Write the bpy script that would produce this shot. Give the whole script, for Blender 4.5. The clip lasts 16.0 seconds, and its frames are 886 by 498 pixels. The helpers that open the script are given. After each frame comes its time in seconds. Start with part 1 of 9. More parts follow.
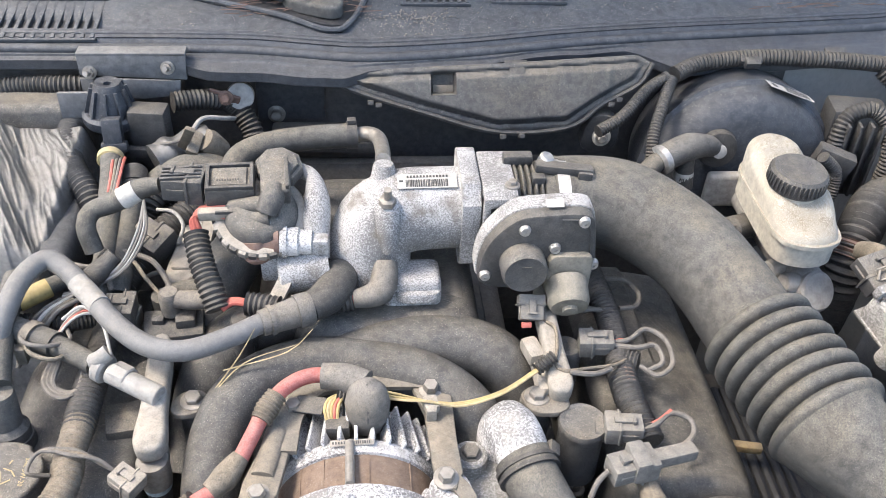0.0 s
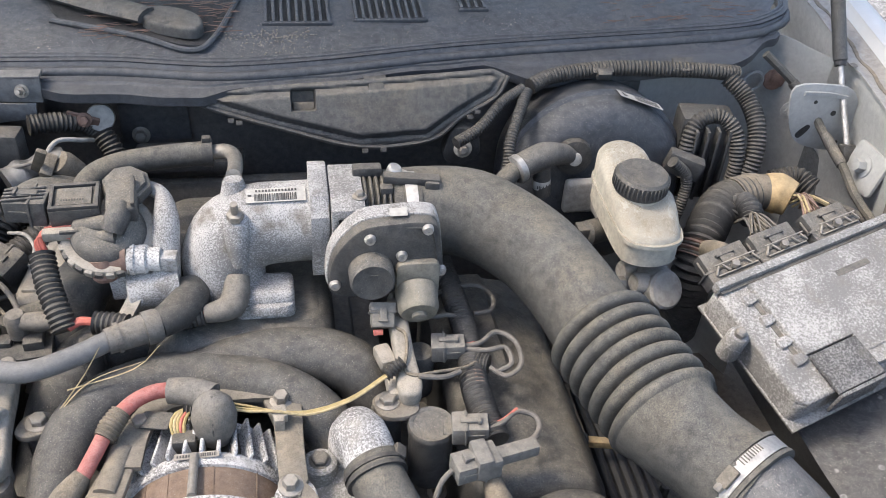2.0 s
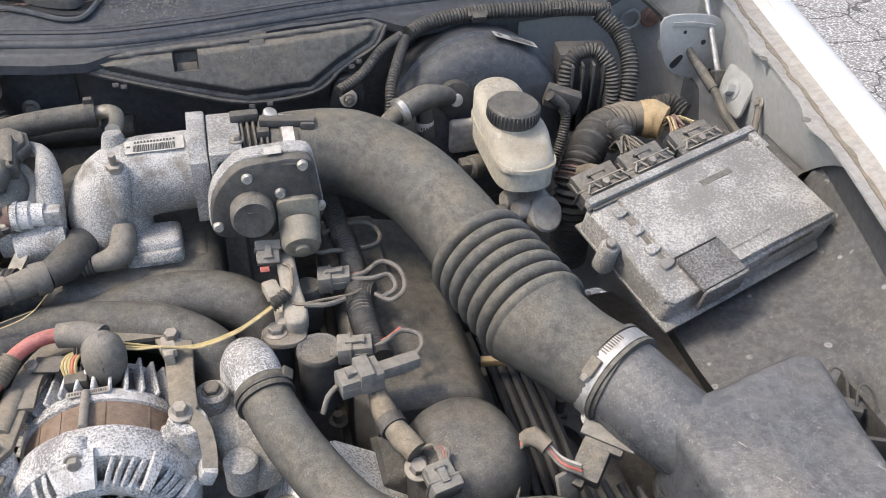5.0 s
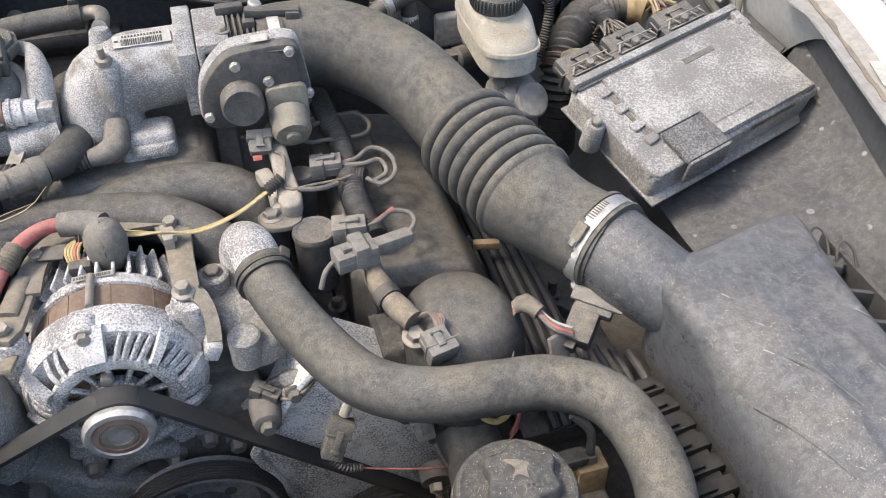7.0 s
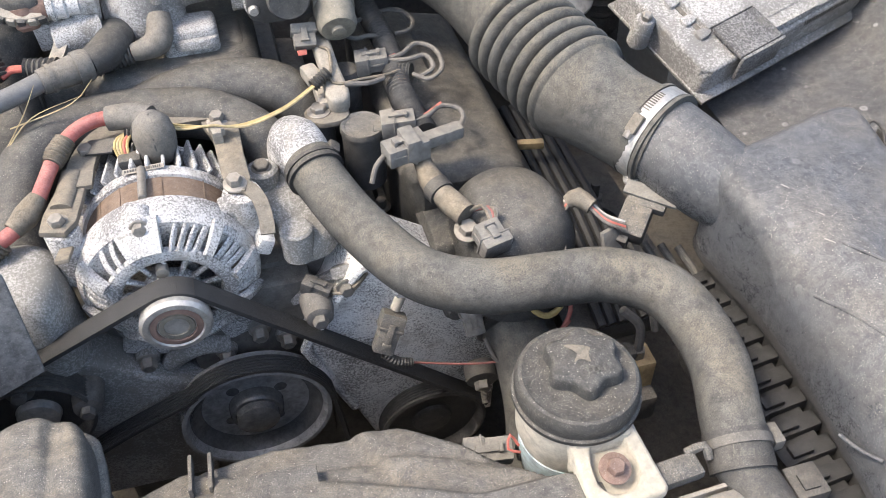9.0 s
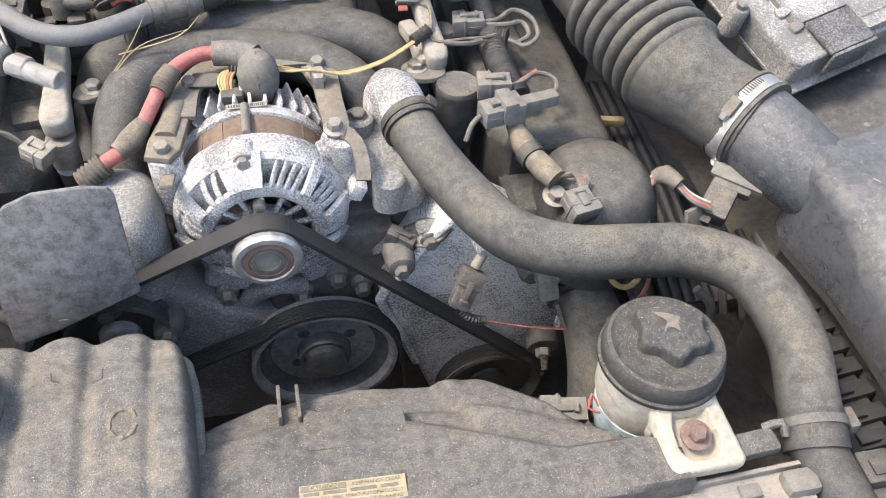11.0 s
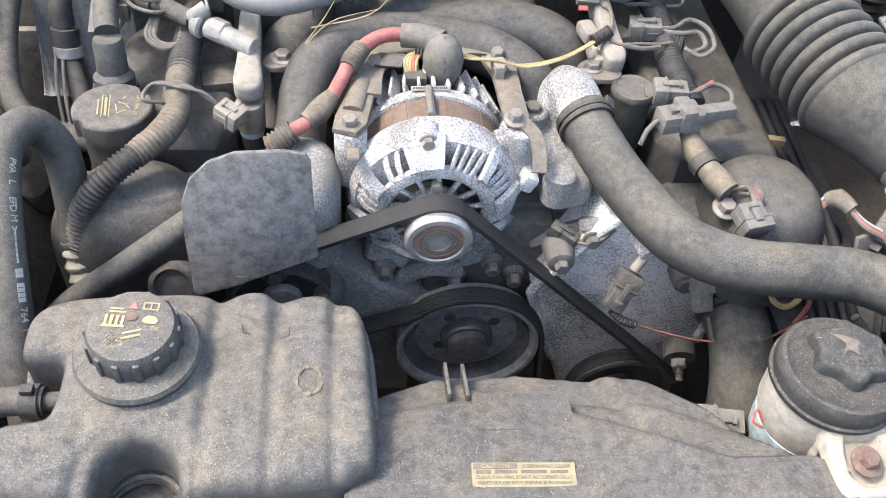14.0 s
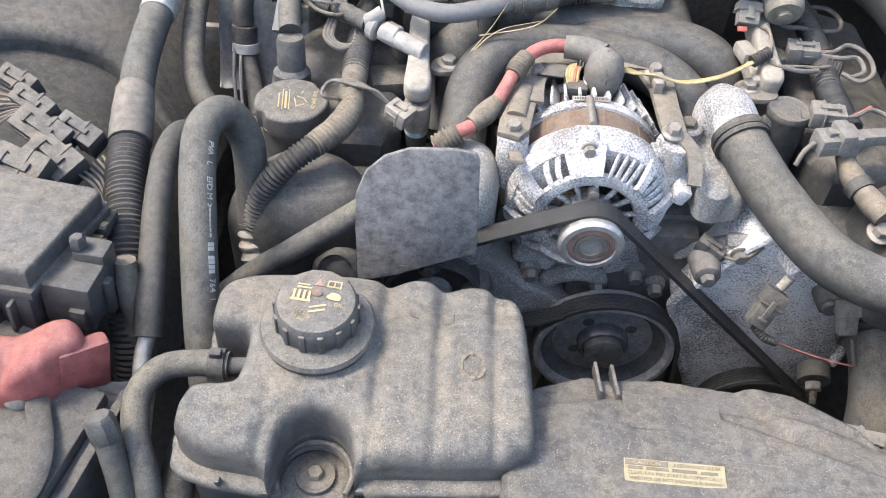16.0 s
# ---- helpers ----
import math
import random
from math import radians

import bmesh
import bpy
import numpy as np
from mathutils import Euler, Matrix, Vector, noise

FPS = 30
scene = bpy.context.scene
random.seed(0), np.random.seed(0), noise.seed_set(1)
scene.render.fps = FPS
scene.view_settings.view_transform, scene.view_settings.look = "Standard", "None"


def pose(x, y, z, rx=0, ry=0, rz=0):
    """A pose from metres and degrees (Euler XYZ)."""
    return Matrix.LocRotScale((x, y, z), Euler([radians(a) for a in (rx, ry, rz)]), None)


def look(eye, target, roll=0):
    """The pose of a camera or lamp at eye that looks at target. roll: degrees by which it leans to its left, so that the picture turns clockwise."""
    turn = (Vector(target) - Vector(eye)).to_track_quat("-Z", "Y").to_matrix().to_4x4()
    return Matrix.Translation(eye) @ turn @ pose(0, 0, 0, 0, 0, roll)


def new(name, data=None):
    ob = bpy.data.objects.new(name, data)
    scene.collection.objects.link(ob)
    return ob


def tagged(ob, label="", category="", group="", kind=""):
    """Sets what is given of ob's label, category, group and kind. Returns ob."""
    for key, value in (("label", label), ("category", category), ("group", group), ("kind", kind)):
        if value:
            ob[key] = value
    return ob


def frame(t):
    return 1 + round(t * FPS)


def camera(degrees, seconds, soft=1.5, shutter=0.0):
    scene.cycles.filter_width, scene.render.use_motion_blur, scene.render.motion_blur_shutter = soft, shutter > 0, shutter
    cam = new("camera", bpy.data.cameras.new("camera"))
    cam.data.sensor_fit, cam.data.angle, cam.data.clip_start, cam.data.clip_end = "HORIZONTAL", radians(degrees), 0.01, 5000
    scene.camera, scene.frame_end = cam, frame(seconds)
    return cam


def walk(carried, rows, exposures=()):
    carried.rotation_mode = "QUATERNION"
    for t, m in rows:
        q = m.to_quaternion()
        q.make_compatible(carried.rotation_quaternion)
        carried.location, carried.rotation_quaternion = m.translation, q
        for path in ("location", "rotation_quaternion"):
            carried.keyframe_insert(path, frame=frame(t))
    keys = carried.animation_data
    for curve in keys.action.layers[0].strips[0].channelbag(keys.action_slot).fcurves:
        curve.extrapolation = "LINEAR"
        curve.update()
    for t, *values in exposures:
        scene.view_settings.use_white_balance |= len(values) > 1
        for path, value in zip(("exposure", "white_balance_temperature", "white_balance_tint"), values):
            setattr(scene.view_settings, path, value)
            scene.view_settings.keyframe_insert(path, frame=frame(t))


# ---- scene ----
cam = camera(52.8, 16.0, 0.45)
METRES, EYE, TILT, LEAN, TURN = 0.62, 1.50, -39.0, -2.5, -5.0
ROWS = [
    (0.0, 0.0, 0.0, 0.0, -0.0, 0.0, 0.0),
    (0.5, 0.0473, -0.0124, -0.0038, -0.79, 0.48, 0.88),
    (1.0, 0.0836, -0.0236, -0.009, -1.75, 0.89, 1.25),
    (1.5, 0.1159, -0.0269, -0.0159, -2.83, 1.2, 1.7),
    (2.0, 0.1434, -0.0365, -0.0243, -4.1, 1.34, 2.17),
    (2.5, 0.1735, -0.0522, -0.036, -4.78, 1.53, 3.71),
    (3.0, 0.2048, -0.0637, -0.0496, -5.6, 1.65, 4.22),
    (5.5, 0.2676, -0.1326, -0.1716, -7.0, -0.03, 7.47),
    (6.0, 0.2576, -0.1463, -0.198, -7.1, -1.0, 8.02),
    (6.5, 0.2607, -0.1514, -0.2283, -7.07, -2.24, 8.71),
    (7.0, 0.2557, -0.1564, -0.2501, -7.05, -3.27, 9.2),
    (7.5, 0.2433, -0.161, -0.2651, -6.95, -4.17, 9.59),
    (8.0, 0.225, -0.1568, -0.2755, -6.86, -5.52, 9.72),
    (8.5, 0.2034, -0.1489, -0.2865, -6.77, -6.71, 9.63),
    (9.0, 0.1768, -0.1414, -0.2974, -6.57, -7.66, 9.25),
    (11.5, 0.0104, -0.166, -0.3229, -5.1, -8.46, 2.88),
    (12.0, -0.016, -0.1676, -0.3252, -4.31, -8.34, 2.24),
    (12.5, -0.0477, -0.1669, -0.3276, -3.05, -8.35, 0.8),
    (13.0, -0.0736, -0.1671, -0.3309, -2.37, -8.36, -0.24),
    (13.5, -0.0987, -0.167, -0.3305, -1.86, -8.35, -0.87),
    (14.0, -0.1298, -0.1766, -0.3319, -0.71, -8.29, -1.7),
    (14.5, -0.1507, -0.1919, -0.3328, 0.43, -8.2, -1.85),
    (15.0, -0.1763, -0.212, -0.3377, 1.86, -8.08, -2.15),
    (15.5, -0.2051, -0.2311, -0.3458, 3.58, -7.93, -3.72),
    (16.0, -0.2342, -0.2471, -0.3523, 5.42, -7.76, -4.91),
]
walk(cam, [(t, pose(0, 0, EYE, TILT, LEAN, TURN) @ pose(METRES * x, METRES * y, METRES * z, 90 + pitch, roll, yaw)) for t, x, y, z, yaw, pitch, roll in ROWS],
     [(0.0, 1.54, 6650, 10), (1.0, 1.30, 6700, 10), (1.5, 1.22, 6700, 10), (2.5, 1.09, 6700, 10), (5.5, 1.05, 6800, 10), (7.0, 1.17, 6800, 10), (8.5, 1.38, 6800, 10), (9.0, 1.42, 6800, 10), (12.5, 1.42, 6600, 10), (15.5, 1.62, 6450, 10), (16.0, 1.54, 6450, 10)])

# ---------------------------------------------------------------- light
world = bpy.data.worlds.new("sky")
world.use_nodes = True
scene.world = world
wn = world.node_tree.nodes
sky = wn.new("ShaderNodeTexSky")
sky.sky_type, sky.sun_disc = "NISHITA", False
SUN_DIR = Vector((-0.52, 0.04, 0.84)).normalized()
sky.sun_elevation = math.asin(SUN_DIR.z)
sky.sun_rotation = math.atan2(SUN_DIR.x, SUN_DIR.y)
sky.air_density, sky.dust_density = 1.0, 3.0
world.node_tree.links.new(sky.outputs[0], wn["Background"].inputs[0])
wn["Background"].inputs[1].default_value = 0.18
sun = new("sun", bpy.data.lights.new("sun", "SUN"))
sun.data.energy, sun.data.angle, sun.data.color = 1.45, radians(12.0), (1.0, 0.92, 0.82)
sun.matrix_world = look(SUN_DIR * 8, (0, 0, 0))


# ---------------------------------------------------------------- materials
def nodes_of(name):
    m = bpy.data.materials.new(name)
    m.use_nodes = True
    t = m.node_tree
    return m, t.nodes, t.links, t.nodes["Principled BSDF"]


def noise_tex(n, l, pos, scale, detail=3.0, rough=0.55):
    a = n.new("ShaderNodeTexNoise")
    a.inputs["Scale"].default_value = scale
    a.inputs["Detail"].default_value = detail
    a.inputs["Roughness"].default_value = rough
    l.new(pos, a.inputs["Vector"])
    return a.outputs["Fac"]


def ramp(n, l, fac, lo, hi):
    a = n.new("ShaderNodeMapRange")
    a.inputs["From Min"].default_value, a.inputs["From Max"].default_value = lo, hi
    l.new(fac, a.inputs["Value"])
    return a.outputs["Result"]


def maths(n, l, op, a, b):
    m = n.new("ShaderNodeMath")
    m.operation, m.use_clamp = op, True
    for i, v in enumerate((a, b)):
        if isinstance(v, (int, float)):
            m.inputs[i].default_value = v
        else:
            l.new(v, m.inputs[i])
    return m.outputs[0]


def mix(n, l, fac, a, b):
    m = n.new("ShaderNodeMix")
    m.data_type = "RGBA"
    for i, v in ((0, fac), (6, a), (7, b)):
        if isinstance(v, (int, float)):
            m.inputs[i].default_value = v
        elif isinstance(v, tuple):
            m.inputs[i].default_value = (*v, 1)
        else:
            l.new(v, m.inputs[i])
    return m.outputs[2]


def bump(n, l, height, strength, dist, b):
    a = n.new("ShaderNodeBump")
    a.inputs["Strength"].default_value, a.inputs["Distance"].default_value = strength, dist
    l.new(height, a.inputs["Height"])
    l.new(a.outputs[0], b.inputs["Normal"])


def dusty(name, base, dust=(0.270, 0.247, 0.200), amount=0.6, rough=0.5, metal=0.0, grain=1.0, specks=0.3, vary=0.25, spots=0.0):
    """A surface under engine-bay dust: blotchy base colour, a warm film settled on what faces up, rubbed patches, streaks and pale grit."""
    m, n, l, b = nodes_of(name)
    g = n.new("ShaderNodeNewGeometry")
    pos = g.outputs["Position"]
    big = noise_tex(n, l, pos, 14, 7, 0.68)
    mid = noise_tex(n, l, pos, 95, 8, 0.75)
    fine = noise_tex(n, l, pos, 760, 5, 0.8)
    s = n.new("ShaderNodeSeparateXYZ")
    l.new(g.outputs["Normal"], s.inputs[0])
    up = maths(n, l, "ADD", maths(n, l, "MULTIPLY", ramp(n, l, s.outputs["Z"], -0.15, 0.92), 0.86), 0.14)
    patch = maths(n, l, "ADD", maths(n, l, "MULTIPLY", ramp(n, l, big, 0.40, 0.60), 0.30), maths(n, l, "MULTIPLY", ramp(n, l, mid, 0.40, 0.60), 0.34))
    film = maths(n, l, "MULTIPLY", maths(n, l, "MULTIPLY", up, maths(n, l, "ADD", patch, 0.40)), amount)
    film = maths(n, l, "MULTIPLY", film, maths(n, l, "ADD", maths(n, l, "MULTIPLY", ramp(n, l, fine, 0.42, 0.58), 0.98), 0.40))
    wiped = maths(n, l, "MULTIPLY", ramp(n, l, noise_tex(n, l, pos, 34, 10, 0.82), 0.565, 0.59), 0.55)
    film = maths(n, l, "MULTIPLY", film, maths(n, l, "SUBTRACT", 1.06, wiped))
    dark = tuple(c * (1 - vary) for c in base)
    lite = tuple(min(1, c * (1 + vary)) for c in base)
    warm = tuple(c * k for c, k in zip(dust, (1.05, 0.99, 0.90)))
    cool = tuple(c * k for c, k in zip(dust, (0.90, 0.91, 0.94)))
    col = mix(n, l, film, mix(n, l, ramp(n, l, mid, 0.38, 0.62), dark, lite), mix(n, l, ramp(n, l, noise_tex(n, l, pos, 21, 3), 0.38, 0.62), cool, warm))
    v = n.new("ShaderNodeTexVoronoi")
    v.inputs["Scale"].default_value = 420
    v.inputs["Randomness"].default_value = 1.0
    l.new(pos, v.inputs["Vector"])
    dot = maths(n, l, "MULTIPLY", ramp(n, l, maths(n, l, "ADD", v.outputs["Distance"], maths(n, l, "MULTIPLY", mid, 0.40)), 0.43, 0.33), ramp(n, l, noise_tex(n, l, pos, 150, 4, 0.7), 0.50, 0.55))
    dot = maths(n, l, "MULTIPLY", maths(n, l, "MULTIPLY", dot, up), 1.0 * specks)
    col = mix(n, l, dot, col, (0.50, 0.47, 0.41))
    if spots:
        w = n.new("ShaderNodeTexVoronoi")
        w.inputs["Scale"].default_value = 46
        l.new(pos, w.inputs["Vector"])
        edge = maths(n, l, "ADD", w.outputs["Distance"], maths(n, l, "MULTIPLY", mid, 0.30))
        ring = maths(n, l, "MULTIPLY", ramp(n, l, edge, 0.36, 0.31), maths(n, l, "ADD", maths(n, l, "MULTIPLY", ramp(n, l, edge, 0.22, 0.31), 0.6), 0.4))
        drop = maths(n, l, "MULTIPLY", ring, ramp(n, l, noise_tex(n, l, pos, 24, 2), 0.52, 0.58))
        col = mix(n, l, maths(n, l, "MULTIPLY", drop, spots), col, (0.36, 0.36, 0.35))
    grit = n.new("ShaderNodeTexVoronoi")
    grit.inputs["Scale"].default_value = 880
    l.new(pos, grit.inputs["Vector"])
    dot = maths(n, l, "MULTIPLY", ramp(n, l, grit.outputs["Distance"], 0.34, 0.22), ramp(n, l, mid, 0.44, 0.58))
    col = mix(n, l, maths(n, l, "MULTIPLY", maths(n, l, "MULTIPLY", dot, up), min(0.55, 0.9 * specks)), col, (0.42, 0.40, 0.36))
    l.new(col, b.inputs["Base Color"])
    r = n.new("ShaderNodeMapRange")
    r.inputs["To Min"].default_value, r.inputs["To Max"].default_value = rough, min(1, rough + 0.35)
    l.new(film, r.inputs["Value"])
    l.new(r.outputs[0], b.inputs["Roughness"])
    b.inputs["Metallic"].default_value = metal
    bump(n, l, maths(n, l, "ADD", maths(n, l, "MULTIPLY", fine, 0.7), maths(n, l, "MULTIPLY", mid, 0.6)), 0.80 * grain, 0.0012, b)
    return m


def corroded(name, light, dark, stain, cover=0.5, scale=640, metal=0.2):
    """Cast aluminium with white oxide bloom, pits and dirt."""
    m, n, l, b = nodes_of(name)
    g = n.new("ShaderNodeNewGeometry")
    pos = g.outputs["Position"]
    big = noise_tex(n, l, pos, 18, 4)
    fine = noise_tex(n, l, pos, scale, 5, 0.82)
    tiny = noise_tex(n, l, pos, scale * 2.6, 2, 0.6)
    f = maths(n, l, "ADD", maths(n, l, "MULTIPLY", fine, 0.75), maths(n, l, "MULTIPLY", big, 0.35))
    bloom = ramp(n, l, f, 0.66 - 0.26 * cover, 0.76 - 0.26 * cover)
    col = mix(n, l, bloom, dark, light)
    col = mix(n, l, maths(n, l, "MULTIPLY", ramp(n, l, noise_tex(n, l, pos, 34, 3), 0.55, 0.72), 0.75), col, stain)
    col = mix(n, l, maths(n, l, "MULTIPLY", ramp(n, l, tiny, 0.6, 0.7), 0.5), col, tuple(c * 0.5 for c in dark))
    l.new(col, b.inputs["Base Color"])
    b.inputs["Roughness"].default_value, b.inputs["Metallic"].default_value = 0.75, metal
    bump(n, l, f, 0.8, 0.0022, b)
    return m


def asphalt(name):
    """Worn road surface: pale stones in grey binder, crossed by dark cracks."""
    m, n, l, b = nodes_of(name)
    pos = n.new("ShaderNodeNewGeometry").outputs["Position"]
    v = n.new("ShaderNodeTexVoronoi")
    v.inputs["Scale"].default_value = 105
    l.new(pos, v.inputs["Vector"])
    sep = n.new("ShaderNodeSeparateColor")
    l.new(v.outputs["Color"], sep.inputs[0])
    stone = mix(n, l, ramp(n, l, sep.outputs[0], 0.1, 0.9), (0.20, 0.195, 0.185), (0.46, 0.45, 0.43))
    col = mix(n, l, ramp(n, l, v.outputs["Distance"], 0.42, 0.62), stone, (0.17, 0.165, 0.16))
    warp = n.new("ShaderNodeVectorMath")
    warp.operation = "ADD"
    tex = n.new("ShaderNodeTexNoise")
    tex.inputs["Scale"].default_value, tex.inputs["Detail"].default_value = 9, 6
    l.new(pos, tex.inputs["Vector"])
    shift = n.new("ShaderNodeVectorMath")
    shift.operation = "SCALE"
    shift.inputs["Scale"].default_value = 0.12
    l.new(tex.outputs["Color"], shift.inputs[0])
    l.new(pos, warp.inputs[0])
    l.new(shift.outputs[0], warp.inputs[1])
    c = n.new("ShaderNodeTexVoronoi")
    c.feature = "DISTANCE_TO_EDGE"
    c.inputs["Scale"].default_value = 3.2
    l.new(warp.outputs[0], c.inputs["Vector"])
    crack = ramp(n, l, c.outputs["Distance"], 0.016, 0.007)
    col = mix(n, l, maths(n, l, "MULTIPLY", crack, 0.85), col, (0.04, 0.04, 0.04))
    l.new(col, b.inputs["Base Color"])
    b.inputs["Roughness"].default_value = 0.9
    bump(n, l, maths(n, l, "SUBTRACT", v.outputs["Distance"], crack), 0.8, 0.004, b)
    return m


PLASTIC = dusty("black_plastic", (0.038, 0.040, 0.044), amount=0.50, rough=0.42)
PLASTIC_DUSTY = dusty("dusty_black_plastic", (0.046, 0.048, 0.052), amount=0.80, rough=0.5, specks=0.7)
SHEEN = dusty("satin_black_plastic", (0.046, 0.050, 0.057), dust=(0.25, 0.243, 0.228), amount=0.50, rough=0.26, specks=1.0, grain=0.8, spots=0.25)
COVER = dusty("composite_runner", (0.032, 0.035, 0.039), amount=0.50, rough=0.44, specks=0.5)
RUBBER = dusty("dusty_rubber", (0.040, 0.041, 0.041), dust=(0.262, 0.244, 0.200), amount=0.70, rough=0.62)
RUBBER_DARK = dusty("dark_rubber", (0.036, 0.036, 0.037), amount=0.35, rough=0.5)
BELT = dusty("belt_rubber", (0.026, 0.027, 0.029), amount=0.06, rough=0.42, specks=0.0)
LOOM = dusty("loom_plastic", (0.030, 0.030, 0.031), amount=0.36, rough=0.45)
TAPE = dusty("loom_tape", (0.10, 0.088, 0.068), dust=(0.36, 0.31, 0.24), amount=0.75, rough=0.7)
DARK = dusty("grimy_metal", (0.105, 0.100, 0.094), amount=0.45, rough=0.65)
BLOCK = dusty("grimy_iron", (0.11, 0.104, 0.095), amount=0.40, rough=0.75)
STEEL = dusty("zinc_steel", (0.34, 0.32, 0.29), dust=(0.25, 0.22, 0.18), amount=0.45, rough=0.4, metal=0.7)
BRIGHT = dusty("bright_steel", (0.52, 0.51, 0.49), amount=0.30, rough=0.30, metal=0.75, specks=0.0)
BRACKET = dusty("dusty_bracket", (0.16, 0.145, 0.12), dust=(0.33, 0.29, 0.23), amount=0.7, rough=0.7, metal=0.2)
RAIL = dusty("tan_plastic", (0.24, 0.222, 0.19), dust=(0.42, 0.385, 0.33), amount=0.8, rough=0.65)
ALU = corroded("cast_aluminium", (0.545, 0.535, 0.520), (0.19, 0.186, 0.18), (0.16, 0.14, 0.11), 0.60, 620)
ALU_WHITE = corroded("oxidised_aluminium", (0.66, 0.65, 0.635), (0.20, 0.195, 0.19), (0.32, 0.30, 0.265), 0.66, 430)
ALU_DARK = corroded("pitted_cover_aluminium", (0.80, 0.785, 0.75), (0.23, 0.22, 0.205), (0.40, 0.375, 0.335), 0.72, 360)
CAST = corroded("dull_casting", (0.46, 0.45, 0.435), (0.22, 0.215, 0.20), (0.24, 0.225, 0.20), 0.5, 420)
PALE = dusty("pale_aluminium", (0.36, 0.35, 0.33), amount=0.55, rough=0.55, metal=0.2, specks=0.3)
CLAMP_RED = dusty("red_clamp_plastic", (0.31, 0.070, 0.065), amount=0.5, rough=0.42, specks=0.4)
PCM_ALU = corroded("dusty_module_case", (0.47, 0.46, 0.44), (0.21, 0.205, 0.195), (0.23, 0.215, 0.19), 0.50, 360, 0.1)
IVORY = dusty("aged_ivory_plastic", (0.54, 0.515, 0.44), dust=(0.20, 0.165, 0.115), amount=1.0, rough=0.42, specks=0.1)
WHITE = dusty("white_plastic", (0.46, 0.43, 0.36), dust=(0.32, 0.27, 0.19), amount=0.55, rough=0.45, specks=0.1)
FLUID = dusty("milky_blue_plastic", (0.45, 0.55, 0.58), amount=0.1, rough=0.4, specks=0.0)
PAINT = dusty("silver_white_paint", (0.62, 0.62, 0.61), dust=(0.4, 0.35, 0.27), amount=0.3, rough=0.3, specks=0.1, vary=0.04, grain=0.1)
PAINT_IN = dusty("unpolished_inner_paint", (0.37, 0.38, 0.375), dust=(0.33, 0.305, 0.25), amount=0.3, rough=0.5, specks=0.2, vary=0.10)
BAY = dusty("bay_paint", (0.062, 0.066, 0.072), dust=(0.24, 0.235, 0.22), amount=0.28, rough=0.45)
COWL = dusty("cowl_plastic", (0.050, 0.056, 0.065), dust=(0.24, 0.245, 0.245), amount=0.42, rough=0.45, specks=0.9)
SEAL = dusty("cowl_seal_rubber", (0.046, 0.051, 0.060), dust=(0.22, 0.22, 0.215), amount=0.3, rough=0.4)
BOOSTER = dusty("booster_paint", (0.036, 0.042, 0.053), dust=(0.25, 0.245, 0.23), amount=0.24, rough=0.30, specks=0.6)
RED = dusty("faded_red_rubber", (0.40, 0.10, 0.085), dust=(0.44, 0.33, 0.29), amount=0.55, rough=0.55, specks=0.1)
RED_WIRE = dusty("red_wire", (0.52, 0.115, 0.085), amount=0.38, rough=0.45, specks=0.0)
OLD_RED = dusty("faded_red_wire", (0.27, 0.070, 0.062), amount=0.5, rough=0.55, specks=0.0)
HOSE_GREY = dusty("smooth_grey_hose", (0.150, 0.153, 0.155), dust=(0.29, 0.27, 0.235), amount=0.45, rough=0.42, specks=0.2, vary=0.12)
YELLOW = dusty("yellow_wire", (0.46, 0.35, 0.13), amount=0.5, rough=0.5, specks=0.0)
GREY_WIRE = dusty("grey_wire", (0.13, 0.12, 0.11), amount=0.5, rough=0.6, specks=0.0)
RUST = dusty("rusty_steel", (0.20, 0.125, 0.10), dust=(0.30, 0.24, 0.20), amount=0.5, rough=0.8, metal=0.2)
COPPER = dusty("varnished_copper", (0.24, 0.10, 0.07), amount=0.2, rough=0.5)
STATOR = dusty("rusty_stator", (0.15, 0.10, 0.07), dust=(0.27, 0.21, 0.16), amount=0.5, rough=0.75)
MOTOR = dusty("dull_zinc_can", (0.20, 0.19, 0.16), dust=(0.40, 0.36, 0.29), amount=0.6, rough=0.6, metal=0.3, specks=0.8)
# black pulley's rim lifted to grey: its sky sheen is in the base colour
RIM_SHEEN = dusty("pulley_rim_sheen", (0.22, 0.226, 0.232), amount=0.12, rough=0.26, specks=0.1, grain=0.25)
DISH = dusty("black_pulley_dish", (0.075, 0.079, 0.083), amount=0.10, rough=0.22, specks=0.1, grain=0.2)
LINER = dusty("liner_plastic", (0.050, 0.053, 0.058), dust=(0.20, 0.197, 0.19), amount=0.48, rough=0.40, specks=0.9, spots=0.8)
PRINT_TAN = dusty("faded_label_paper", (0.34, 0.29, 0.155), amount=0.55, rough=0.6, specks=0.3, grain=0.3)
BOOT = dusty("grey_boot_rubber", (0.10, 0.096, 0.088), dust=(0.30, 0.275, 0.235), amount=0.85, rough=0.65, specks=0.3)
FOAM = corroded("porous_grey_foam", (0.27, 0.265, 0.255), (0.075, 0.074, 0.072), (0.16, 0.15, 0.13), 0.5, 380, 0.0)
PAINT_MID = dusty("dull_grey_paint", (0.15, 0.155, 0.16), amount=0.4, rough=0.5)
SHROUD = dusty("shroud_plastic", (0.046, 0.047, 0.049), dust=(0.225, 0.208, 0.176), amount=0.80, rough=0.55, specks=0.8, vary=0.35)
GUARD = dusty("scuffed_guard_steel", (0.140, 0.141, 0.143), amount=0.24, rough=0.5, specks=1.0, vary=0.45)
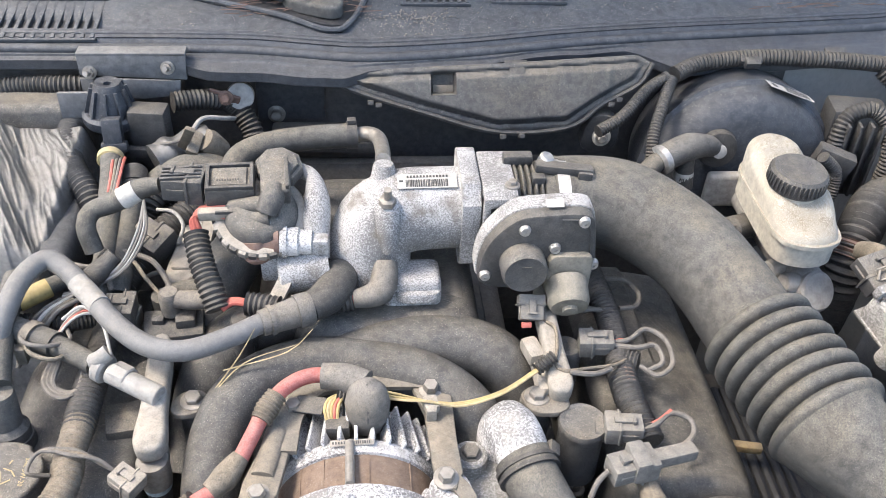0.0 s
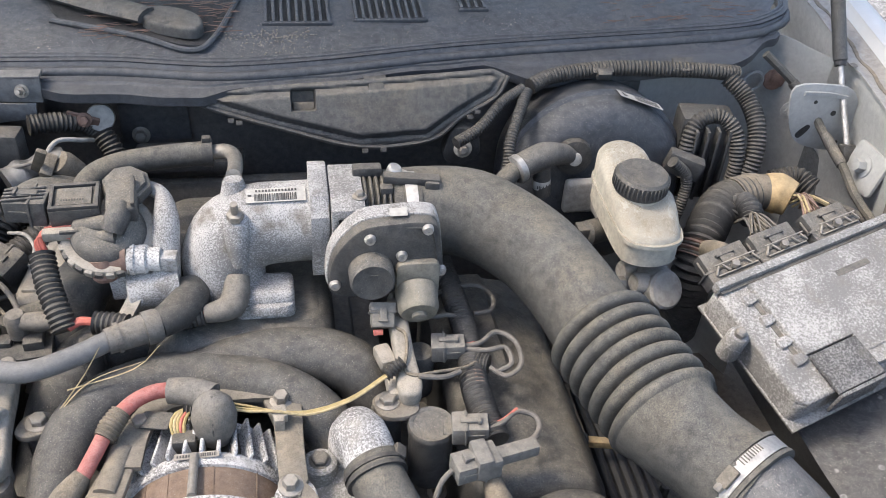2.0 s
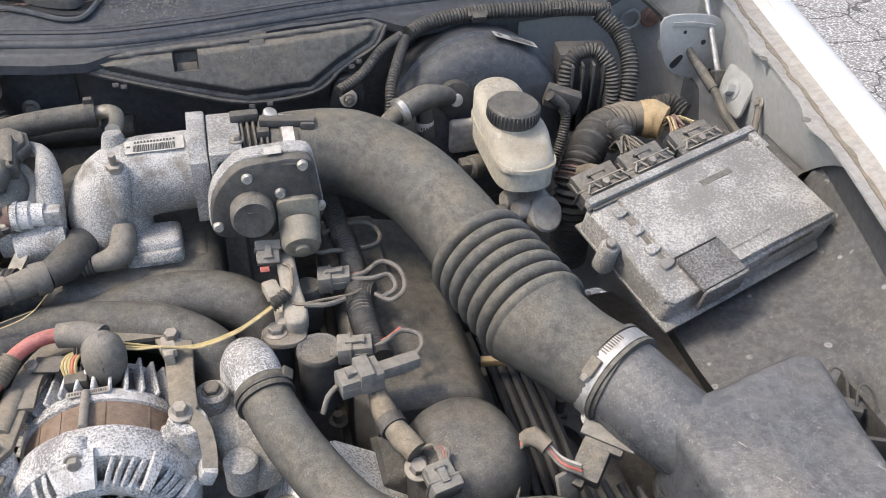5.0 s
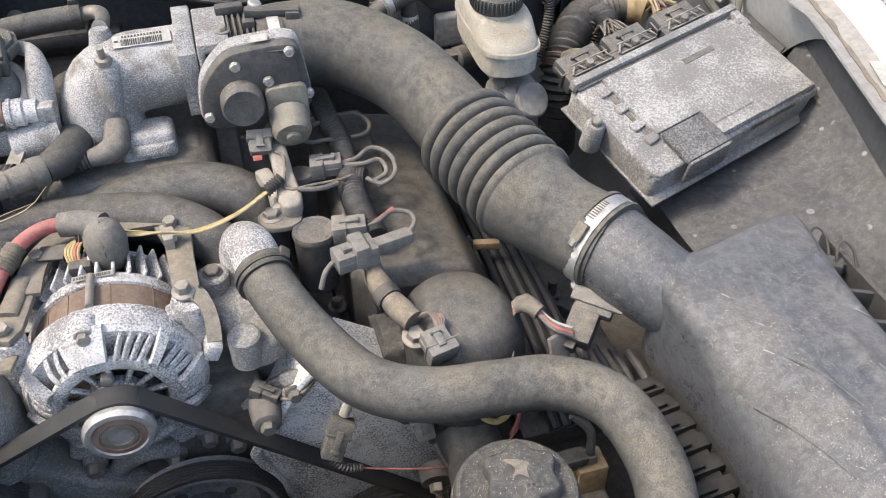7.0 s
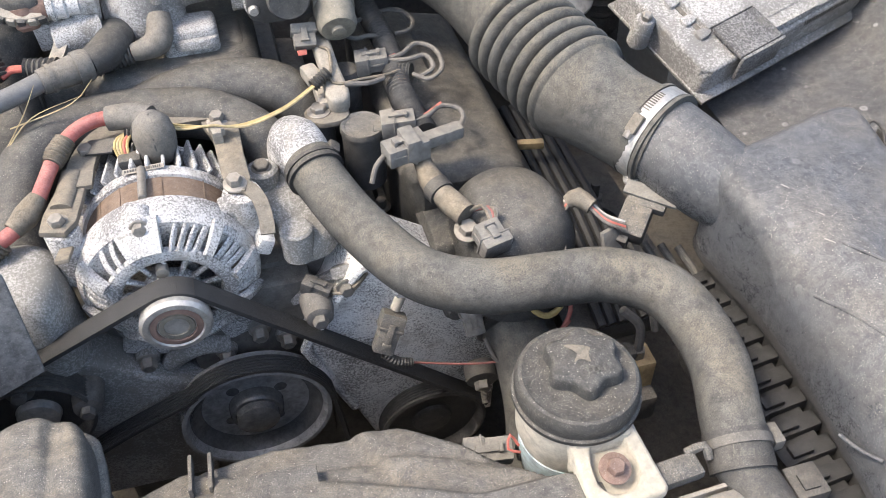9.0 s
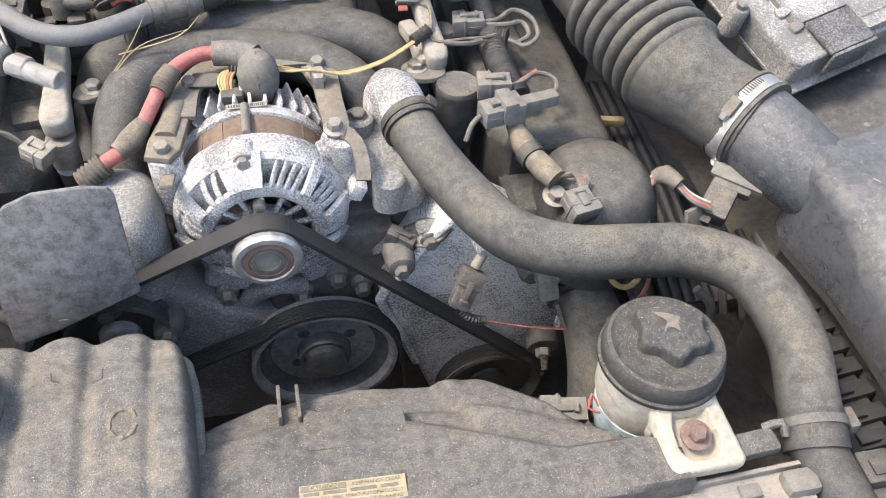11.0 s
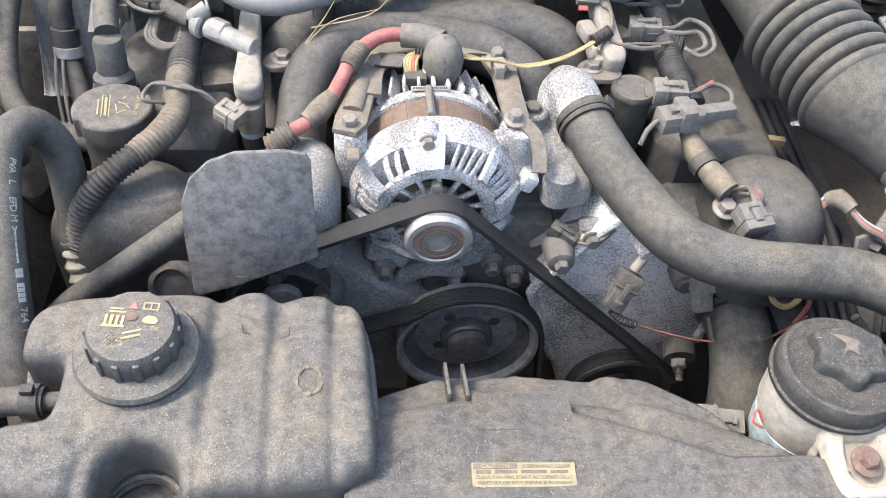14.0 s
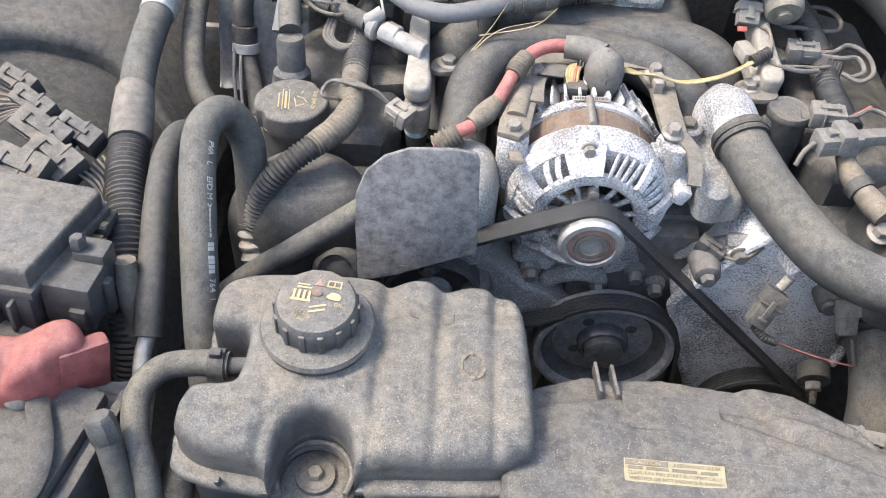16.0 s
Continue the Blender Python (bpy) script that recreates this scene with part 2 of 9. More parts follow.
CAP = dusty("black_cap_plastic", (0.026, 0.027, 0.028), amount=0.30, rough=0.5, specks=0.9)
GREY_CONN = dusty("grey_connector", (0.16, 0.155, 0.145), amount=0.6, rough=0.6)
TAN = dusty("tan_tape", (0.42, 0.30, 0.15), dust=(0.45, 0.37, 0.25), amount=0.5, rough=0.6, specks=0.1)
LABEL = dusty("paper_label", (0.46, 0.45, 0.42), amount=0.5, rough=0.6, specks=0.1, grain=0.2)
INK = dusty("black_ink", (0.04, 0.04, 0.04), amount=0.15, rough=0.6, specks=0.0, grain=0.2)
INK_FADED = dusty("faded_ink", (0.12, 0.105, 0.075), amount=0.5, rough=0.6, specks=0.1, grain=0.2)
GOLD = dusty("faded_yellow_print", (0.46, 0.37, 0.18), amount=0.5, rough=0.6, specks=0.1, grain=0.2)
FOIL = dusty("heat_foil", (0.20, 0.20, 0.196), dust=(0.20, 0.185, 0.16), amount=0.42, rough=0.33, metal=0.7, specks=0.1)
STRAW = dusty("dry_straw", (0.45, 0.36, 0.2), amount=0.1, rough=0.8, specks=0.0)
ASPHALT = asphalt("worn_pale_asphalt")
FLANGE = dusty("dirty_wing_flange", (0.34, 0.335, 0.32), dust=(0.30, 0.25, 0.18), amount=0.5, rough=0.5, specks=0.2)


# ---------------------------------------------------------------- geometry helpers
def V3(*a):
    return Vector(a)


def join(*geos):
    vs, fs = [], []
    for v, f in geos:
        o = len(vs)
        vs += list(v)
        fs += [tuple(i + o for i in q) for q in f]
    return vs, fs


def moved(geo, m):
    return [m @ Vector(v) for v in geo[0]], geo[1]


def from_bm(bm):
    bm.verts.index_update()
    r = [v.co.copy() for v in bm.verts], [tuple(v.index for v in f.verts) for f in bm.faces]
    bm.free()
    return r


def box(size, m=None, bevel=0.002, seg=2, taper=1.0):
    """A bevelled block centred on m; taper narrows its top."""
    bm = bmesh.new()
    bmesh.ops.create_cube(bm, size=1)
    for v in bm.verts:
        k = taper if v.co.z > 0 else 1
        v.co = Vector((v.co.x * size[0] * k, v.co.y * size[1] * k, v.co.z * size[2]))
    if bevel:
        bmesh.ops.bevel(bm, geom=bm.edges[:], offset=min(bevel, 0.45 * min(size)), segments=seg, affect="EDGES", profile=0.6)
    g = from_bm(bm)
    return moved(g, m) if m is not None else g


def prism(poly, z0, z1, m=None, bevel=0.002, seg=2, top_scale=1.0):
    """An outline in the xy plane drawn from z0 to z1, its rims bevelled."""
    bm = bmesh.new()
    c = Vector((sum(p[0] for p in poly) / len(poly), sum(p[1] for p in poly) / len(poly)))
    lo = [bm.verts.new((p[0], p[1], z0)) for p in poly]
    hi = [bm.verts.new((c.x + (p[0] - c.x) * top_scale, c.y + (p[1] - c.y) * top_scale, z1)) for p in poly]
    bm.faces.new(lo[::-1])
    top = bm.faces.new(hi)
    for i in range(len(poly)):
        j = (i + 1) % len(poly)
        bm.faces.new((lo[i], lo[j], hi[j], hi[i]))
    bmesh.ops.recalc_face_normals(bm, faces=bm.faces[:])
    if bevel:
        bmesh.ops.bevel(bm, geom=list(top.edges), offset=bevel, segments=seg, affect="EDGES", profile=0.5)
    g = from_bm(bm)
    return moved(g, m) if m is not None else g


def round_poly(w, h, r, n=5):
    """A rounded rectangle about the origin."""
    out = []
    for cx, cy, a0 in ((w / 2 - r, h / 2 - r, 0), (-w / 2 + r, h / 2 - r, 90), (-w / 2 + r, -h / 2 + r, 180), (w / 2 - r, -h / 2 + r, 270)):
        for k in range(n + 1):
            a = radians(a0 + 90 * k / n)
            out.append((cx + r * math.cos(a), cy + r * math.sin(a)))
    return out


def smooth_poly(pts, n=6):
    """A closed outline drawn smoothly through its corners."""
    out, k = [], len(pts)
    for i in range(k):
        p0, p1, p2, p3 = (Vector((*pts[(i + j) % k], 0)) for j in (-1, 0, 1, 2))
        for s in range(n):
            q = catmull(p0, p1, p2, p3, s / n)
            out.append((q.x, q.y))
    return out


def catmull(p0, p1, p2, p3, t):
    return 0.5 * ((2 * p1) + (p2 - p0) * t + (2 * p0 - 5 * p1 + 4 * p2 - p3) * t * t + (3 * p1 - p0 - 3 * p2 + p3) * t ** 3)


def curve_pts(path, step=0.006):
    """Points along a smooth line through path, with a running 0..len(path)-1 value."""
    p = [Vector(q) for q in path]
    e = [p[0] * 2 - p[1], *p, p[-1] * 2 - p[-2]]
    out = []
    for i in range(len(p) - 1):
        k = max(2, int((p[i + 1] - p[i]).length / step))
        for s in range(k):
            out.append((catmull(e[i], e[i + 1], e[i + 2], e[i + 3], s / k), i + s / k))
    out.append((p[-1], len(p) - 1.0))
    return out


def rings(pts, radii, n=14, flat=1.0, cap=True):
    """A skin over circles along pts."""
    vs, fs = [], []
    up = None
    for i, p in enumerate(pts):
        d = (pts[min(i + 1, len(pts) - 1)] - pts[max(i - 1, 0)]).normalized()
        if up is None:
            up = d.orthogonal().normalized() if abs(d.z) > 0.9 else (Vector((0, 0, 1)) - d * d.z).normalized()
        up = (up - d * up.dot(d)).normalized()
        side = d.cross(up)
        for k in range(n):
            a = 2 * math.pi * k / n
            vs.append(p + (side * math.cos(a) + up * math.sin(a) * flat) * radii[i])
    for i in range(len(pts) - 1):
        for k in range(n):
            a, b = i * n + k, i * n + (k + 1) % n
            fs.append((a, b, b + n, a + n))
    if cap:
        fs += [tuple(range(n))[::-1], tuple(range(len(vs) - n, len(vs)))]
    return vs, fs


def tube(path, r, n=14, step=0.006, ripple=None, flat=1.0, wobble=0.0):
    """A hose along path. r: one radius, or one for each point; ripple: (pitch, height) of a convoluted sleeve."""
    if ripple:
        step = ripple[0] / 6
    cp = curve_pts(path, step)
    pts, rad, run = [], [], 0.0
    for i, (p, u) in enumerate(cp):
        if isinstance(r, (int, float)):
            q = r
        else:
            k = min(int(u), len(r) - 2)
            q = r[k] + (r[k + 1] - r[k]) * (u - k)
        if i:
            run += (p - cp[i - 1][0]).length
        if ripple:
            c = math.cos(2 * math.pi * run / ripple[0])
            q += ripple[1] * (0.5 * c + 0.5 * c ** 3 - 0.15)
        if wobble:
            q *= 1 + wobble * noise.noise(p * 60)
        pts.append(p)
        rad.append(q)
    return rings(pts, rad, n, flat)


def axis_m(base, d, spin=0.0):
    """A pose whose z axis runs along d."""
    d = Vector(d).normalized()
    return Matrix.Translation(base) @ d.to_track_quat("Z", "Y").to_matrix().to_4x4() @ Matrix.Rotation(spin, 4, "Z")


def lathe(profile, m=None, n=32):
    """Turned about z: (radius, height) rows from bottom to top, closed by caps."""
    vs, fs = [], []
    for r, h in profile:
        for k in range(n):
            a = 2 * math.pi * k / n
            vs.append(Vector((r * math.cos(a), r * math.sin(a), h)))
    for i in range(len(profile) - 1):
        for k in range(n):
            a, b = i * n + k, i * n + (k + 1) % n
            fs.append((a, b, b + n, a + n))
    fs += [tuple(range(n))[::-1], tuple(range(len(vs) - n, len(vs)))]
    return moved((vs, fs), m) if m is not None else (vs, fs)


def strip(path, width, thick, normal, step=0.006):
    """A flat band along path: width across, thick along normal."""
    cp = [p for p, _ in curve_pts(path, step)]
    vs, fs = [], []
    for i, p in enumerate(cp):
        d = (cp[min(i + 1, len(cp) - 1)] - cp[max(i - 1, 0)]).normalized()
        nn = Vector(normal(p) if callable(normal) else normal)
        nn = (nn - d * nn.dot(d)).normalized()
        s = d.cross(nn).normalized() * width / 2
        t = nn * thick / 2
        vs += [p - s - t, p + s - t, p + s + t, p - s + t]
    for i in range(len(cp) - 1):
        for k in range(4):
            a, b = i * 4 + k, i * 4 + (k + 1) % 4
            fs.append((a, b, b + 4, a + 4))
    fs += [(3, 2, 1, 0), tuple(range(len(vs) - 4, len(vs)))]
    return vs, fs


def sheet(fn, nu, nv, thick=0.003):
    """A sheet fn(u, v) with u, v in 0..1, given a thickness along its mean normal."""
    vs, fs = [], []
    for i in range(nu + 1):
        for j in range(nv + 1):
            vs.append(Vector(fn(i / nu, j / nv)))
    w = nv + 1
    nm = (vs[w * nu] - vs[0]).cross(vs[nv] - vs[0]).normalized() * thick
    k = len(vs)
    vs += [v - nm for v in vs]
    for i in range(nu):
        for j in range(nv):
            a = i * w + j
            fs.append((a, a + w, a + w + 1, a + 1))
            fs.append((a + k, a + k + 1, a + k + w + 1, a + k + w))
    rim = [j for j in range(nv)] + [i * w + nv for i in range(nu)] + [nu * w + j for j in range(nv, 0, -1)] + [i * w for i in range(nu, 0, -1)]
    for a, b in zip(rim, rim[1:] + rim[:1]):
        fs.append((a, b, b + k, a + k))
    return vs, fs


BASE = {}


def thing(name, at, label, category, group=""):
    ob = new(name)
    ob.location = at
    ob.empty_display_size = 0.02
    BASE[name_of(ob)] = Vector(at)
    return tagged(ob, label, category, group)


def name_of(ob):
    return ob.name


def make_mesh(name, geo, mat, shift=Vector((0, 0, 0)), sharp=38):
    me = bpy.data.meshes.new(name)
    me.from_pydata([tuple(Vector(v) - shift) for v in geo[0]], [], geo[1])
    me.validate()
    bm = bmesh.new()
    bm.from_mesh(me)
    bmesh.ops.recalc_face_normals(bm, faces=bm.faces[:])
    bm.to_mesh(me)
    bm.free()
    me.polygons.foreach_set("use_smooth", [True] * len(me.polygons))
    me.set_sharp_from_angle(angle=radians(sharp))
    me.materials.append(mat)
    return me


def part(name, geo, mat, parent, label="", sharp=38):
    """One mesh under a thing or under a part, from geometry in world places."""
    top = parent
    while top.parent:
        top = top.parent
    ob = new(name, make_mesh(name, geo, mat, BASE[top.name], sharp))
    ob.parent = parent
    if label:
        ob["label"] = label
    return ob


def solo(name, geo, mat, label, category="", group="", kind="", sharp=38):
    """A thing that is one mesh, from geometry in world places."""
    vs = geo[0]
    c = Vector((sum(v[0] for v in vs) / len(vs), sum(v[1] for v in vs) / len(vs), min(v[2] for v in vs)))
    ob = new(name, make_mesh(name, geo, mat, c, sharp))
    ob.location = c
    BASE[ob.name] = c
    return tagged(ob, label, category, group, kind)


def hexbolt(at, d, r=0.006, h=0.006, washer=1.6):
    m = axis_m(at, d)
    return join(lathe([(r * washer, -0.001), (r * washer, 0.0008), (r * washer * 0.9, 0.0016)], m, 20),
                lathe([(r, 0.0016), (r, h * 0.85), (r * 0.85, h)], m, 6))


def bolt(at, d=(0, 0, 1), r=0.006, h=0.007, mat=None, parent=None, washer=1.6, name="bolt"):
    return part(name, hexbolt(at, d, r, h, washer), mat or STEEL, parent)


def relief(poly, z0, height, res=0.004, m=None):
    """A moulding over a plan outline: height(x, y, d) gives the top, d being the way in from the rim; walls drop to z0."""
    P = np.array(poly, float)
    x0, y0 = P.min(0) - res
    nx, ny = (np.ceil((P.max(0) + res - (x0, y0)) / res)).astype(int) + 1
    gx, gy = np.meshgrid(x0 + res * np.arange(nx), y0 + res * np.arange(ny), indexing="ij")
    Q = np.stack([gx.ravel(), gy.ravel()], 1)
    A, B = P, np.roll(P, -1, 0)
    best, near = np.full(len(Q), 9e9), np.zeros_like(Q)
    inside = np.zeros(len(Q), bool)
    for a, b in zip(A, B):
        e = b - a
        s = np.clip(((Q - a) @ e) / max(e @ e, 1e-12), 0, 1)[:, None]
        c = a + s * e
        d = np.linalg.norm(Q - c, axis=1)
        k = d < best
        best[k], near[k] = d[k], c[k]
        if a[1] != b[1]:
            hit = ((a[1] > Q[:, 1]) != (b[1] > Q[:, 1])) & (Q[:, 0] < (b[0] - a[0]) * (Q[:, 1] - a[1]) / (b[1] - a[1]) + a[0])
            inside ^= hit
    vs, ids, fs = [], {}, []

    def vert(i):
        if i not in ids:
            ids[i] = len(vs)
            p, d = (Q[i], best[i]) if inside[i] else (near[i], 0.0)
            vs.append(Vector((p[0], p[1], height(p[0], p[1], d))))
        return ids[i]

    for i in range(nx - 1):
        for j in range(ny - 1):
            c = [i * ny + j, (i + 1) * ny + j, (i + 1) * ny + j + 1, i * ny + j + 1]
            if sum(inside[k] for k in c) >= 1:
                fs.append(tuple(vert(k) for k in c))
    count = {}
    for f in fs:
        for a, b in zip(f, f[1:] + f[:1]):
            k = (min(a, b), max(a, b))
            count[k] = None if k in count else (a, b)
    low = {}
    for e in [v for v in count.values() if v]:
        q = []
        for v in e:
            if v not in low:
                low[v] = len(vs)
                vs.append(Vector((vs[v].x, vs[v].y, z0)))
            q.append(low[v])
        fs.append((e[1], e[0], q[0], q[1]))
    return moved((vs, fs), m) if m is not None else (vs, fs)


def dome(d, r):
    """Rise of a rounded rim of radius r, d in from its edge."""
    return 0.0 if d >= r else math.sqrt(max(0.0, r * r - (r - d) ** 2)) - r


def step(a, b, x):
    s = min(1.0, max(0.0, (x - a) / (b - a)))
    return s * s * (3 - 2 * s)


def letters(name, text, size, m, mat, parent, align="CENTER"):
    """Raised lettering in the xy plane of m."""
    cu = bpy.data.curves.new("writing", "FONT")
    cu.body, cu.size, cu.extrude, cu.align_x, cu.align_y, cu.resolution_u = text, size, 0.0002, align, "CENTER", 2
    ob = bpy.data.objects.new("writing", cu)
    scene.collection.objects.link(ob)
    bpy.context.view_layer.update()
    me = bpy.data.meshes.new_from_object(ob.evaluated_get(bpy.context.evaluated_depsgraph_get()))
    geo = [m @ v.co for v in me.vertices], [tuple(p.vertices) for p in me.polygons]
    bpy.data.objects.remove(ob)
    bpy.data.curves.remove(cu)
    bpy.data.meshes.remove(me)
    return part(name, geo, mat, parent)


def bar(w, h, m, t=0.0004):
    return box((w, h, t), m, 0)


def along(a, b):
    """A pose at a whose z axis runs to b."""
    a, b = Vector(a), Vector(b)
    return axis_m(a, b - a), (b - a).length


def rod(a, b, r, n=14, r2=None):
    m, k = along(a, b)
    return lathe([(r * 0.9, 0), (r, r * 0.1), ((r2 or r), k - r * 0.1), ((r2 or r) * 0.9, k)], m, n)


def face_m(y):
    """The xz plane at y, facing the front of the car."""
    return Matrix(((1, 0, 0, 0), (0, 0, -1, y), (0, 1, 0, 0), (0, 0, 0, 1)))


def frame_m(a, b, up=(0, 0, 1)):
    """A pose midway between a and b: x along them, z near up."""
    a, b = Vector(a), Vector(b)
    x = (b - a).normalized()
    z = Vector(up)
    z = (z - x * z.dot(x)).normalized()
    y = z.cross(x)
    c = (a + b) / 2
    return Matrix(((x.x, y.x, z.x, c.x), (x.y, y.y, z.y, c.y), (x.z, y.z, z.z, c.z), (0, 0, 0, 1)))


def plug(name, a, b, w, h, mat, label, up=(0, 0, 1), tail=True, group="wiring plugs"):
    """An electrical plug from a (wire end) to b (mating end): shell, collar, latch, ribs and wire seal."""
    m = frame_m(a, b, up)
    k = (Vector(b) - Vector(a)).length
    t = thing(name, (m.translation.x, m.translation.y, m.translation.z - h / 2), label, "connector", group)
    part("shell", box((k * 0.62, w, h), m @ pose(-k * 0.16, 0, 0), 0.0018), mat, t)
    part("collar", join(box((k * 0.42, w * 1.16, h * 1.16), m @ pose(k * 0.26, 0, 0), 0.0018), box((k * 0.05, w * 1.25, h * 1.25), m @ pose(k * 0.12, 0, 0), 0.0008)), mat, t)
    part("latch", join(box((k * 0.5, w * 0.3, h * 0.16), m @ pose(0, 0, h * 0.62), 0.0008), box((k * 0.08, w * 0.42, h * 0.34), m @ pose(-k * 0.24, 0, h * 0.6), 0.0008)), mat, t)
    for s in (-1, 1):
        part("rib", box((k * 0.5, w * 0.08, h * 0.2), m @ pose(-k * 0.1, s * w * 0.5, 0), 0.0005), mat, t)
    return t


def wire(name, path, r, mat, label, category="wire", group="engine wires"):
    return solo(name, tube(path, r, 8, 0.005), mat, label, category, group)


def loom(name, path, r, mat, label, pitch=0.0052, group="corrugated looms"):
    t = thing(name, path[len(path) // 2], label, "wiring loom", group)
    part("sleeve", tube(path, r, 14, 0.004, (pitch, r * 0.10)), mat, t)
    return t


def hose_clip(at, d, r, mat, parent, w=0.010):
    m = axis_m(at, d)
    ear = Vector((0, 0, 1)) - Vector(d).normalized() * Vector(d).normalized().z
    ear = ear.normalized() * (r + 0.004) if ear.length > 0.01 else Vector((r + 0.004, 0, 0))
    g = join(lathe([(r + 0.0005, -w / 2), (r + 0.0022, -w / 2), (r + 0.0022, w / 2), (r + 0.0005, w / 2)], m, 28),
             box((0.010, 0.008, 0.007), frame_m(Vector(at) + ear - Vector(d).normalized() * 0.004, Vector(at) + ear + Vector(d).normalized() * 0.004, ear), 0.001))
    return part("clip", g, mat, parent)


# ---------------------------------------------------------------- setting
def plain(name, geo, mat, label, sharp=38):
    return solo(name, geo, mat, label, kind="structure", sharp=sharp)


plain("ground", ([(-60, -60, 0), (60, -60, 0), (60, 60, 0), (-60, 60, 0)], [(0, 1, 2, 3)]), ASPHALT, "pale worn asphalt with dark cracks beside the car")
plain("bay_floor", box((1.7, 1.25, 0.02), pose(0.14, 0.5, 0.30), 0), DARK, "dark grimy undertray below the engine")
plain("firewall", box((1.40, 0.02, 0.72), pose(-0.10, 1.085, 0.60), 0.004), BAY, "dark grey painted steel firewall behind the engine")

COWL_X = [(-0.75, 1.080), (-0.43, 1.068), (-0.23, 1.066), (-0.125, 1.062), (-0.05, 1.049), (0.02, 1.041), (0.141, 1.054), (0.279, 1.081), (0.40, 1.098), (0.523, 1.111), (0.66, 1.125), (0.756, 1.137), (0.82, 1.16), (0.88, 1.225), (0.90, 1.40)]


def cowl_y(x):
    for (x0, y0), (x1, y1) in zip(COWL_X, COWL_X[1:]):
        if x0 <= x <= x1:
            return y0 + (y1 - y0) * step(x0, x1, x)
    return COWL_X[0][1] if x < 0 else 1.25


seal = thing("cowl_seal", (0.1, 1.05, 0.97), "black rubber weather seal along the cowl edge", "seal")
edge = [(x, y, 0.985) for x, y in COWL_X]
part("top_strip", strip([(x, y, z + 0.004) for x, y, z in edge], 0.016, 0.004, (0, -0.25, 0.97), 0.02), SEAL, seal)
for o, dz in ((0.006, 0.0065), (-0.001, 0.006)):
    part("ridge", tube([(x, y + o, z + dz) for x, y, z in edge], 0.0017, 8, 0.02), COWL, seal)
part("channel", strip([(x, y - 0.010, z - 0.003) for x, y, z in edge], 0.012, 0.003, (0, -0.8, 0.6), 0.02), SEAL, seal)
part("bead", tube([(x, y - 0.017, z - 0.008) for x, y, z in edge], 0.0072, 12, 0.02), SEAL, seal)


def cowl_z(x, y):
    v = y - cowl_y(x)
    return 0.986 + 0.10 * v + 0.0015 * noise.noise(V3(x * 9, y * 9, 0)) + 0.006 * step(0.03, 0.05, v)


cowl = plain("cowl_panel", sheet(lambda u, v: (-0.75 + 1.62 * u, cowl_y(-0.75 + 1.62 * u) + 0.010 + v * 0.42, cowl_z(-0.75 + 1.62 * u, cowl_y(-0.75 + 1.62 * u) + 0.010 + v * 0.42)), 130, 24), COWL, "weathered black plastic cowl panel below the windscreen")


def lip_w(x):
    return 0.012 + 0.020 * step(-0.24, -0.17, x) * step(0.03, -0.02, x) + 0.040 * step(0.35, 0.43, x) * step(0.82, 0.72, x)


def lip_fn(u, v):
    x = -0.72 + 1.56 * u
    w = lip_w(x)
    if v < 0.8:
        return (x, cowl_y(x) - 0.020 - w * v / 0.8, 0.974 - 0.20 * w * v / 0.8 - 0.0025 * step(0.3, 0.36, v))
    return (x, cowl_y(x) - 0.020 - w - 0.002, 0.974 - 0.20 * w - 0.0025 - 0.012 * (v - 0.8) / 0.2)


plain("cowl_lip", sheet(lip_fn, 110, 20), SEAL, "dark painted steel lip under the cowl seal")

# unseen raised bonnet, its lean set to shade the cowl, and the lip's bolt tab
plain("bonnet", sheet(lambda u, v: (-0.79 + 1.66 * u, 1.40 - 0.30 * v, 1.08 + 1.08 * v + 0.03 * math.sin(3.14 * v)), 12, 12, 0.02), PAINT_IN, "unseen raised bonnet leaning over the rear to shade the cowl, grey underside for bounce")
tab = thing("lip_tab", (-0.041, 1.01, 0.95), "dark steel bolt tab on the cowl lip", "bracket")
part("tab", prism(smooth_poly([(-0.085, 1.040), (-0.066, 1.020), (-0.052, 1.000), (-0.040, 0.994), (-0.028, 1.000), (-0.014, 1.020), (0.005, 1.038)], 4), 0, 0.003, pose(0, 0, 0.962), 0.001), BAY, tab)
part("hole", lathe([(0.0055, 0), (0.0055, 0.0006)], pose(-0.041, 1.006, 0.9652), 16), DARK, tab)

# cowl grille slots, wiper arm in its recess
for gx, gw, nbar, gy in ((-0.400, 0.155, 13, 1.055), (0.111, 0.085, 8, 1.131), (0.240, 0.095, 9, 1.141), (0.364, 0.034, 3, 1.172)):
    g = thing("cowl_grille", (gx, gy, cowl_z(gx, gy)), "black slotted air grille in the cowl panel", "grille", "cowl grilles")
    d = 0.09
    for e in (0, d):
        part("frame_bar", box((gw + 0.010, 0.006, 0.005), pose(gx, gy + e, cowl_z(gx, gy + e) + 0.002, 6), 0.001), COWL, g)
    # near-black sheet paints in the shade between the slats
    part("slot_shade", box((gw, d - 0.004, 0.004), pose(gx, gy + d / 2, cowl_z(gx, gy + d / 2) - 0.0005, 6), 0), BELT, g, "black sheet standing in for the shade behind the slots")
    for k in range(nbar + 1):
        part("slat", box((gw / nbar * 0.42, d, 0.006), pose(gx - gw / 2 + gw * k / nbar, gy + d / 2, cowl_z(gx, gy + d / 2) + 0.003, 6), 0.001), COWL, g)

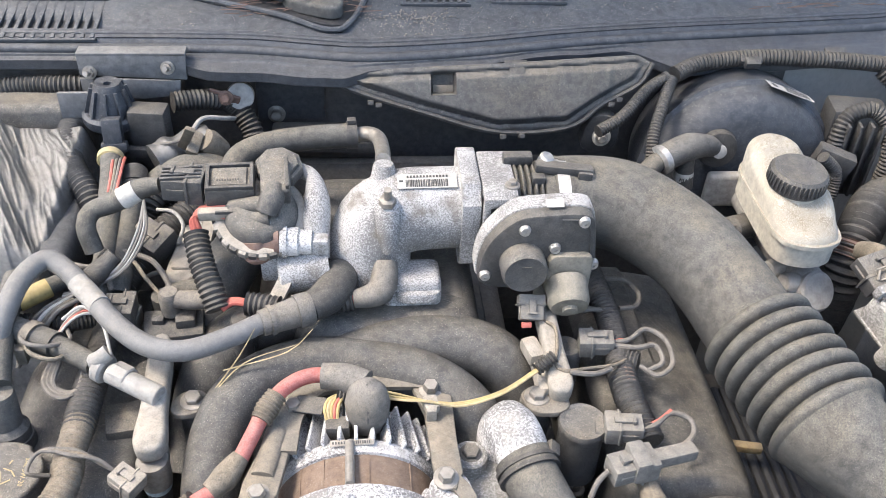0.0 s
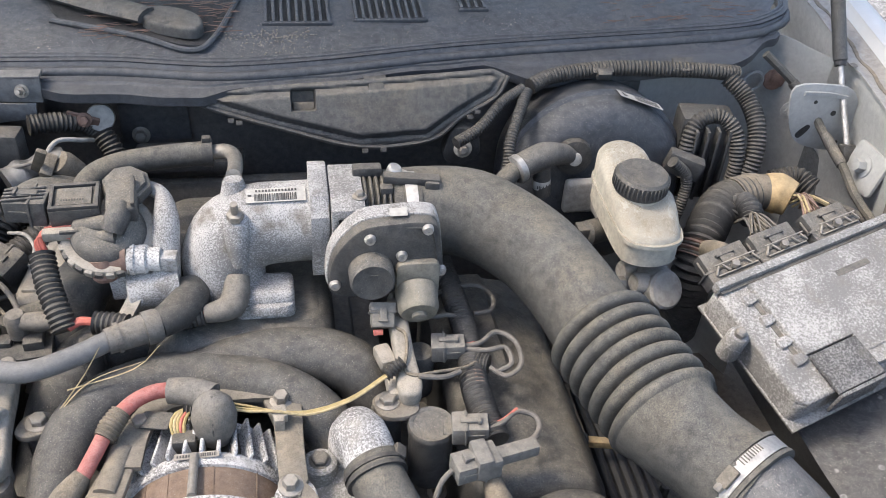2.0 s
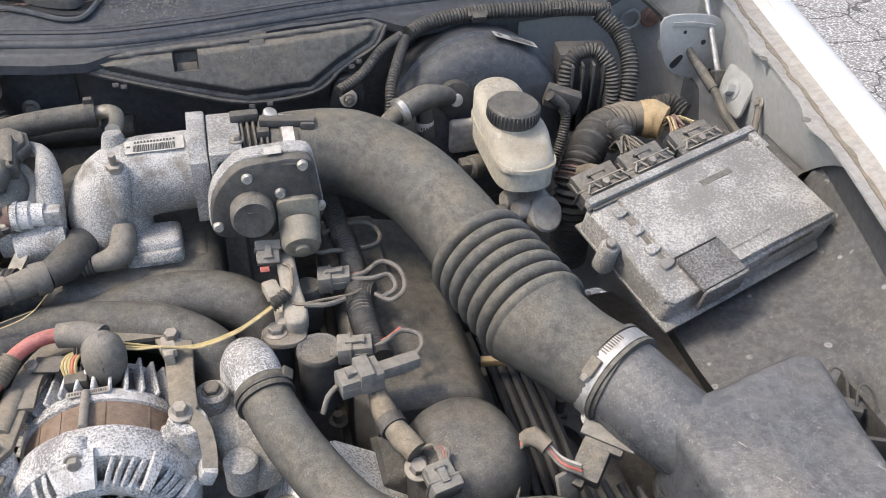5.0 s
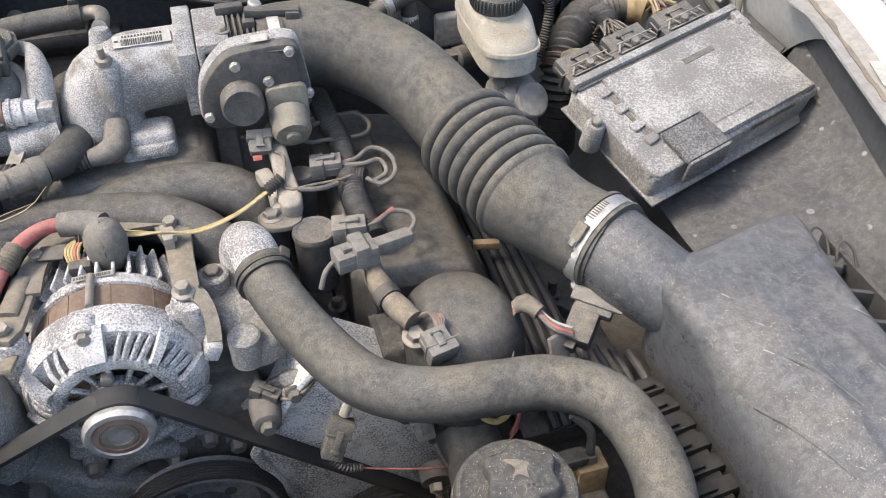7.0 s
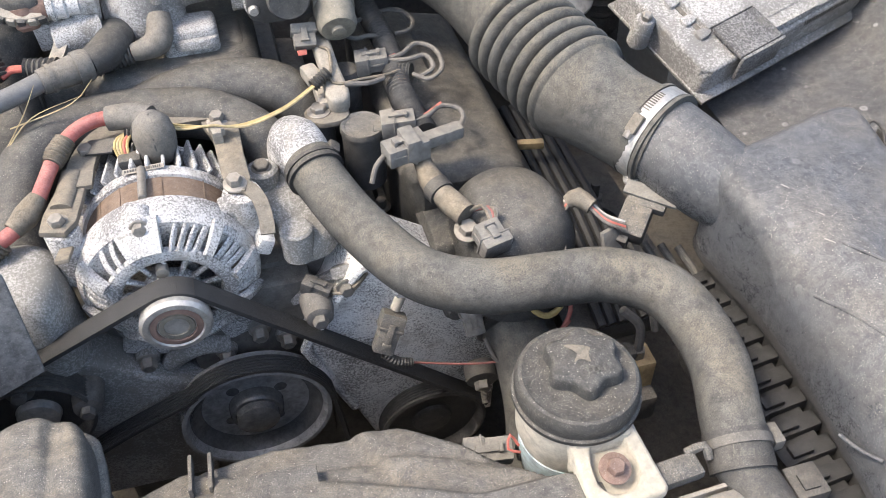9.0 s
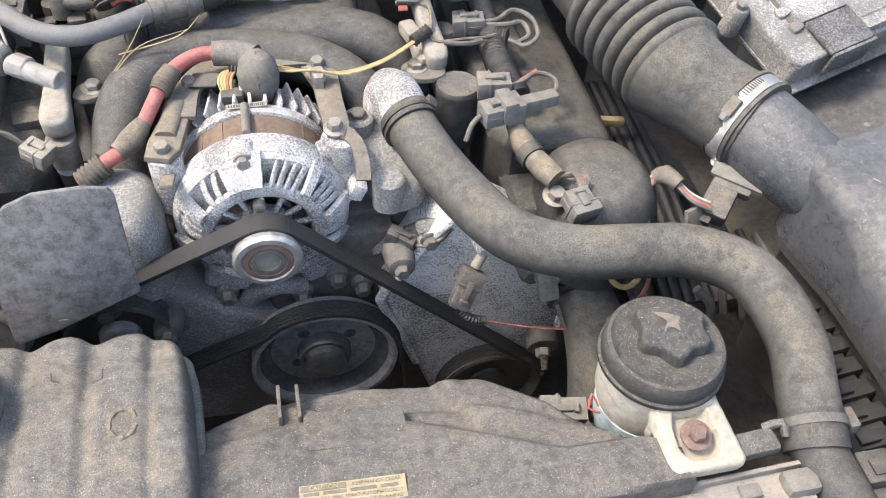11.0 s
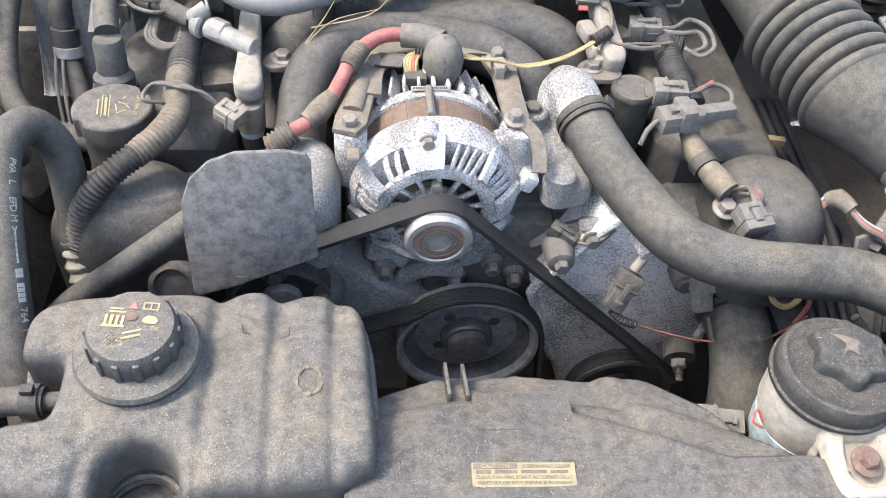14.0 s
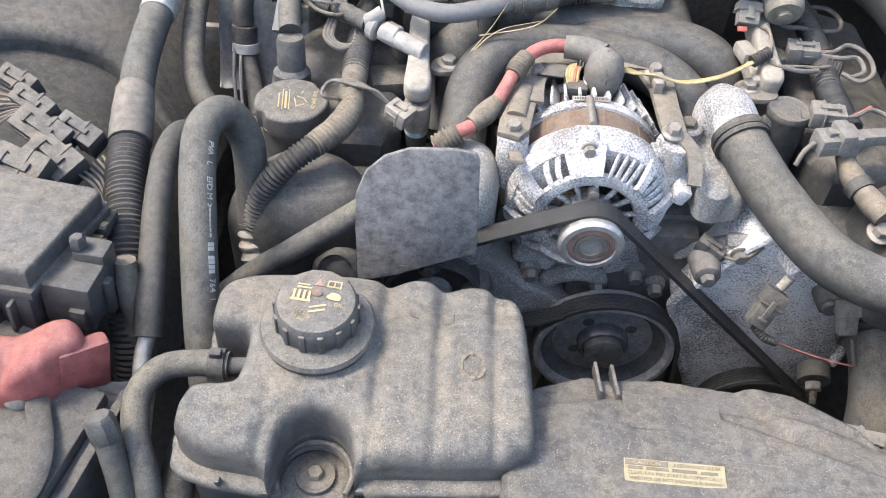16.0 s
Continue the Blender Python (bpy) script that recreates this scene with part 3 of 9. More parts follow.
wip = thing("wiper_arm", (-0.05, 1.13, 1.0), "dusty black wiper arm root in a cowl recess", "wiper")
part("recess", prism(smooth_poly([(-0.20, 1.150), (-0.10, 1.108), (-0.03, 1.076), (0.0, 1.095), (0.03, 1.20), (0.0, 1.30), (-0.22, 1.30)], 4), 0, 0.003, pose(0, 1.13, cowl_z(-0.08, 1.13) + 0.001, 5.7) @ pose(0, -1.13, 0), 0.001), BELT, wip, "dark recess full of pine needles")
part("rim", tube([(-0.21, 1.148, cowl_z(-0.2, 1.148) + 0.004), (-0.10, 1.104, cowl_z(-0.1, 1.104) + 0.004), (-0.03, 1.073, cowl_z(-0.03, 1.073) + 0.004), (0.002, 1.092, cowl_z(0, 1.092) + 0.004), (0.032, 1.20, cowl_z(0.03, 1.20) + 0.004)], 0.004, 8), COWL, wip)
part("arm", tube([(-0.24, 1.22, 1.020), (-0.14, 1.16, 1.018), (-0.085, 1.130, 1.016)], [0.018, 0.022, 0.020], 10, 0.01, flat=0.45), PLASTIC_DUSTY, wip)
part("head", prism(smooth_poly([(-0.09, 1.155), (-0.085, 1.115), (-0.03, 1.085), (-0.012, 1.10), (-0.022, 1.135), (-0.06, 1.16)], 4), 0, 0.016, pose(0, 0, 1.002), 0.005, 3), PLASTIC_DUSTY, wip)
rnd = random.Random(5)
pieces = []
for k in range(170):
    if k % 3:
        x, y = rnd.uniform(-0.17, 0.02), rnd.uniform(1.10, 1.20)
    else:
        x = rnd.uniform(0.55, 0.86)
        y = cowl_y(x) + rnd.uniform(0.02, 0.11)
    a, q = rnd.uniform(-0.5, 0.4), rnd.uniform(0.012, 0.035)
    z = cowl_z(x, y) + 0.006
    pieces.append(tube([(x, y, z), (x + q * math.cos(a), y + q * math.sin(a), z + rnd.uniform(0, 0.004))], 0.0006, 4, 0.02))
solo("pine_needles", join(*pieces), RUST, "brown dry pine needles lying on the cowl", kind="stuff")

crumbs = []
for k in range(260):
    x, y = rnd.gauss(0.085, 0.032), cowl_y(0.085) + 0.048 + rnd.gauss(0, 0.012)
    if k % 4 == 0:
        x = rnd.uniform(-0.25, 0.45)
        y = cowl_y(x) + rnd.uniform(0.016, 0.07)
    crumbs.append(box((rnd.uniform(0.001, 0.003), rnd.uniform(0.001, 0.002), 0.001), pose(x, y, cowl_z(x, y) + 0.0006, 0, 0, rnd.uniform(0, 180)), 0))
solo("leaf_crumbs", join(*crumbs), RAIL, "pale dry seed crumbs scattered on the cowl", kind="stuff")

panel = thing("plenum_cover", (0.16, 1.0, 0.9), "dusty dark plastic air plenum cover on the firewall", "cover")
PCM_ = Matrix(((1, 0, 0, 0.2), (0, 0.439, -0.898, 1.0), (0, 0.898, 0.439, 0.96), (0, 0, 0, 1)))
PCO = [(-0.219, 0.010), (-0.106, 0.016), (-0.007, 0.020), (0.095, 0.026), (0.161, 0.030), (0.181, 0.020), (0.164, -0.007), (0.117, -0.032), (0.073, -0.061), (-0.019, -0.066), (-0.120, -0.039), (-0.190, -0.017), (-0.225, -0.003)]


def plenum_h(x, y, d):
    h = 0.0025 * step(0.001, 0.003, d) * step(0.008, 0.006, d) + 0.011 * step(0.008, 0.016, d) + 0.0012 * noise.noise(V3(x * 20, y * 20, 4))
    if -0.103 < x < -0.074 and -0.018 < y < 0.007:
        h = -0.012
    return h - 0.004 * step(0.120, 0.132, x) * step(0.008, 0.016, d)


part("body", relief(PCO, -0.020, plenum_h, 0.0025, PCM_), PLASTIC_DUSTY, panel, sharp=55)
part("rim", tube([PCM_ @ V3(x, y, 0.001) for x, y in PCO[5:]], 0.0032, 8), PLASTIC, panel)
part("tab", box((0.026, 0.010, 0.003), PCM_ @ pose(-0.088, -0.012, -0.006), 0.001), BRACKET, panel, "small grey tab in the square opening")
part("hole", lathe([(0.0032, 0), (0.0034, 0.0006)], PCM_ @ pose(0.102, -0.008, 0.0112), 12), DARK, panel)
for x, y in ((-0.180, -0.026), (-0.170, -0.029), (-0.012, -0.070), (0.012, -0.069), (0.128, -0.030), (0.138, -0.024)):
    part("clip", box((0.008, 0.006, 0.008), PCM_ @ pose(x, y - 0.002, 0.003), 0.001), PLASTIC, panel)
mount = thing("plenum_bolt_bracket", (0.318, 0.98, 0.87), "black plastic bracket with zinc bolt on the firewall", "bracket")
part("plate", prism(smooth_poly([(0.295, 0.875), (0.302, 0.908), (0.315, 0.918), (0.338, 0.912), (0.345, 0.885), (0.338, 0.868), (0.31, 0.862)], 4), -0.01, 0.008, face_m(0.988), 0.003), PLASTIC, mount)
part("washer", lathe([(0.0125, 0), (0.0125, 0.002), (0.011, 0.003)], axis_m((0.320, 0.976, 0.889), (0, -1, 0.2)), 24), WHITE, mount)
bolt((0.320, 0.973, 0.889), (0, -1, 0.2), 0.0055, 0.007, STEEL, mount)

# right wing: inner flange, outer skin, apron
WING = [(0.80, 0.20, 0.87), (0.818, 0.45, 0.918), (0.845, 0.62, 0.938), (0.870, 0.80, 0.953), (0.898, 0.98, 0.965), (0.925, 1.20, 0.985), (0.94, 1.45, 1.0)]


def wing(v):
    k = min(int(v * (len(WING) - 1)), len(WING) - 2)
    return Vector(WING[k]).lerp(Vector(WING[k + 1]), v * (len(WING) - 1) - k)


car = thing("car_wing", (0.95, 0.8, 0.5), "silver-white painted car wing beside the open engine bay", "car wing")


def ears(v):
    return 0.012 * sum(math.exp(-((v - c) * 42) ** 2) for c in (0.40, 0.575, 0.73))


def drift(v, k):
    return 0.005 * noise.noise(V3(v * 22, k, 3)) + 0.0015 * noise.noise(V3(v * 70, k, 8))


part("flange", sheet(lambda u, v: wing(v) + V3(0.045 * u - (ears(v) if u < 0.05 else 0), 0, -0.004 * math.sin(u * 3.1)), 8, 160), FLANGE, car, "dirty unpolished inner flange with rust stains")
part("dirt_line", sheet(lambda u, v: wing(0.2 + 0.7 * v) + V3(0.020 + (0.003 + 0.6 * drift(v, 1)) * (2 * u - 1) + drift(v, 5), 0, -0.0025), 4, 260, 0.0008), TAPE, car, "brown line of dried dirt")
part("inner_step", sheet(lambda u, v: wing(v) + V3(0.045 + 0.010 * u, 0, 0.016 * u), 4, 40), PAINT, car)
part("skin", sheet(lambda u, v: wing(v) + V3(0.055 + 0.18 * math.sin(u * 1.57), 0, 0.016 + 0.006 * math.sin(min(1, u * 6) * 1.57) - 0.55 * (1 - math.cos(u * 1.57))), 30, 40), PAINT, car)
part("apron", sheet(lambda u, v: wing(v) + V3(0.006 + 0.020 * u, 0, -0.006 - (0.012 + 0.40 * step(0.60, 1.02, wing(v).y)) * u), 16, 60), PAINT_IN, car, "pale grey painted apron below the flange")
part("lower_apron", sheet(lambda u, v: wing(v) + V3(0.032 + 0.03 * u, 0, -0.010 - 0.42 * u), 16, 40), BAY, car)
for y, z in ((0.70, 0.945), (0.845, 0.957), (1.03, 0.972)):
    part("hole", lathe([(0.006, 0), (0.006, 0.0006)], pose(0.864 + (y - 0.8) * 0.155, y, z - 0.0005, 5), 16), DARK, car)
part("sticker", box((0.020, 0.045, 0.0006), pose(0.868, 0.525, 0.9265, 7, 6, -12), 0), LABEL, car, "small worn paper sticker with faded print")

plain("apron_left", box((0.02, 1.3, 0.6), pose(-0.80, 0.5, 0.62), 0.004), BAY, "dark inner apron of the far wing")
plain("front_panel", box((1.6, 0.03, 0.40), pose(0.1, 0.0, 0.50), 0.006), BAY, "dark radiator support at the front of the bay")
plain("front_panel_side", box((0.02, 1.3, 0.5), pose(0.93, 0.5, 0.55), 0.004), BAY, "dark lower side of the engine bay")


def liner_z(x, y):
    return 0.745 + 9.0 * max(0, x - 0.80) ** 2 - 0.07 * step(0.44, 0.36, y) * step(0.84, 0.78, x) + 0.19 * (x - 0.62) - 0.4 * max(0, 0.66 - x) ** 1.2 + 0.02 * math.sin((y - 0.05) * 4.2) + 0.004 * noise.noise(V3(x * 11, y * 11, 3))


plain("wheelhouse_liner", sheet(lambda u, v: (0.635 + 0.26 * u, 0.0 + 0.70 * v, liner_z(0.635 + 0.26 * u, 0.70 * v)), 26, 46, 0.006), LINER, "dusty black plastic wheelhouse liner with pale water spots")
plain("wheelhouse_liner_left", sheet(lambda u, v: (-0.79 + 0.34 * u, 0.34 + 0.70 * v, 0.80 - 0.02 * u - 0.20 * u * u * u - 0.03 * math.sin(v * 5)), 20, 30, 0.006), CAP, "black plastic wheelhouse liner behind the fuse box")



def arch_z(x, y, d):
    u, v = (x + 0.79) / 0.34, (y - 0.34) / 0.70
    return 0.826 - 0.02 * u - 0.20 * u * u * u - 0.03 * math.sin(v * 5) + dome(d, 0.012) + 0.003 * noise.noise(V3(x * 14, y * 14, 2))


plain("wheelhouse_arch", relief(smooth_poly([(-0.785, 0.60), (-0.70, 0.655), (-0.634, 0.672), (-0.594, 0.678), (-0.555, 0.665), (-0.520, 0.640), (-0.475, 0.60), (-0.455, 0.66), (-0.46, 1.02), (-0.785, 1.03)], 4), 0.62, arch_z, 0.008), SHROUD, "dusty dark plastic arch above the wheelhouse liner", sharp=60)
for x, y, z in ((-0.535, 0.585, 0.774), (-0.470, 0.560, 0.742)):
    rv = thing("push_rivet", (x, y, z), "black plastic push rivet in the wheelhouse liner", "rivet", group="liner rivets")
    part("head", lathe([(0.011, -0.004), (0.010, 0.003), (0.005, 0.005)], pose(x, y, z), 18), PLASTIC, rv)

# rear right corner: inner structure round the bonnet hinge
def corner_fn(u, v):
    x = 0.58 + 0.31 * u
    y = 1.085 + 0.075 * step(0.62, 0.84, x) - 0.10 * step(0.845, 0.90, x)
    return (x, y - 0.006 * step(0.55, 0.5, abs(v - 0.5)), 0.30 + 0.665 * v)


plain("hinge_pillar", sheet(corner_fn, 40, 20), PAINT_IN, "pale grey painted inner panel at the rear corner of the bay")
hp = thing("hinge_plate", (0.86, 1.0, 0.84), "pale grey stamped hinge plate with oval hole", "bracket")
part("plate", prism(smooth_poly([(0.800, 0.955), (0.850, 0.957), (0.895, 0.945), (0.915, 0.90), (0.922, 0.85), (0.872, 0.850), (0.832, 0.862), (0.812, 0.884), (0.800, 0.92)], 3), -0.004, 0.0, face_m(1.0), 0.001), PAINT_IN, hp)
part("oval_hole", prism(smooth_poly([(0.822, 0.878), (0.836, 0.893), (0.842, 0.888), (0.830, 0.872)], 4), 0, 0.0006, face_m(1.0), 0), BELT, hp)
for x, z, r in ((0.872, 0.911, 0.0042), (0.893, 0.862, 0.003), (0.838, 0.930, 0.003)):
    part("hole", lathe([(r, 0), (r, 0.0006)], axis_m((x, 1.0, z), (0, -1, 0)), 14), BELT, hp)
part("rib", strip([(0.815, 0.9985, 0.945), (0.85, 0.9985, 0.943), (0.885, 0.9985, 0.936)], 0.006, 0.004, (0, -1, 0)), PAINT_IN, hp)
bolt((0.850, 1.072, 0.877), (-0.2, -1, 0.1), 0.008, 0.006, PAINT_IN, hp, 1.7)

# ---------------------------------------------------------------- engine, middle
eng = thing("engine_block", (0.03, 0.65, 0.32), "grimy engine block deep below the intake", "engine block")
part("block", box((0.34, 0.56, 0.34), pose(0.03, 0.74, 0.50), 0.03, 3), BLOCK, eng)
part("valley", box((0.26, 0.52, 0.08), pose(0.03, 0.73, 0.70), 0.02, 2), DARK, eng)
part("rear_plate", box((0.5, 0.02, 0.3), pose(0.03, 1.02, 0.68), 0.01, 2), DARK, eng)

cover_t = thing("timing_cover", (0.23, 0.42, 0.45), "pitted grey cast aluminium timing cover", "engine cover")
part("cover", prism([(0.172, 0.46), (0.325, 0.45), (0.335, 0.665), (0.325, 0.692), (0.215, 0.772), (0.175, 0.768), (0.13, 0.70), (0.108, 0.662), (0.114, 0.640)], -0.06, 0.0, face_m(0.417), 0.008, 3), ALU_DARK, cover_t)
part("left_cover", prism([(-0.26, 0.46), (-0.02, 0.45), (0.0, 0.62), (-0.06, 0.66), (-0.13, 0.72), (-0.22, 0.73)], -0.06, 0.0, face_m(0.425), 0.008, 3), CAST, cover_t)
# dark block filling in for the shaded void between belt and cover
part("centre_void_shade", box((0.14, 0.06, 0.30), pose(0.06, 0.475, 0.58), 0.012), BLOCK, cover_t)
for x, z, k in ((0.128, 0.722, 0.028), (-0.115, 0.665, 0.03), (-0.17, 0.70, 0.02)):
    part("boss", lathe([(0.017, 0), (0.016, k * 0.6), (0.014, k), (0.010, k + 0.002)], axis_m((x, 0.425, z), (0, -1, 0)), 20), DARK, cover_t)
    bolt((x, 0.425 - k, z), (0, -1, 0), 0.008, 0.010, DARK, cover_t, 1.3)
part("edge_flange", tube([(0.152, 0.416, 0.53), (0.113, 0.416, 0.640), (0.111, 0.416, 0.660), (0.135, 0.416, 0.70), (0.178, 0.416, 0.762), (0.215, 0.416, 0.768), (0.322, 0.416, 0.690), (0.332, 0.416, 0.66), (0.326, 0.416, 0.56)], 0.006, 8), ALU_DARK, cover_t)
for x, z in ((0.160, 0.742), (0.268, 0.728), (0.330, 0.625)):
    bolt((x, 0.413, z), (0, -1, 0), 0.0075, 0.009, BLOCK, cover_t, 1.4)
for p, q, w in (((0.105, 0.452, 0.700), (0.160, 0.440, 0.735), 0.016), ((0.125, 0.440, 0.668), (0.172, 0.430, 0.712), 0.010), ((0.150, 0.435, 0.742), (0.185, 0.428, 0.752), 0.014)):
    part("ledge", box(((Vector(q) - Vector(p)).length, w, 0.016), frame_m(p, q, (0, -0.8, 0.6)), 0.003), CAST, cover_t)
stud = thing("cover_stud", (0.298, 0.41, 0.53), "long zinc stud with nut on the timing cover", "stud bolt")
part("boss", lathe([(0.020, 0), (0.019, 0.02)], axis_m((0.305, 0.415, 0.553), (-0.1, -1, -0.2)), 16), BLOCK, stud)
part("nut", lathe([(0.0095, 0), (0.0095, 0.009), (0.0085, 0.010)], axis_m((0.302, 0.394, 0.549), (-0.1, -1, -0.4)), 6), STEEL, stud)
part("thread", tube([(0.302, 0.390, 0.548), (0.300, 0.372, 0.536)], 0.0042, 10, 0.004, (0.0016, 0.0005)), STEEL, stud)


def valve_cover(side, x, y0, y1, z, label):
    t = thing("valve_cover", (x, (y0 + y1) / 2, z - 0.14), label, "valve cover")

    def h(px, py, d):
        s = (px - x) * side
        return z - 0.018 * step(-0.02, 0.09, s) - 0.05 * step(0.05, 0.10, s) + dome(d, 0.018) + 0.006 * step(0.45, 0.5, (py - y0) / (y1 - y0)) * (s < 0.0)

    w0, w1 = (x - 0.075, x + 0.085) if side > 0 else (x - 0.085, x + 0.075)
    pl = [(w0 + 0.02, y0), (w1 - 0.02, y0), (w1, y0 + 0.03), (w1 - 0.012, y1), (w0, y1), (w0, y0 + 0.03)]
    part("body", relief(pl, z - 0.14, h, 0.006), COVER, t)
    part("rail", relief([(w0 - 0.008, y0 - 0.005), (w1 + 0.012, y0 - 0.005), (w1 + 0.004, y1), (w0 - 0.008, y1)], z - 0.16, lambda a, b, d: z - 0.125 + dome(d, 0.006), 0.012), BLOCK, t)
    return t


vr = valve_cover(1, 0.318, 0.488, 0.82, 0.802, "dusty black composite valve cover")
DR = smooth_poly([(0.280, 0.425), (0.289, 0.478), (0.338, 0.498), (0.384, 0.480), (0.404, 0.425), (0.390, 0.378), (0.338, 0.352), (0.294, 0.370)], 5)
part("front_step", relief([(0.255, 0.432), (0.39, 0.415), (0.39, 0.50), (0.255, 0.50)], 0.66, lambda x, y, d: 0.752 + dome(d, 0.012), 0.006), COVER, vr)
part("front_dome", relief(DR, 0.70, lambda x, y, d: 0.816 - 4.6 * ((x - 0.340) ** 2 + (y - 0.430) ** 2) + dome(d, 0.03) * 1.4, 0.004), COVER, vr, sharp=75)
vl = valve_cover(-1, -0.285, 0.505, 0.80, 0.80, "dusty grey composite valve cover under the oil cap")
DL = smooth_poly([(-0.388, 0.425), (-0.380, 0.470), (-0.340, 0.510), (-0.275, 0.510), (-0.235, 0.475), (-0.225, 0.425), (-0.270, 0.395), (-0.340, 0.392)], 5)


def dome_l(x, y, d):
    return 0.788 - 2.6 * ((x + 0.305) ** 2 + 1.3 * (y - 0.455) ** 2) + dome(d, 0.034) * 1.5 + 0.003 * step(0.030, 0.034, d)


part("front_shelf", relief([(-0.375, 0.46), (-0.205, 0.46), (-0.205, 0.51), (-0.375, 0.51)], 0.64, lambda x, y, d: 0.752 + dome(d, 0.008), 0.006), COVER, vl)
part("shelf_rib", rod((-0.250, 0.478, 0.760), (-0.225, 0.470, 0.760), 0.004), COVER, vl)
part("front_dome", relief(DL, 0.64, dome_l, 0.003), COVER, vl, sharp=75)

for y in (0.47, 0.58, 0.70):
    for x in (0.232, 0.405):
        bolt((x, y, 0.684), (0, 0, 1), 0.007, 0.012, STEEL, vr)
bolt((0.285, 0.405, 0.795), (0, -0.3, 1), 0.009, 0.010, STEEL, vr, 1.5)

intake = thing("intake_manifold", (0.03, 0.65, 0.75), "dusty black composite intake manifold with curved runners", "intake manifold")
for path, r in (([(-0.135, 0.45, 0.71), (-0.142, 0.522, 0.792), (-0.124, 0.590, 0.830), (-0.070, 0.630, 0.837), (0.0, 0.634, 0.834), (0.07, 0.612, 0.830), (0.115, 0.577, 0.807), (0.13, 0.532, 0.752)], 0.027),
                ([(-0.095, 0.57, 0.770), (-0.05, 0.622, 0.816), (0.02, 0.657, 0.828), (0.09, 0.664, 0.830), (0.145, 0.647, 0.820), (0.170, 0.620, 0.78)], [0.027, 0.030, 0.032, 0.032, 0.031, 0.026]),
                ([(-0.175, 0.58, 0.74), (-0.150, 0.668, 0.81), (-0.09, 0.705, 0.832), (-0.01, 0.710, 0.830), (0.06, 0.715, 0.81)], 0.031),
                ([(-0.17, 0.68, 0.78), (-0.14, 0.76, 0.862), (-0.08, 0.80, 0.875), (0.0, 0.80, 0.85)], 0.031)):
    part("runner", tube(path, r, 24), COVER, intake)
part("plenum", box((0.20, 0.30, 0.12), pose(0.03, 0.80, 0.80), 0.04, 5), COVER, intake)
part("plenum_top", box((0.09, 0.07, 0.05), pose(0.07, 0.735, 0.835), 0.012, 3), PLASTIC, intake)
part("lug", join(rod((-0.118, 0.660, 0.80), (-0.118, 0.664, 0.875), 0.011), box((0.026, 0.016, 0.05), pose(-0.118, 0.668, 0.845), 0.003)), PLASTIC, intake)

elbow = thing("intake_elbow", (0.05, 0.75, 0.85), "corroded speckled cast aluminium intake elbow", "intake elbow")
part("barrel", tube([(0.026, 0.735, 0.835), (0.016, 0.744, 0.868), (0.014, 0.754, 0.896), (0.026, 0.765, 0.918), (0.052, 0.771, 0.927), (0.085, 0.773, 0.928), (0.112, 0.774, 0.928)], [0.034, 0.042, 0.0455, 0.0465, 0.0455, 0.0445, 0.0445], 40), ALU, elbow)
part("flange", prism([(0.726, 0.888), (0.742, 0.877), (0.800, 0.888), (0.818, 0.905), (0.822, 0.972), (0.812, 0.980), (0.745, 0.978), (0.728, 0.962)], 0.108, 0.128, Matrix(((0, 0, 1, 0), (1, 0, 0, 0), (0, 1, 0, 0), (0, 0, 0, 1))), 0.003), ALU, elbow)
part("foot", box((0.062, 0.048, 0.085), pose(0.056, 0.715, 0.845, -6), 0.010, 3), ALU, elbow)
part("foot_pad", prism(round_poly(0.05, 0.045, 0.014), 0, 0.010, pose(0.062, 0.706, 0.866, -12), 0.003), ALU, elbow)
bolt((0.060, 0.708, 0.876), (0, -0.2, 1), 0.0065, 0.009, STEEL, elbow)
part("post", lathe([(0.014, -0.02), (0.013, 0.004), (0.011, 0.006)], axis_m((0.031, 0.734, 0.958), (0, -0.5, 1)), 20), ALU, elbow)
part("post_nut", join(lathe([(0.009, 0.006), (0.009, 0.013), (0.007, 0.014)], axis_m((0.031, 0.734, 0.958), (0, -0.2, 1)), 6), rod((0.031, 0.732, 0.968), (0.031, 0.728, 0.985), 0.004)), STEEL, elbow)
part("post_leg", tube([(0.031, 0.732, 0.955), (0.031, 0.722, 0.935), (0.033, 0.716, 0.915)], [0.013, 0.012, 0.008], 14), ALU, elbow)
part("rear_post", lathe([(0.020, -0.02), (0.0135, 0.0), (0.0115, 0.010), (0.010, 0.013)], axis_m((0.029, 0.782, 0.966), (0, 0.15, 1)), 20), ALU, elbow)
part("vent_stub", tube([(-0.045, 0.722, 0.905), (-0.042, 0.742, 0.935), (-0.041, 0.758, 0.952), (-0.046, 0.785, 0.962), (-0.062, 0.80, 0.962)], [0.016, 0.0145, 0.0135, 0.008, 0.008], 16), ALU, elbow)
part("egr_port", join(lathe([(0.022, 0), (0.021, 0.05), (0.018, 0.052)], axis_m((-0.03, 0.718, 0.895), (-1, -0.12, -0.1)), 24), box((0.05, 0.012, 0.035), pose(-0.075, 0.720, 0.895, 10), 0.003)), ALU, elbow)
ELB = frame_m((0.042, 0.7590, 0.9716), (0.104, 0.7605, 0.9715), (0, -0.32, 0.95))
part("label_plate", box((0.062, 0.018, 0.0008), ELB @ pose(0, 0, 0.0012), 0), LABEL, elbow, "white barcode label")
k, rb = -0.022, random.Random(2)
bars = ([], [])
while k < 0.022:
    w = rb.choice((0.0005, 0.0008, 0.0013))
    bars = join(bars, bar(w, 0.009, ELB @ pose(k, -0.003, 0.0022)))
    k += w + rb.choice((0.0006, 0.0010))
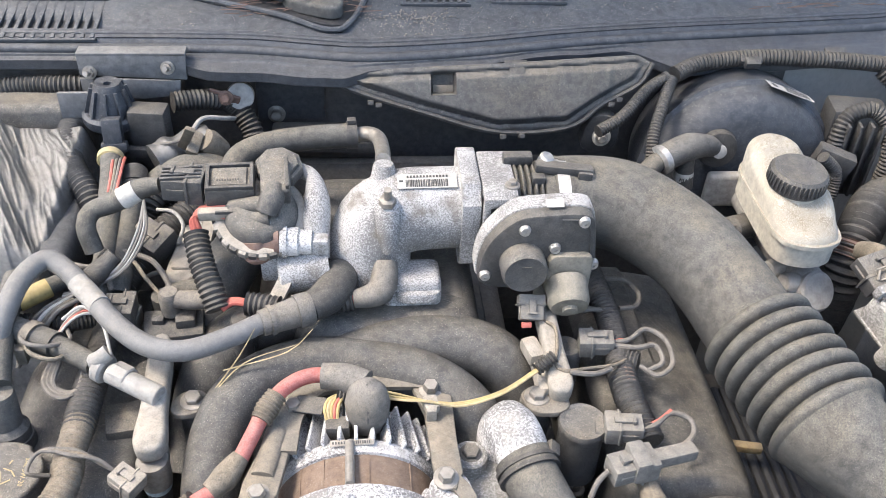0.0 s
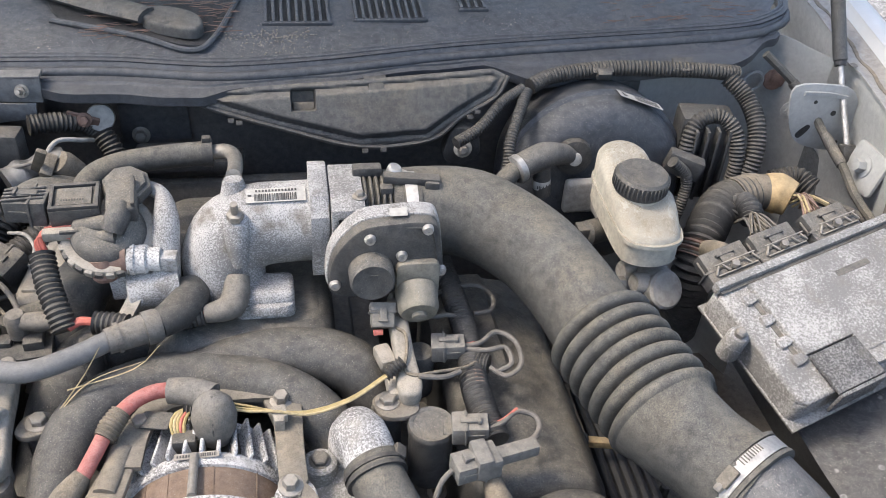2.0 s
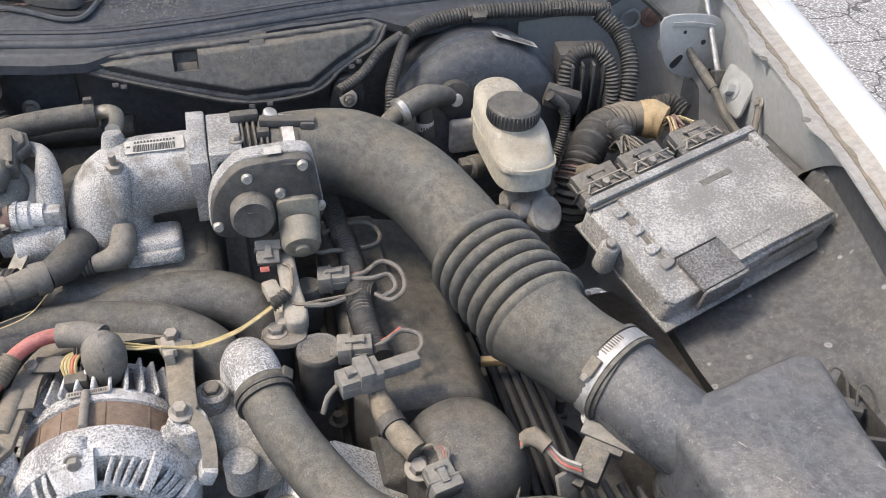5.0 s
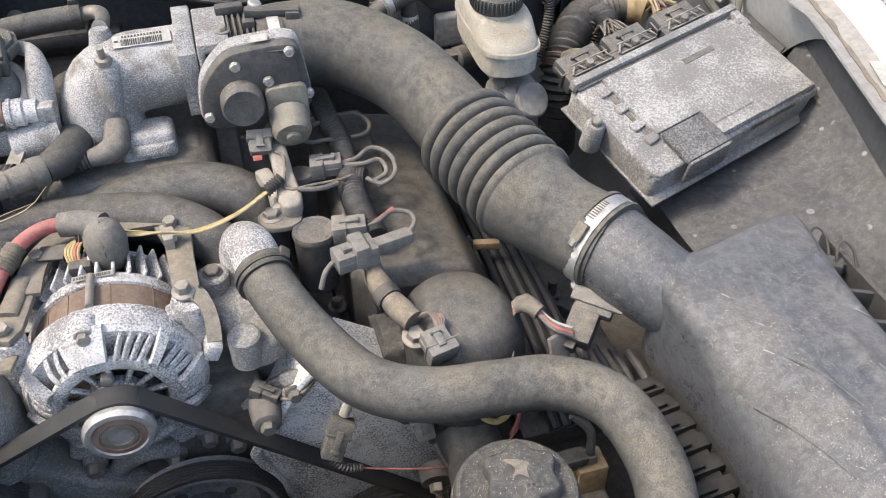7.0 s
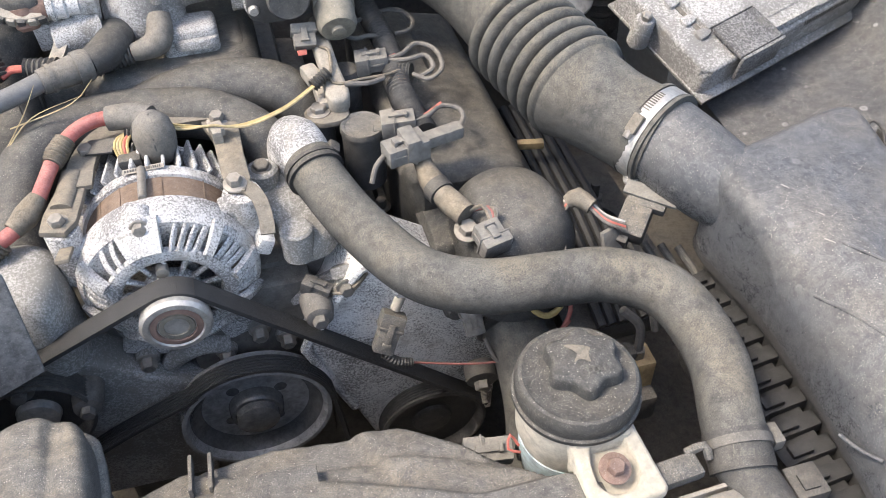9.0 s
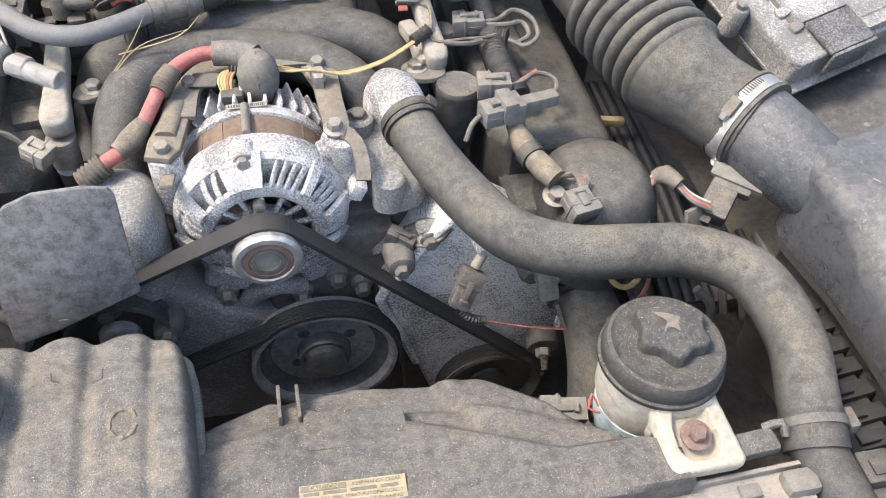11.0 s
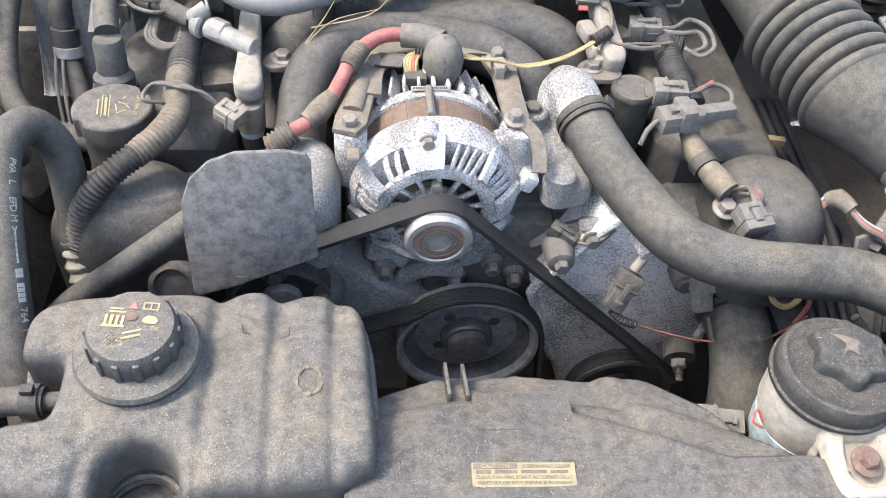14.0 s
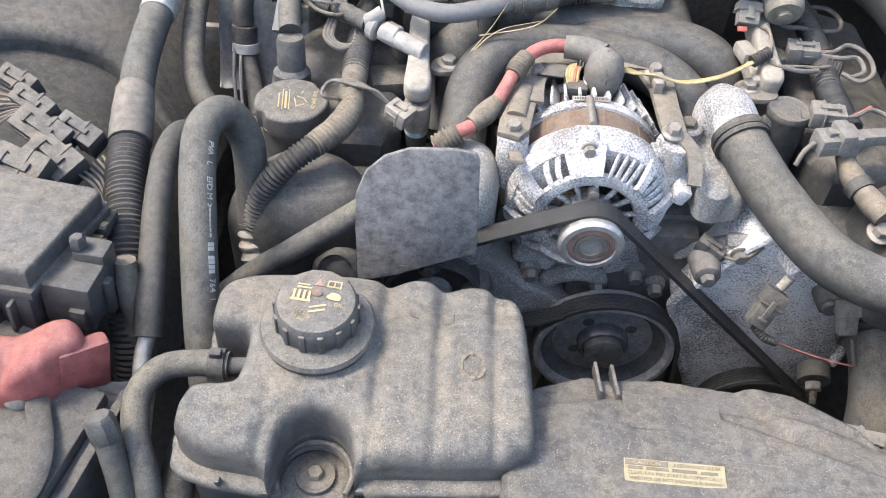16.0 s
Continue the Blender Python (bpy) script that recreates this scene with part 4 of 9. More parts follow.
part("barcode", join(bars, *[bar(0.002, 0.0025, ELB @ pose(-0.020 + 0.0034 * i, 0.0055, 0.0022)) for i in range(13)], bar(0.004, 0.002, ELB @ pose(-0.027, 0, 0.0022))), INK, elbow)

thr = thing("throttle", (0.18, 0.74, 0.85), "dusty throttle body with black motor cover", "throttle body")
part("bore", lathe([(0.040, 0), (0.0465, 0.002), (0.0465, 0.034), (0.043, 0.037)], axis_m((0.128, 0.774, 0.928), (1, 0, 0)), 36), ALU, thr)
part("ear", join(box((0.036, 0.085, 0.014), pose(0.147, 0.770, 0.968), 0.003), box((0.008, 0.016, 0.075), pose(0.133, 0.732, 0.935), 0.003), box((0.008, 0.016, 0.075), pose(0.161, 0.732, 0.935), 0.003), box((0.036, 0.016, 0.012), pose(0.147, 0.730, 0.968), 0.003), box((0.036, 0.016, 0.016), pose(0.147, 0.730, 0.905), 0.003)), ALU, thr)
part("window", box((0.020, 0.004, 0.050), pose(0.147, 0.7305, 0.938), 0.001), PLASTIC, thr, "dark recess in the throttle body")
part("body_bolt", hexbolt((0.160, 0.745, 0.976), (0, 0, 1), 0.005, 0.006), STEEL, thr)
CV = smooth_poly([(0.120, 0.903), (0.127, 0.943), (0.155, 0.976), (0.190, 0.982), (0.218, 0.983), (0.236, 0.976), (0.242, 0.945), (0.245, 0.905), (0.232, 0.897), (0.195, 0.889), (0.150, 0.884), (0.128, 0.889)], 4)
part("gear_case", prism(CV, -0.016, 0.004, face_m(0.704), 0.003), ALU, thr)
part("cover", prism([(0.183 + (x - 0.183) * 0.97, 0.933 + (z - 0.933) * 0.96) for x, z in CV], 0.0, 0.014, face_m(0.700), 0.004), PLASTIC, thr)
part("cover_ridge", tube([(0.183 + (x - 0.183) * 0.86, 0.686, 0.933 + (z - 0.933) * 0.83) for x, z in CV[14:36]], 0.0012, 6), PLASTIC, thr)
part("round_cap", lathe([(0.0235, 0), (0.0235, 0.020), (0.021, 0.0235), (0.016, 0.023)], axis_m((0.166, 0.686, 0.923), (0, -1, 0.05)), 32), PLASTIC_DUSTY, thr)
part("cap_mark", box((0.010, 0.0008, 0.003), pose(0.166, 0.6622, 0.933), 0), PLASTIC, thr)
part("motor_base", prism(round_poly(0.046, 0.052, 0.008), 0, 0.010, face_m(0.688) @ pose(0.215, 0.908, 0), 0.002), MOTOR, thr)
part("motor", lathe([(0.022, 0.006), (0.022, 0.030), (0.019, 0.036), (0.008, 0.037), (0.008, 0.041), (0.006, 0.042)], axis_m((0.214, 0.688, 0.899), (0, -0.93, -0.36)), 32), MOTOR, thr, "dull zinc-plated actuator motor")
for x, z in ((0.129, 0.906), (0.165, 0.963), (0.224, 0.972), (0.240, 0.918), (0.198, 0.940), (0.199, 0.888)):
    part("screw", lathe([(0.0062, 0), (0.0062, 0.002), (0.0048, 0.0055), (0.002, 0.0056), (0.002, 0.004)], axis_m((x, 0.687, z), (0, -1, 0)), 16), BRIGHT, thr)
part("tag", box((0.018, 0.010, 0.0006), pose(0.195, 0.699, 0.986, 20), 0), LABEL, thr)

cpl = thing("throttle_coupling", (0.19, 0.786, 0.88), "ribbed rubber coupling with steel band clamp", "coupling")
rows = []
for k in range(5):
    h = 0.165 + 0.0066 * k
    rows += [(0.042, h), (0.0475, h + 0.0014), (0.0480, h + 0.0026), (0.0475, h + 0.0038), (0.042, h + 0.0052)]
part("ribs", lathe(rows, axis_m((0, 0.775, 0.928), (1, 0, 0)), 40), RUBBER, cpl)
part("sleeve", lathe([(0.045, 0.197), (0.048, 0.198), (0.0485, 0.208), (0.050, 0.2085), (0.050, 0.228), (0.046, 0.229)], axis_m((0, 0.775, 0.928), (1, 0, 0)), 40), RUBBER, cpl)
part("band", lathe([(0.0500, 0.2105), (0.0514, 0.2105), (0.0514, 0.2235), (0.0500, 0.2235)], axis_m((0, 0.776, 0.928), (1, 0, 0)), 44), BRIGHT, cpl, "bright steel band clamp")
part("clamp_arm", join(box((0.062, 0.014, 0.010), pose(0.218, 0.768, 0.980, 0, 4, -5), 0.003), box((0.016, 0.016, 0.014), pose(0.240, 0.764, 0.974, 0, 4, -5), 0.003)), PLASTIC, cpl)
part("clamp_screw", lathe([(0.008, 0), (0.008, 0.012), (0.006, 0.014)], axis_m((0.198, 0.782, 0.976), (0.3, -0.2, 1)), 14), BRIGHT, cpl)
part("clamp_block", join(box((0.032, 0.014, 0.012), pose(0.172, 0.792, 0.978), 0.003), box((0.014, 0.012, 0.016), pose(0.190, 0.760, 0.970), 0.002)), PLASTIC, cpl)

# alternator
alt = thing("alternator", (-0.005, 0.48, 0.68), "white-corroded alternator with rusty stator ring", "alternator")
AX = V3(0.0, -1.0, 0.0)
AC = V3(-0.005, 0.5, 0.768)
AM = axis_m(AC, AX)


def spoke(a, r0, h0, r1, h1, w, t):
    """A rib on the housing at angle a (degrees, 90 up), from radius r0 to r1."""
    c, s = math.cos(radians(a)), math.sin(radians(a))
    p0, p1 = AC + V3(c * r0, -h0, s * r0), AC + V3(c * r1, -h1, s * r1)
    side = V3(-s, 0, c)
    x = (p1 - p0).normalized()
    return box(((p1 - p0).length, w, t), frame_m(p0, p1, x.cross(side)), min(w, t) * 0.3, 1)


part("core", lathe([(0.02, 0.02), (0.060, 0.02), (0.060, 0.052), (0.02, 0.055)], AM, 36), DARK, alt, "dark rotor behind the vents")
part("windings", lathe([(0.060, 0.030), (0.074, 0.034), (0.074, 0.046), (0.062, 0.052), (0.056, 0.044)], AM, 40), COPPER, alt, "reddish copper windings behind the slots")
part("outer_ring", lathe([(0.078, 0.024), (0.0865, 0.026), (0.0875, 0.045), (0.0855, 0.052), (0.081, 0.054), (0.078, 0.045)], AM, 56), ALU_WHITE, alt)
part("inner_ring", lathe([(0.046, 0.064), (0.0465, 0.073), (0.050, 0.0765), (0.056, 0.0770), (0.061, 0.0755), (0.062, 0.070), (0.056, 0.064)], AM, 56), ALU_WHITE, alt)
part("hub", lathe([(0.008, 0.058), (0.029, 0.062), (0.028, 0.0735), (0.020, 0.078), (0.012, 0.080)], AM, 36), ALU_WHITE, alt)
def shoulder(a0, a1, r0=0.060, h0=0.0755, r1=0.0845, h1=0.050, thick=0.007):
    """A solid stretch of the front housing's sloping shoulder between two angles."""
    def fn(u, v):
        a, r = radians(a0 + (a1 - a0) * u), r0 + (r1 - r0) * v
        h = h0 + (h1 - h0) * v + 0.003 * math.sin(3.14 * v)
        return AC + V3(r * math.cos(a), -h, r * math.sin(a))
    return sheet(fn, max(2, int((a1 - a0) / 4)), 6, thick)


SLOTS = ((52, 86, 5), (17, 45, 4), (116, 146, 3), (157, 186, 4), (-16, 8, 3), (196, 222, 3), (-48, -24, 3))
for i, (a0, a1, k) in enumerate(SLOTS):
    w = (a1 - a0) / k
    for j in range(k - 1):
        a = a0 + w * (j + 1)
        part("rib", tube([AC + V3(r * math.cos(radians(q)), -h, r * math.sin(radians(q))) for r, h, q in ((0.060, 0.074, a), (0.070, 0.068, a - 1.5), (0.080, 0.054, a - 5), (0.084, 0.048, a - 7))], 0.0021, 8, flat=2.0), ALU_WHITE, alt)
solid = sorted(SLOTS)
for (p0, p1, _), (q0, q1, _) in zip(solid, solid[1:] + [(solid[0][0] + 360, 0, 0)]):
    part("shoulder", shoulder(p1, q0), ALU_WHITE, alt)
part("rim_band", lathe([(0.078, 0.050), (0.0865, 0.044), (0.0868, 0.049), (0.0815, 0.058), (0.078, 0.058)], AM, 64), ALU_WHITE, alt)
for k in range(14):
    part("spoke", spoke(12 + 360 * k / 14, 0.024, 0.070, 0.049, 0.0725, 0.0048, 0.006), ALU_WHITE, alt)
part("stator", join(lathe([(0.074, -0.016), (0.0785, -0.014), (0.0785, 0.028), (0.074, 0.030)], AM, 64), *[box((0.0012, 0.043, 0.0016), Matrix.Translation(AC) @ Matrix.Rotation(-radians(a), 4, "Y") @ pose(0, -0.007, 0.0785), 0) for a in (-38, -8, 22, 40)]), STATOR, alt, "rust-brown laminated stator ring")
part("rear_housing", lathe([(0.03, -0.082), (0.052, -0.080), (0.062, -0.070), (0.060, -0.055), (0.066, -0.030), (0.070, -0.024)], AM, 56), DARK, alt)
part("rear_ring", lathe([(0.070, -0.028), (0.080, -0.027), (0.0825, -0.022), (0.0815, -0.012), (0.074, -0.010)], AM, 56), ALU_WHITE, alt)
part("rear_cap", lathe([(0.02, -0.086), (0.056, -0.084), (0.066, -0.078), (0.067, -0.070), (0.060, -0.068)], AM, 48), ALU_WHITE, alt)
for k in range(19):
    a = -4 + 188 * k / 18
    c, s = math.cos(radians(a)), math.sin(radians(a))
    p0, p1 = AC + V3(c * 0.079, 0.024, s * 0.079), AC + V3(c * 0.068, 0.074, s * 0.068)
    part("fin", box((0.056, 0.0034, 0.018), frame_m(p0, p1, (c, 0, s)), 0.001, 1), ALU_WHITE, alt)
part("fin_band", join(*[box((0.008, 0.016, 0.010), Matrix.Translation(AC) @ Matrix.Rotation(-radians(a), 4, "Y") @ pose(0, 0.055, 0.079), 0.002) for a in (-8, 4, 14)]), ALU_WHITE, alt)
part("tie_rod", rod(AC + V3(-0.006, 0.022, 0.0835), AC + V3(-0.006, -0.026, 0.0865), 0.0042), STEEL, alt)
part("front_boss", join(lathe([(0.014, 0), (0.012, 0.018), (0.010, 0.020)], axis_m(AC + V3(-0.012, -0.040, 0.080), AX), 20), box((0.028, 0.025, 0.02), pose(-0.017, 0.462, 0.845), 0.005)), ALU_WHITE, alt)
bolt(AC + V3(-0.012, -0.060, 0.082), (0, -1, 0.15), 0.0065, 0.008, STEEL, alt, 1.35)
part("ear", join(lathe([(0.014, -0.040), (0.0155, -0.030), (0.0165, 0.022), (0.015, 0.025), (0.006, 0.0255)], pose(-0.090, 0.474, 0.811), 24), box((0.030, 0.018, 0.040), pose(-0.078, 0.470, 0.800, 0, -12, 0), 0.006, 3), box((0.016, 0.040, 0.014), pose(-0.078, 0.462, 0.782, 0, -30, 0), 0.004, 2)), ALU_WHITE, alt)
part("ear", join(lathe([(0.016, -0.044), (0.018, -0.030), (0.0195, 0.020), (0.018, 0.024), (0.006, 0.0245)], pose(0.078, 0.479, 0.812), 24), box((0.040, 0.022, 0.046), pose(0.068, 0.474, 0.806, 0, 14, 0), 0.007, 3), box((0.016, 0.040, 0.020), pose(0.090, 0.462, 0.790, 0, 25, 0), 0.004, 2)), ALU_WHITE, alt)
part("foot", box((0.05, 0.035, 0.05), pose(-0.045, 0.462, 0.69, 0, 20, 0), 0.008, 3), ALU_WHITE, alt)
part("foot", box((0.05, 0.035, 0.05), pose(0.045, 0.462, 0.69, 0, -20, 0), 0.008, 3), ALU_WHITE, alt)
part("vent_screw", lathe([(0.006, 0.072), (0.006, 0.082), (0.004, 0.083)], axis_m(AC + V3(-0.002, 0, 0.040), AX), 14), STEEL, alt)
part("pulley", lathe([(0.028, 0.080), (0.0335, 0.082), (0.0335, 0.086), (0.031, 0.087), (0.031, 0.104), (0.0335, 0.105), (0.034, 0.112), (0.031, 0.116), (0.026, 0.1165), (0.024, 0.114)], AM, 44), BRIGHT, alt, "worn bright steel pulley")
part("pulley_face", lathe([(0.018, 0.108), (0.0245, 0.1150), (0.019, 0.1160), (0.017, 0.112)], AM, 36), RUST, alt)
part("pulley_bore", join(lathe([(0.012, 0.108), (0.0175, 0.113), (0.0165, 0.1155), (0.012, 0.1155), (0.0105, 0.112)], AM, 32)), BRACKET, alt)
part("bore_hole", lathe([(0.0108, 0.1125), (0.0112, 0.1128)], AM, 24), DARK, alt)
ALB = frame_m((-0.028, 0.521, 0.8505), (0.010, 0.521, 0.8515), (0, -0.25, 1))
part("label_strip", box((0.040, 0.006, 0.0005), ALB @ pose(0, 0, 0.0008), 0), RAIL, alt)
part("label_print", join(*[bar(0.0008 + 0.0004 * (k % 3), 0.003, ALB @ pose(0.002 + 0.002 * k, 0, 0.0014)) for k in range(8)], *[bar(0.0016, 0.0024, ALB @ pose(-0.017 + 0.0026 * k, 0, 0.0014)) for k in range(6)]), INK, alt)

brk = thing("alternator_bracket", (0.0, 0.56, 0.80), "dusty grey stamped steel alternator bracket", "bracket")
BRZ = 0.843
part("arch", strip([(-0.072, 0.520, BRZ), (-0.066, 0.565, BRZ), (-0.044, 0.598, BRZ), (-0.01, 0.603, BRZ), (0.03, 0.605, BRZ), (0.072, 0.603, BRZ)], 0.026, 0.005, (0, 0, 1)), BRACKET, brk)
part("left_leg", prism([(-0.108, 0.468), (-0.085, 0.461), (-0.074, 0.475), (-0.064, 0.530), (-0.058, 0.555), (-0.078, 0.560), (-0.092, 0.530), (-0.105, 0.49)], 0, 0.006, pose(0, 0, BRZ - 0.006), 0.002), BRACKET, brk)
part("left_ridge", tube([(-0.088, 0.495, BRZ + 0.001), (-0.078, 0.545, BRZ + 0.001)], 0.010, 12, flat=0.5), BRACKET, brk)
part("left_tab", box((0.013, 0.045, 0.005), pose(-0.088, 0.448, 0.829, -24), 0.003), BRACKET, brk)
part("right_leg", prism([(0.088, 0.612), (0.055, 0.612), (0.048, 0.60), (0.060, 0.560), (0.063, 0.50), (0.066, 0.478), (0.082, 0.472), (0.090, 0.490), (0.088, 0.53)], 0, 0.006, pose(0, 0, BRZ - 0.006), 0.002), BRACKET, brk)
part("right_tab", strip([(0.078, 0.486, 0.841), (0.092, 0.468, 0.837), (0.096, 0.448, 0.826), (0.095, 0.434, 0.816)], 0.014, 0.005, (0, -0.35, 1)), BRACKET, brk)
for at in ((-0.091, 0.476, 0.841), (0.074, 0.484, 0.843), (0.068, 0.589, 0.843), (-0.064, 0.572, 0.843)):
    bolt(at, (0, -0.15, 1), 0.0075, 0.010, STEEL, brk, 1.55)

lower = thing("alternator_mount", (0.0, 0.45, 0.62), "corroded cast mounting leg below the alternator", "bracket")
part("web", prism([(-0.075, 0.705), (-0.055, 0.655), (-0.02, 0.665), (0.02, 0.66), (0.05, 0.655), (0.085, 0.66), (0.075, 0.70), (0.0, 0.70)], -0.03, 0.0, face_m(0.448), 0.006), CAST, lower)
part("arm", tube([(-0.045, 0.452, 0.615), (-0.03, 0.446, 0.65), (0.0, 0.442, 0.668), (0.03, 0.444, 0.66)], 0.011, 12), CAST, lower)
for x, z in ((-0.053, 0.668), (0.026, 0.652), (0.092, 0.655), (0.065, 0.675)):
    part("boss", lathe([(0.013, 0), (0.012, 0.012)], axis_m((x, 0.452, z), (0, -1, -0.2)), 18), CAST, lower)
    bolt((x, 0.440, z - 0.002), (0, -1, -0.2), 0.0085, 0.012, STEEL, lower, 1.35)

wpp = thing("water_pump_pulley", (0.043, 0.40, 0.49), "black dished water pump pulley", "pulley")
WM = axis_m((0.043, 0.425, 0.578), AX)
part("rim", lathe([(0.070, -0.002), (0.082, 0.0), (0.083, 0.026), (0.082, 0.030), (0.0775, 0.030), (0.074, 0.026), (0.070, 0.008)], WM, 64), RIM_SHEEN, wpp)
part("disc", lathe([(0.074, 0.0), (0.0745, 0.024), (0.071, 0.018), (0.065, 0.011), (0.056, 0.006), (0.046, 0.003), (0.038, 0.003), (0.032, 0.004), (0.028, 0.005)], WM, 64), DISH, wpp)
part("hub", lathe([(0.031, 0.002), (0.0295, 0.020), (0.0275, 0.0225), (0.0240, 0.0225), (0.0232, 0.031), (0.019, 0.033)], WM, 40), DISH, wpp)
for k in range(4):
    a = radians(35 + 90 * k)
    part("bolt_boss", lathe([(0.011, 0), (0.010, 0.005), (0.006, 0.007)], axis_m((0.043 + 0.037 * math.cos(a), 0.4235, 0.578 + 0.037 * math.sin(a)), AX), 20), DISH, wpp)

bt = thing("serpentine_belt", (0.0, 0.4, 0.6), "black ribbed serpentine belt over the pulleys", "belt")
BY = 0.4045


def arc(cx, cz, r, a0, a1, n=14):
    return [(cx + r * math.cos(radians(a0 + (a1 - a0) * k / n)), BY, cz + r * math.sin(radians(a0 + (a1 - a0) * k / n))) for k in range(n + 1)]


over = arc(-0.005, 0.768, 0.0345, 115, 45, 16)
belt_path = [(-0.24 + (over[0][0] + 0.24) * k / 8, BY, 0.695 + (over[0][2] - 0.695) * k / 8) for k in range(8)] + over + [(over[-1][0] + (0.31 - over[-1][0]) * k / 10, BY, over[-1][2] + (0.50 - over[-1][2]) * k / 10) for k in range(1, 11)]


part("upper_run", strip(belt_path, 0.0225, 0.0045, (0.3, 0, 1), 0.004), BELT, bt)
low_path = [(-0.19, BY, 0.545), (-0.10, BY, 0.598)] + arc(0.043, 0.578, 0.085, 138, 8, 20) + [(0.136, BY, 0.50), (0.14, BY, 0.42)]
part("lower_run", strip(low_path, 0.0215, 0.004, lambda p: (p.x - 0.043, 0, p.z - 0.578) if p.x > -0.03 else (-0.5, 0, 0.86), 0.004), BELT, bt)
for k in range(6):
    o = -0.0089 + 0.00356 * k
    part("rib", tube([(x + (x - 0.043) * 0.028, y + o, z + (z - 0.578) * 0.028 + (0.0015 if x < -0.03 else 0)) for x, y, z in low_path], 0.0011, 5, 0.006), BELT, bt)

for nm, c, r, lab in (("idler_pulley", (-0.163, 0.662), 0.055, "black grooved idler pulley behind the guard plate"), ("steering_pump_pulley", (0.243, 0.478), 0.066, "black grooved steering pump pulley")):
    p = thing(nm, (c[0], 0.41, c[1] - r), lab, "pulley")
    rows = [(r * 0.8, -0.004), (r, -0.002)]
    for k in range(6):
        rows += [(r, 0.0035 * k), (r - 0.002, 0.0035 * k + 0.0012), (r - 0.002, 0.0035 * k + 0.0024), (r, 0.0035 * k + 0.0034)]
    rows += [(r, 0.023), (r * 0.94, 0.0245), (r * 0.90, 0.022), (r * 0.86, 0.010)]
    part("wheel", lathe(rows, axis_m((c[0], 0.418, c[1]), AX), 56), RUBBER_DARK, p)
    part("hub", lathe([(r * 0.87, 0.0098), (r * 0.4, 0.008), (r * 0.36, 0.014), (r * 0.3, 0.016)], axis_m((c[0], 0.418, c[1]), AX), 40), RUBBER_DARK, p)
part("hub_cap", lathe([(0.022, 0.012), (0.020, 0.020), (0.014, 0.022)], axis_m((-0.163, 0.418, 0.662), AX), 28), BRIGHT, bpy.data.objects["idler_pulley"])

plate = thing("belt_guard", (-0.19, 0.40, 0.72), "scratched black stamped guard plate beside the alternator", "guard plate")
GP = [(-0.122, 0.771), (-0.126, 0.868), (-0.130, 0.875), (-0.150, 0.878), (-0.192, 0.876), (-0.216, 0.867), (-0.234, 0.850), (-0.243, 0.826), (-0.243, 0.79), (-0.240, 0.735), (-0.236, 0.730), (-0.200, 0.740), (-0.160, 0.756), (-0.126, 0.769)]
GM = face_m(0.376) @ Matrix(((1, 0, 0, 0), (0, 1, 0, 0), (0, -0.28, 1, 0.2280), (0, 0, 0, 1)))
part("plate", prism(GP, -0.003, 0.0, GM, 0.0015), GUARD, plate)
part("slot", prism(round_poly(0.012, 0.005, 0.0024), 0, 0.0006, GM @ pose(-0.194, 0.7495, 0.0002), 0), DARK, plate)

# ---------------------------------------------------------------- right side of the bay
duct = thing("air_intake_duct", (0.35, 0.65, 0.8), "dusty grey rubber air intake duct with bellows", "air duct")
part("tube", tube([(0.206, 0.777, 0.928), (0.228, 0.780, 0.929), (0.29, 0.774, 0.925), (0.348, 0.728, 0.910), (0.380, 0.680, 0.892), (0.403, 0.628, 0.872)], [0.049, 0.050, 0.051, 0.050, 0.049, 0.050], 40), RUBBER, duct)
a, b = V3(0.403, 0.628, 0.872), V3(0.440, 0.508, 0.858)
prof, bl = [], (b - a).length
for k in range(7):
    h, w = bl * k / 7, bl / 7
    prof += [(0.0505, h), (0.0508, h + 0.06 * w), (0.0568, h + 0.15 * w), (0.0602, h + 0.30 * w), (0.0612, h + 0.50 * w), (0.0602, h + 0.70 * w), (0.0568, h + 0.85 * w), (0.0508, h + 0.94 * w)]
prof[-1] = (0.054, bl)
part("bellows", lathe(prof, axis_m(a, b - a), 48), RUBBER, duct)
part("sleeve", tube([b - (b - a) * 0.01, b + V3(0.004, -0.010, -0.001), (0.466, 0.470, 0.849), (0.497, 0.428, 0.843)], [0.058, 0.052, 0.048, 0.0485], 36), RUBBER, duct)
CLD = V3(0.45, -0.86, -0.08).normalized()
CLC = V3(0.493, 0.437, 0.843)
part("rim", join(*[lathe([(0.0475, o - 0.003), (0.052, o - 0.002), (0.052, o + 0.002), (0.0475, o + 0.003)], axis_m(CLC, CLD), 44) for o in (-0.011, 0.011)]), RUBBER, duct)
clamp = thing("hose_clamp", (0.493, 0.437, 0.79), "bright steel worm-drive hose clamp", "hose clamp")
part("band", lathe([(0.0495, -0.0075), (0.0512, -0.0075), (0.0512, 0.0075), (0.0495, 0.0075)], axis_m(CLC, CLD), 48), BRIGHT, clamp)
side = CLD.cross(V3(0, 0, 1)).normalized()
